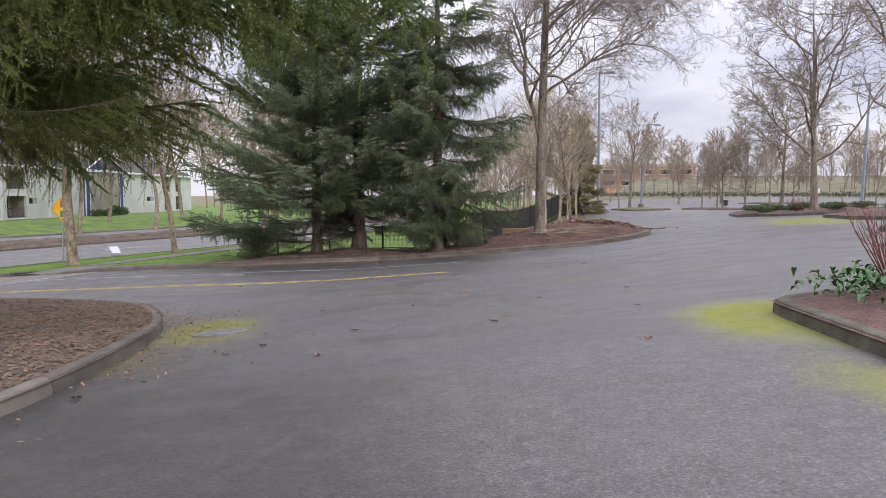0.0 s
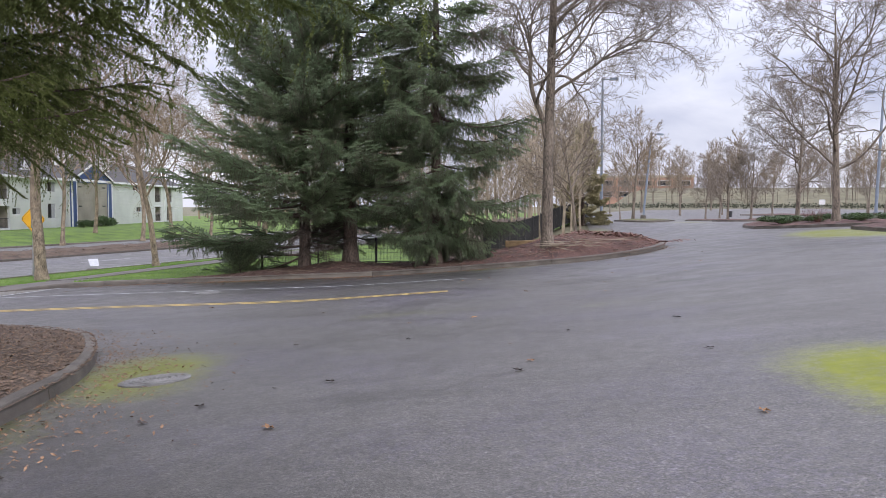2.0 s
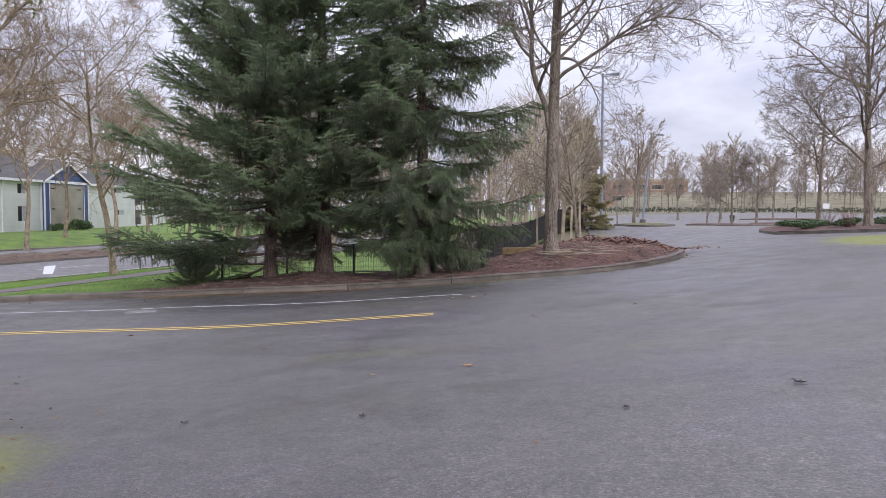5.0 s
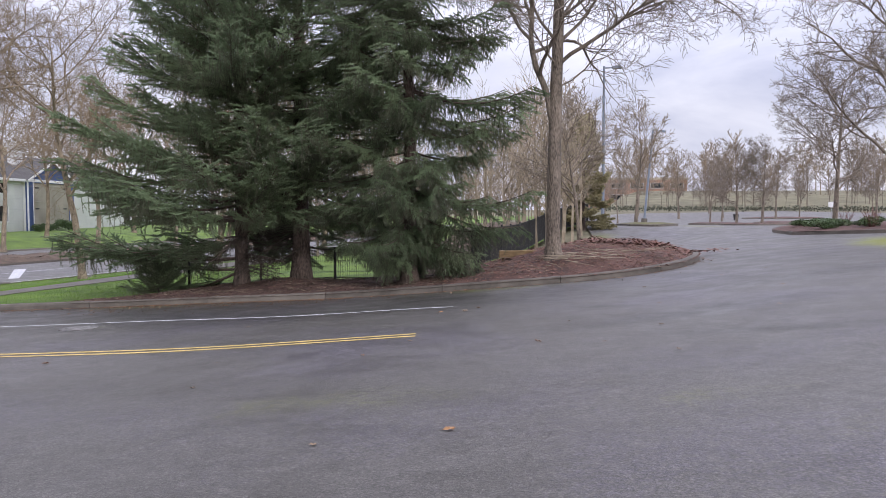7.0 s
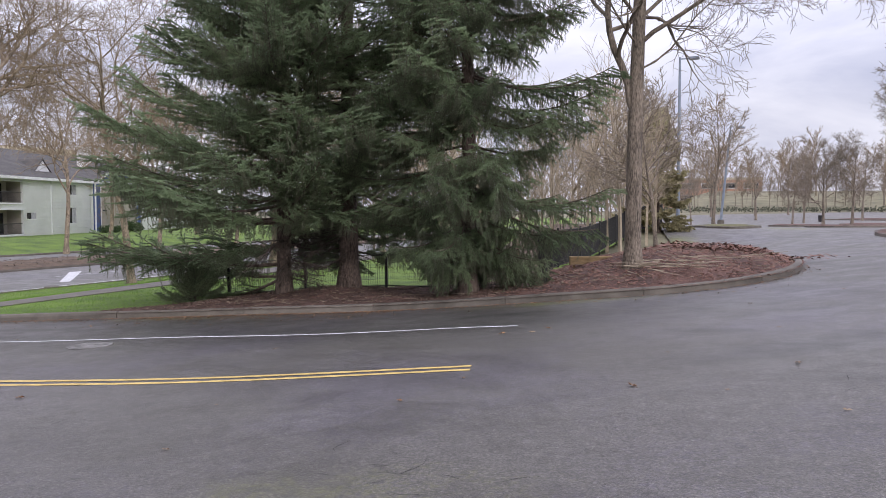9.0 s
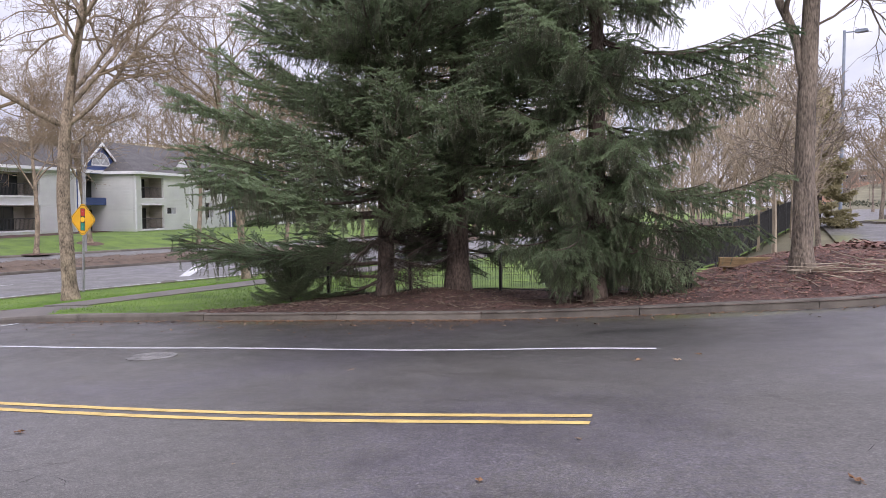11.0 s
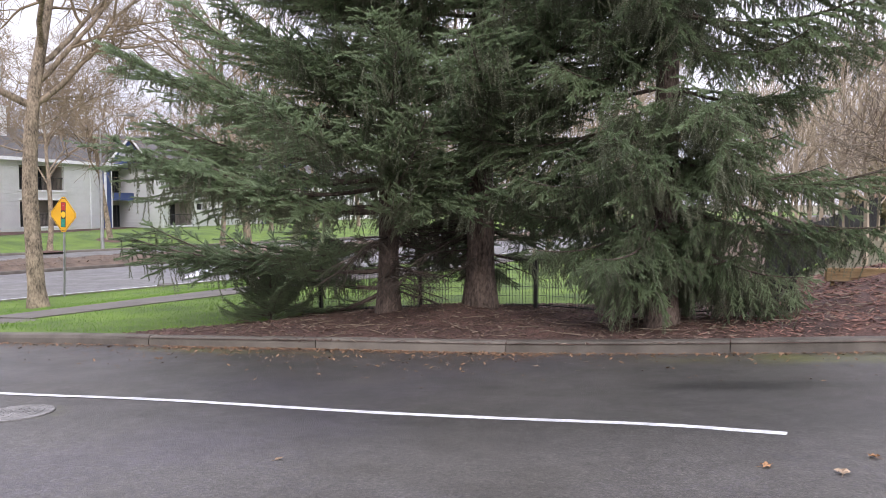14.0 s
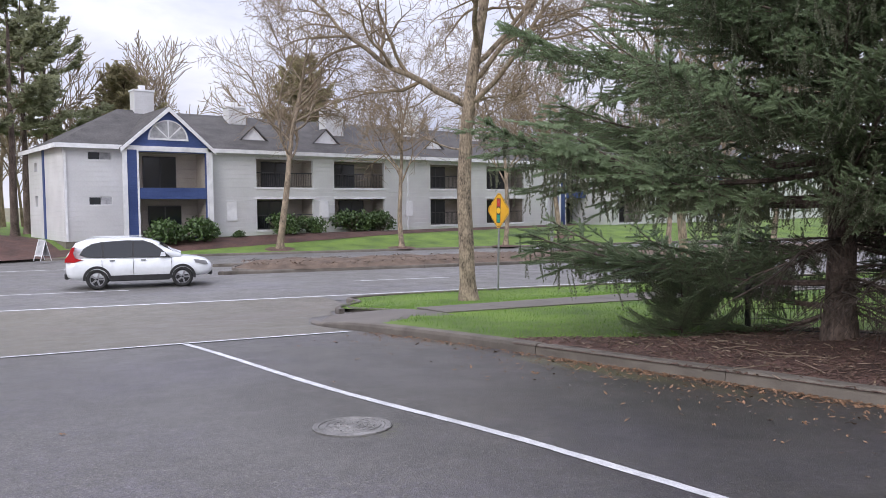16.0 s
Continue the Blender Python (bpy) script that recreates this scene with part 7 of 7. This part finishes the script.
# median litter
MEDIAN_LEAF = material("median_leaf_litter", (0.045, 0.030, 0.022), (0.24, 0.165, 0.115), 9, 0.9, 0, 40, spread=0.9)
med = []
for _ in range(9000):
    u, w = rng.uniform(22, 90), rng.uniform(41.8, 46.0)
    x, y = on_street(u, w)
    med.append((x, y, float(height(x, y)) + 0.34 + 0.05 * math.sin(2.1 * x + 1.7 * y) * math.sin(1.3 * y - 0.7 * x)))
scatter("median_litter", "thick brown leaf litter and dead stems on the median", med, lambda v, f, x, y, z: flat_leaf(v, f, x, y, z, rng.choice((0.05, 0.07, 0.11))), MEDIAN_LEAF, "leaves")

# grass blades on the nearest lawns
BLADE = material("grass_blades", (0.065, 0.145, 0.014), (0.21, 0.37, 0.045), 3, 0.7, 0, 20, spread=0.8)


def blade(v, f, x, y, z):
    a = rng.random() * 6.28
    h = rng.uniform(0.03, 0.075)
    s = len(v)
    c, d = math.cos(a) * 0.006, math.sin(a) * 0.006
    v.extend(((x - c, y - d, z), (x + c, y + d, z), (x + rng.uniform(-0.03, 0.03), y + rng.uniform(-0.03, 0.03), z + h)))
    f.append((s, s + 1, s + 2))


lawn_ring = np.array(lawn_edge)
gp = np.array([(rng.uniform(-20.5, -7.0), rng.uniform(28.9, 47)) for _ in range(60000)])
gp = gp[inside(gp[:, 0], gp[:, 1], lawn_ring)]
gw = street_w(gp[:, 0], gp[:, 1])
gp = gp[((gw < WALK_W[0] - 0.02) | (gw > WALK_W[1] + 0.02)) & ~inside(gp[:, 0], gp[:, 1], BED)]
gz2 = height(gp[:, 0], gp[:, 1]) + 0.115
scatter("grass", "short bright grass blades of the verge", [(float(a), float(b), float(c)) for (a, b), c in zip(gp, gz2)], blade, BLADE, "grass")

# shrubs in the east bed: red stems and a low leathery plant
RED_STEM = material("red_dogwood_stems", (0.09, 0.028, 0.026), (0.20, 0.075, 0.06), 6, 0.6, 0, 30)


def stem_shrub(label, at, tall, stems, seed, mat):
    r2 = random.Random(seed)
    base = tagged(new("stem_shrub"), label, "shrub")
    v, f = [], []
    for k in range(stems):
        a, t = r2.random() * 6.28, r2.uniform(0.15, 0.75)
        p = np.array((0.08 * math.cos(a), 0.08 * math.sin(a), 0))
        d = unit(np.array((math.cos(a) * t, math.sin(a) * t, 1)))
        pts = [p]
        n = 6
        ln = tall * r2.uniform(0.6, 1.1)
        for q in range(n):
            d = unit(d + np.array((r2.gauss(0, 0.06), r2.gauss(0, 0.06), 0.03)))
            pts.append(pts[-1] + d * ln / n)
            if q > 1 and r2.random() < 0.7:
                e = unit(d + np.array([r2.gauss(0, 0.45) for _ in range(3)]))
                tube(v, f, [pts[-1], pts[-1] + e * ln * 0.12, pts[-1] + unit(e + (0, 0, 0.4)) * ln * 0.26], [0.004, 0.003, 0.0015], 3)
        tube(v, f, pts, [0.008 * (1 - 0.8 * q / n) + 0.0012 for q in range(n + 1)], 4)
    tagged(mesh_object("stem_mass", v, f, mat, base), kind="stuff")
    base.matrix_basis = pose(*at)
    return base


stem_shrub("bare shrub of thin dark red stems in the mulch", (4.75, 8.0, float(height(4.75, 8.0)) + 0.13), 0.95, 46, 3, RED_STEM)
stem_shrub("bare shrub of thin red stems in the mulch", (5.6, 8.1, float(height(5.6, 8.1)) + 0.13), 0.9, 36, 4, RED_STEM)
for k, (x, y, s) in enumerate([(16.9, 39.3, 1.0), (19.4, 44, 1.1), (20.2, 47.8, 1.0), (22, 30, 1)]):
    stem_shrub("bare red-stemmed shrub in a car park island", (x, y, float(height(x, y)) + 0.2), s * 0.6, 24, 10 + k, RED_STEM)
LEATHER = material("leathery_leaves", (0.02, 0.07, 0.02), (0.09, 0.20, 0.05), 5, 0.4, 0.2, 40, spread=0.8)


def low_plant(label, at, seed, count=34, size=0.17):
    """A low plant with broad upright leaves, each bent along its middle."""
    r2 = random.Random(seed)
    base = tagged(new("low_plant"), label, "plant")
    for k in range(count):
        a, t = r2.random() * 6.28, r2.uniform(0.2, 1.2)
        ln, w = size * r2.uniform(0.7, 1.2), size * 0.27
        v, f = [], []
        for q, (d, ww, z) in enumerate(((0, 0.1, 0), (0.35, 0.9, 0.25), (0.7, 0.8, 0.32), (1.0, 0.05, 0.22))):
            for s, dz in ((-1, 0.02), (0, 0), (1, 0.02)):
                v.append((d * ln, s * w * ww, z * ln / max(t, 0.55) * 0.8 + dz * ww))
        for q in range(3):
            for s in range(2):
                f.append((q * 3 + s, q * 3 + s + 1, q * 3 + s + 4, q * 3 + s + 3))
        leaf = mesh_object("leaf", v, f, LEATHER, base, smooth=True)
        leaf.matrix_basis = pose(r2.uniform(-0.34, 0.34), r2.uniform(-0.34, 0.34), r2.uniform(0.03, 0.22), 0, r2.uniform(-35, 15), math.degrees(a))
    base.matrix_basis = pose(*at)
    return base


for k, (x, y) in enumerate([(4.05, 7.85), (4.35, 7.7), (4.15, 7.3), (4.6, 8.0), (4.55, 7.2)]):
    low_plant("low clump of broad glossy green leaves in the mulch", (x, y, float(height(x, y)) + 0.13), 5 + k, 46, (0.10, 0.13, 0.09)[k % 3])
for k, (x, y) in enumerate([(15.8, 41), (16.8, 41.6), (17.0, 39.6), (18.2, 37.8), (18.9, 40), (16.4, 43), (19.6, 41), (17.4, 43.6), (17.9, 45.4), (16.9, 45.2), (18.8, 42.6), (19.8, 38.6), (16.2, 27.2), (17.6, 26.4), (16.6, 29.6), (19.2, 26.0)]):
    b2 = copy_thing(rhodo, standing(x, y, 0.2, 50 * k, 0.22))
    b2.scale = (0.42, 0.42, 0.21)
    b2["label"] = "low green ground-cover shrub in a car park island"
young = conifer("young_spruce", "small bushy young spruce at the foot of the tall ones", (-7.9, 30.9, bed_top(-7.9, 30.9)), 0.8, 0.02, 0.72, 0.03, 66, BOUGHS_UP, BOUGHS_UP, whorl=0.12, per=8, rise=0.9, sag=-0.15, even=True)

# white bike-lane mark and covers in the verge
def mark(name, label, pts, lift, mat=None):
    v = [(x, y, float(height(x, y)) + lift) for x, y in pts]
    return tagged(mesh_object(name, v, [tuple(range(len(v)))], mat or WHITE_LINE), label, "road marking", kind="structure")


mark("lane_mark", "broad slanted white mark on the road", [(-23.15, 50.3), (-20.25, 44.7), (-19.9, 45.0), (-22.8, 50.9)], 0.021)
for x, y in ((-16.5, 44.6), (-18.6, 41.5)):
    c = tagged(new("valve_box"), "pale concrete valve cover set in the verge", "cover")
    box("lid", (-0.22, -0.3, -0.02), (0.22, 0.3, 0.03), WALK, c, "", 0.01)
    c.matrix_basis = pose(x, y, float(height(x, y)) + 0.13, 0, 0, 20)

TIMBER = material("weathered_timber", (0.16, 0.105, 0.05), (0.36, 0.25, 0.13), 3, 0.85, 0.5, 40, streak=(1, 6, 6))
# board stand and planting strip by the apartments
DARK_MULCH = material("dark_red_mulch", (0.035, 0.018, 0.014), (0.12, 0.062, 0.048), 1.0, 0.95, 0.8, 12, spread=1.0, bump_dist=0.05)
draped("apartment_bed", [(-50.0, 31), (-47.4, 31), (-46.6, 38), (-46.0, 48), (-45.6, 58), (-46.8, 66), (-48.2, 73), (-50.0, 80)], 0.5, lambda x, y, d: 0.15 + 0.08 * ease(0, 0.8, d), DARK_MULCH, "strip of dark red mulch along the apartments", "planting bed")
draped("mulch_slope", [(-64, 31), (-50.6, 31), (-47.6, 31), (-46.4, 26), (-47, 18), (-52, 8), (-66, 8)], 0.6, lambda x, y, d: 0.15 + 0.75 * ease(0, 5, d), DARK_MULCH, "bare red-brown mulch slope under the pines", "planting bed")


def board_stand(x, y, turn):
    base = tagged(new("sandwich_board"), "white folding sandwich board on the verge", "sign board")
    for s in (-1, 1):
        leaf = new("leaf_frame")
        leaf.parent = base
        leaf.matrix_basis = pose(0, s * 0.30, 0, s * 16, 0, 0)
        shape(lambda bm: [add_box(bm, (-0.33, -0.012, 0), (-0.29, 0.012, 1.15)), add_box(bm, (0.29, -0.012, 0), (0.33, 0.012, 1.15)), add_box(bm, (-0.29, -0.012, 1.1), (0.29, 0.012, 1.15)), add_box(bm, (-0.29, -0.012, 0.25), (0.29, 0.012, 0.29))], "frame", TRIM, leaf)
        box("panel", (-0.29, -0.006, 0.29), (0.29, 0.006, 1.1), WINDOW_BACK, leaf)
    base.matrix_basis = pose(x, y, float(height(x, y)) + 0.14, 0, 0, turn)
    return base


board_stand(-45.6, 29.2, 20).scale = (1.0, 1.0, 1.0)

# bins, posts and boards in the far lot
def litter_bin(x, y):
    base = tagged(new("litter_bin"), "dark green litter bin on a post", "bin")
    turned("post", [(0.04, -0.1), (0.04, 1.0)], GALV, base, n=8)
    turned("bucket", [(0.22, 0.35), (0.28, 0.95), (0.29, 1.0), (0.24, 1.0), (0.2, 0.45)], DARK_METAL, base, n=16)
    base.matrix_basis = pose(x, y, float(height(x, y)) + 0.1)
    return base


litter_bin(30.4, 90.6)
def lot_board(x, y):
    base = tagged(new("parking_sign"), "small white sign on a thin post", "sign")
    turned("post", [(0.03, -0.1), (0.03, 2.4)], GALV, base, n=8)
    box("plate", (-0.35, -0.03, 1.9), (0.35, -0.01, 2.5), TRIM, base)
    base.matrix_basis = pose(x, y, float(height(x, y)), 0, 0, -25)
    return base


lot_board(44.5, 99)

for x, y in ((-44.6, 42.4), (-41.2, 49.3), (-38.2, 55.6), (-39.8, 62.6)):
    draped("tree_ring", [(x + 0.95 * math.cos(a), y + 0.95 * math.sin(a)) for a in np.linspace(0, 6.283, 19)[:-1]], 0.3, lambda x, y, d: 0.135 + 0.07 * ease(0, 0.7, d), MULCH, "round patch of bare mulch under a street tree", "planting bed")

# low timber edging at the back of the mound
timber = tagged(new("timber_edging"), "weathered tan timber board edging the mulch mound", "edging")
box("board", (-0.6, -0.05, -0.1), (0.6, 0.05, 0.14), TIMBER, timber, "", 0.012)
for q in (-0.45, 0.45):
    box("stake", (q - 0.03, 0.052, -0.25), (q + 0.03, 0.11, 0.1), TIMBER, timber, "", 0.006)
timber.matrix_basis = pose(2.55, 33.0, bed_top(2.55, 33.0) + 0.02, 0, 0, 12)

# fine cracks in the worn asphalt
CRACK = material("crack_shadow", (0.012, 0.011, 0.011), (0.035, 0.032, 0.030), 8, 0.95, 0, 40)
rng = random.Random(31)
v, f = [], []
for cx, cy in [(-0.67, 16.76), (-0.24, 16.52), (-4.24, 19.04), (2.25, 19.56), (3.4, 19.35), (3.75, 18.79)]:
    for q in range(5):
        a = rng.choice((0.0, 0.2, 1.3, -0.3)) + rng.gauss(0, 0.25)
        p = np.array((cx + rng.gauss(0, 0.35), cy + rng.gauss(0, 0.25)))
        path = [p]
        for _ in range(rng.randrange(3, 8)):
            a += rng.gauss(0, 0.45) * 0.6
            path.append(path[-1] + np.array((math.cos(a), math.sin(a))) * rng.uniform(0.03, 0.09))
        for k in range(len(path) - 1):
            (x0, y0), (x1, y1) = path[k], path[k + 1]
            w = 0.0018 * math.sin(math.pi * (k + 0.5) / (len(path) - 1)) + 0.0008
            d = unit(np.array((-(y1 - y0), x1 - x0))) * w
            z0, z1 = float(height(x0, y0)) + 0.004, float(height(x1, y1)) + 0.004
            o = len(v)
            v.extend(((x0 - d[0], y0 - d[1], z0), (x1 - d[0], y1 - d[1], z1), (x1 + d[0], y1 + d[1], z1), (x0 + d[0], y0 + d[1], z0)))
            f.append((o, o + 1, o + 2, o + 3))
tagged(mesh_object("asphalt_crack", v, f, CRACK), "fine dark cracks in the worn asphalt", "crack", kind="stuff")
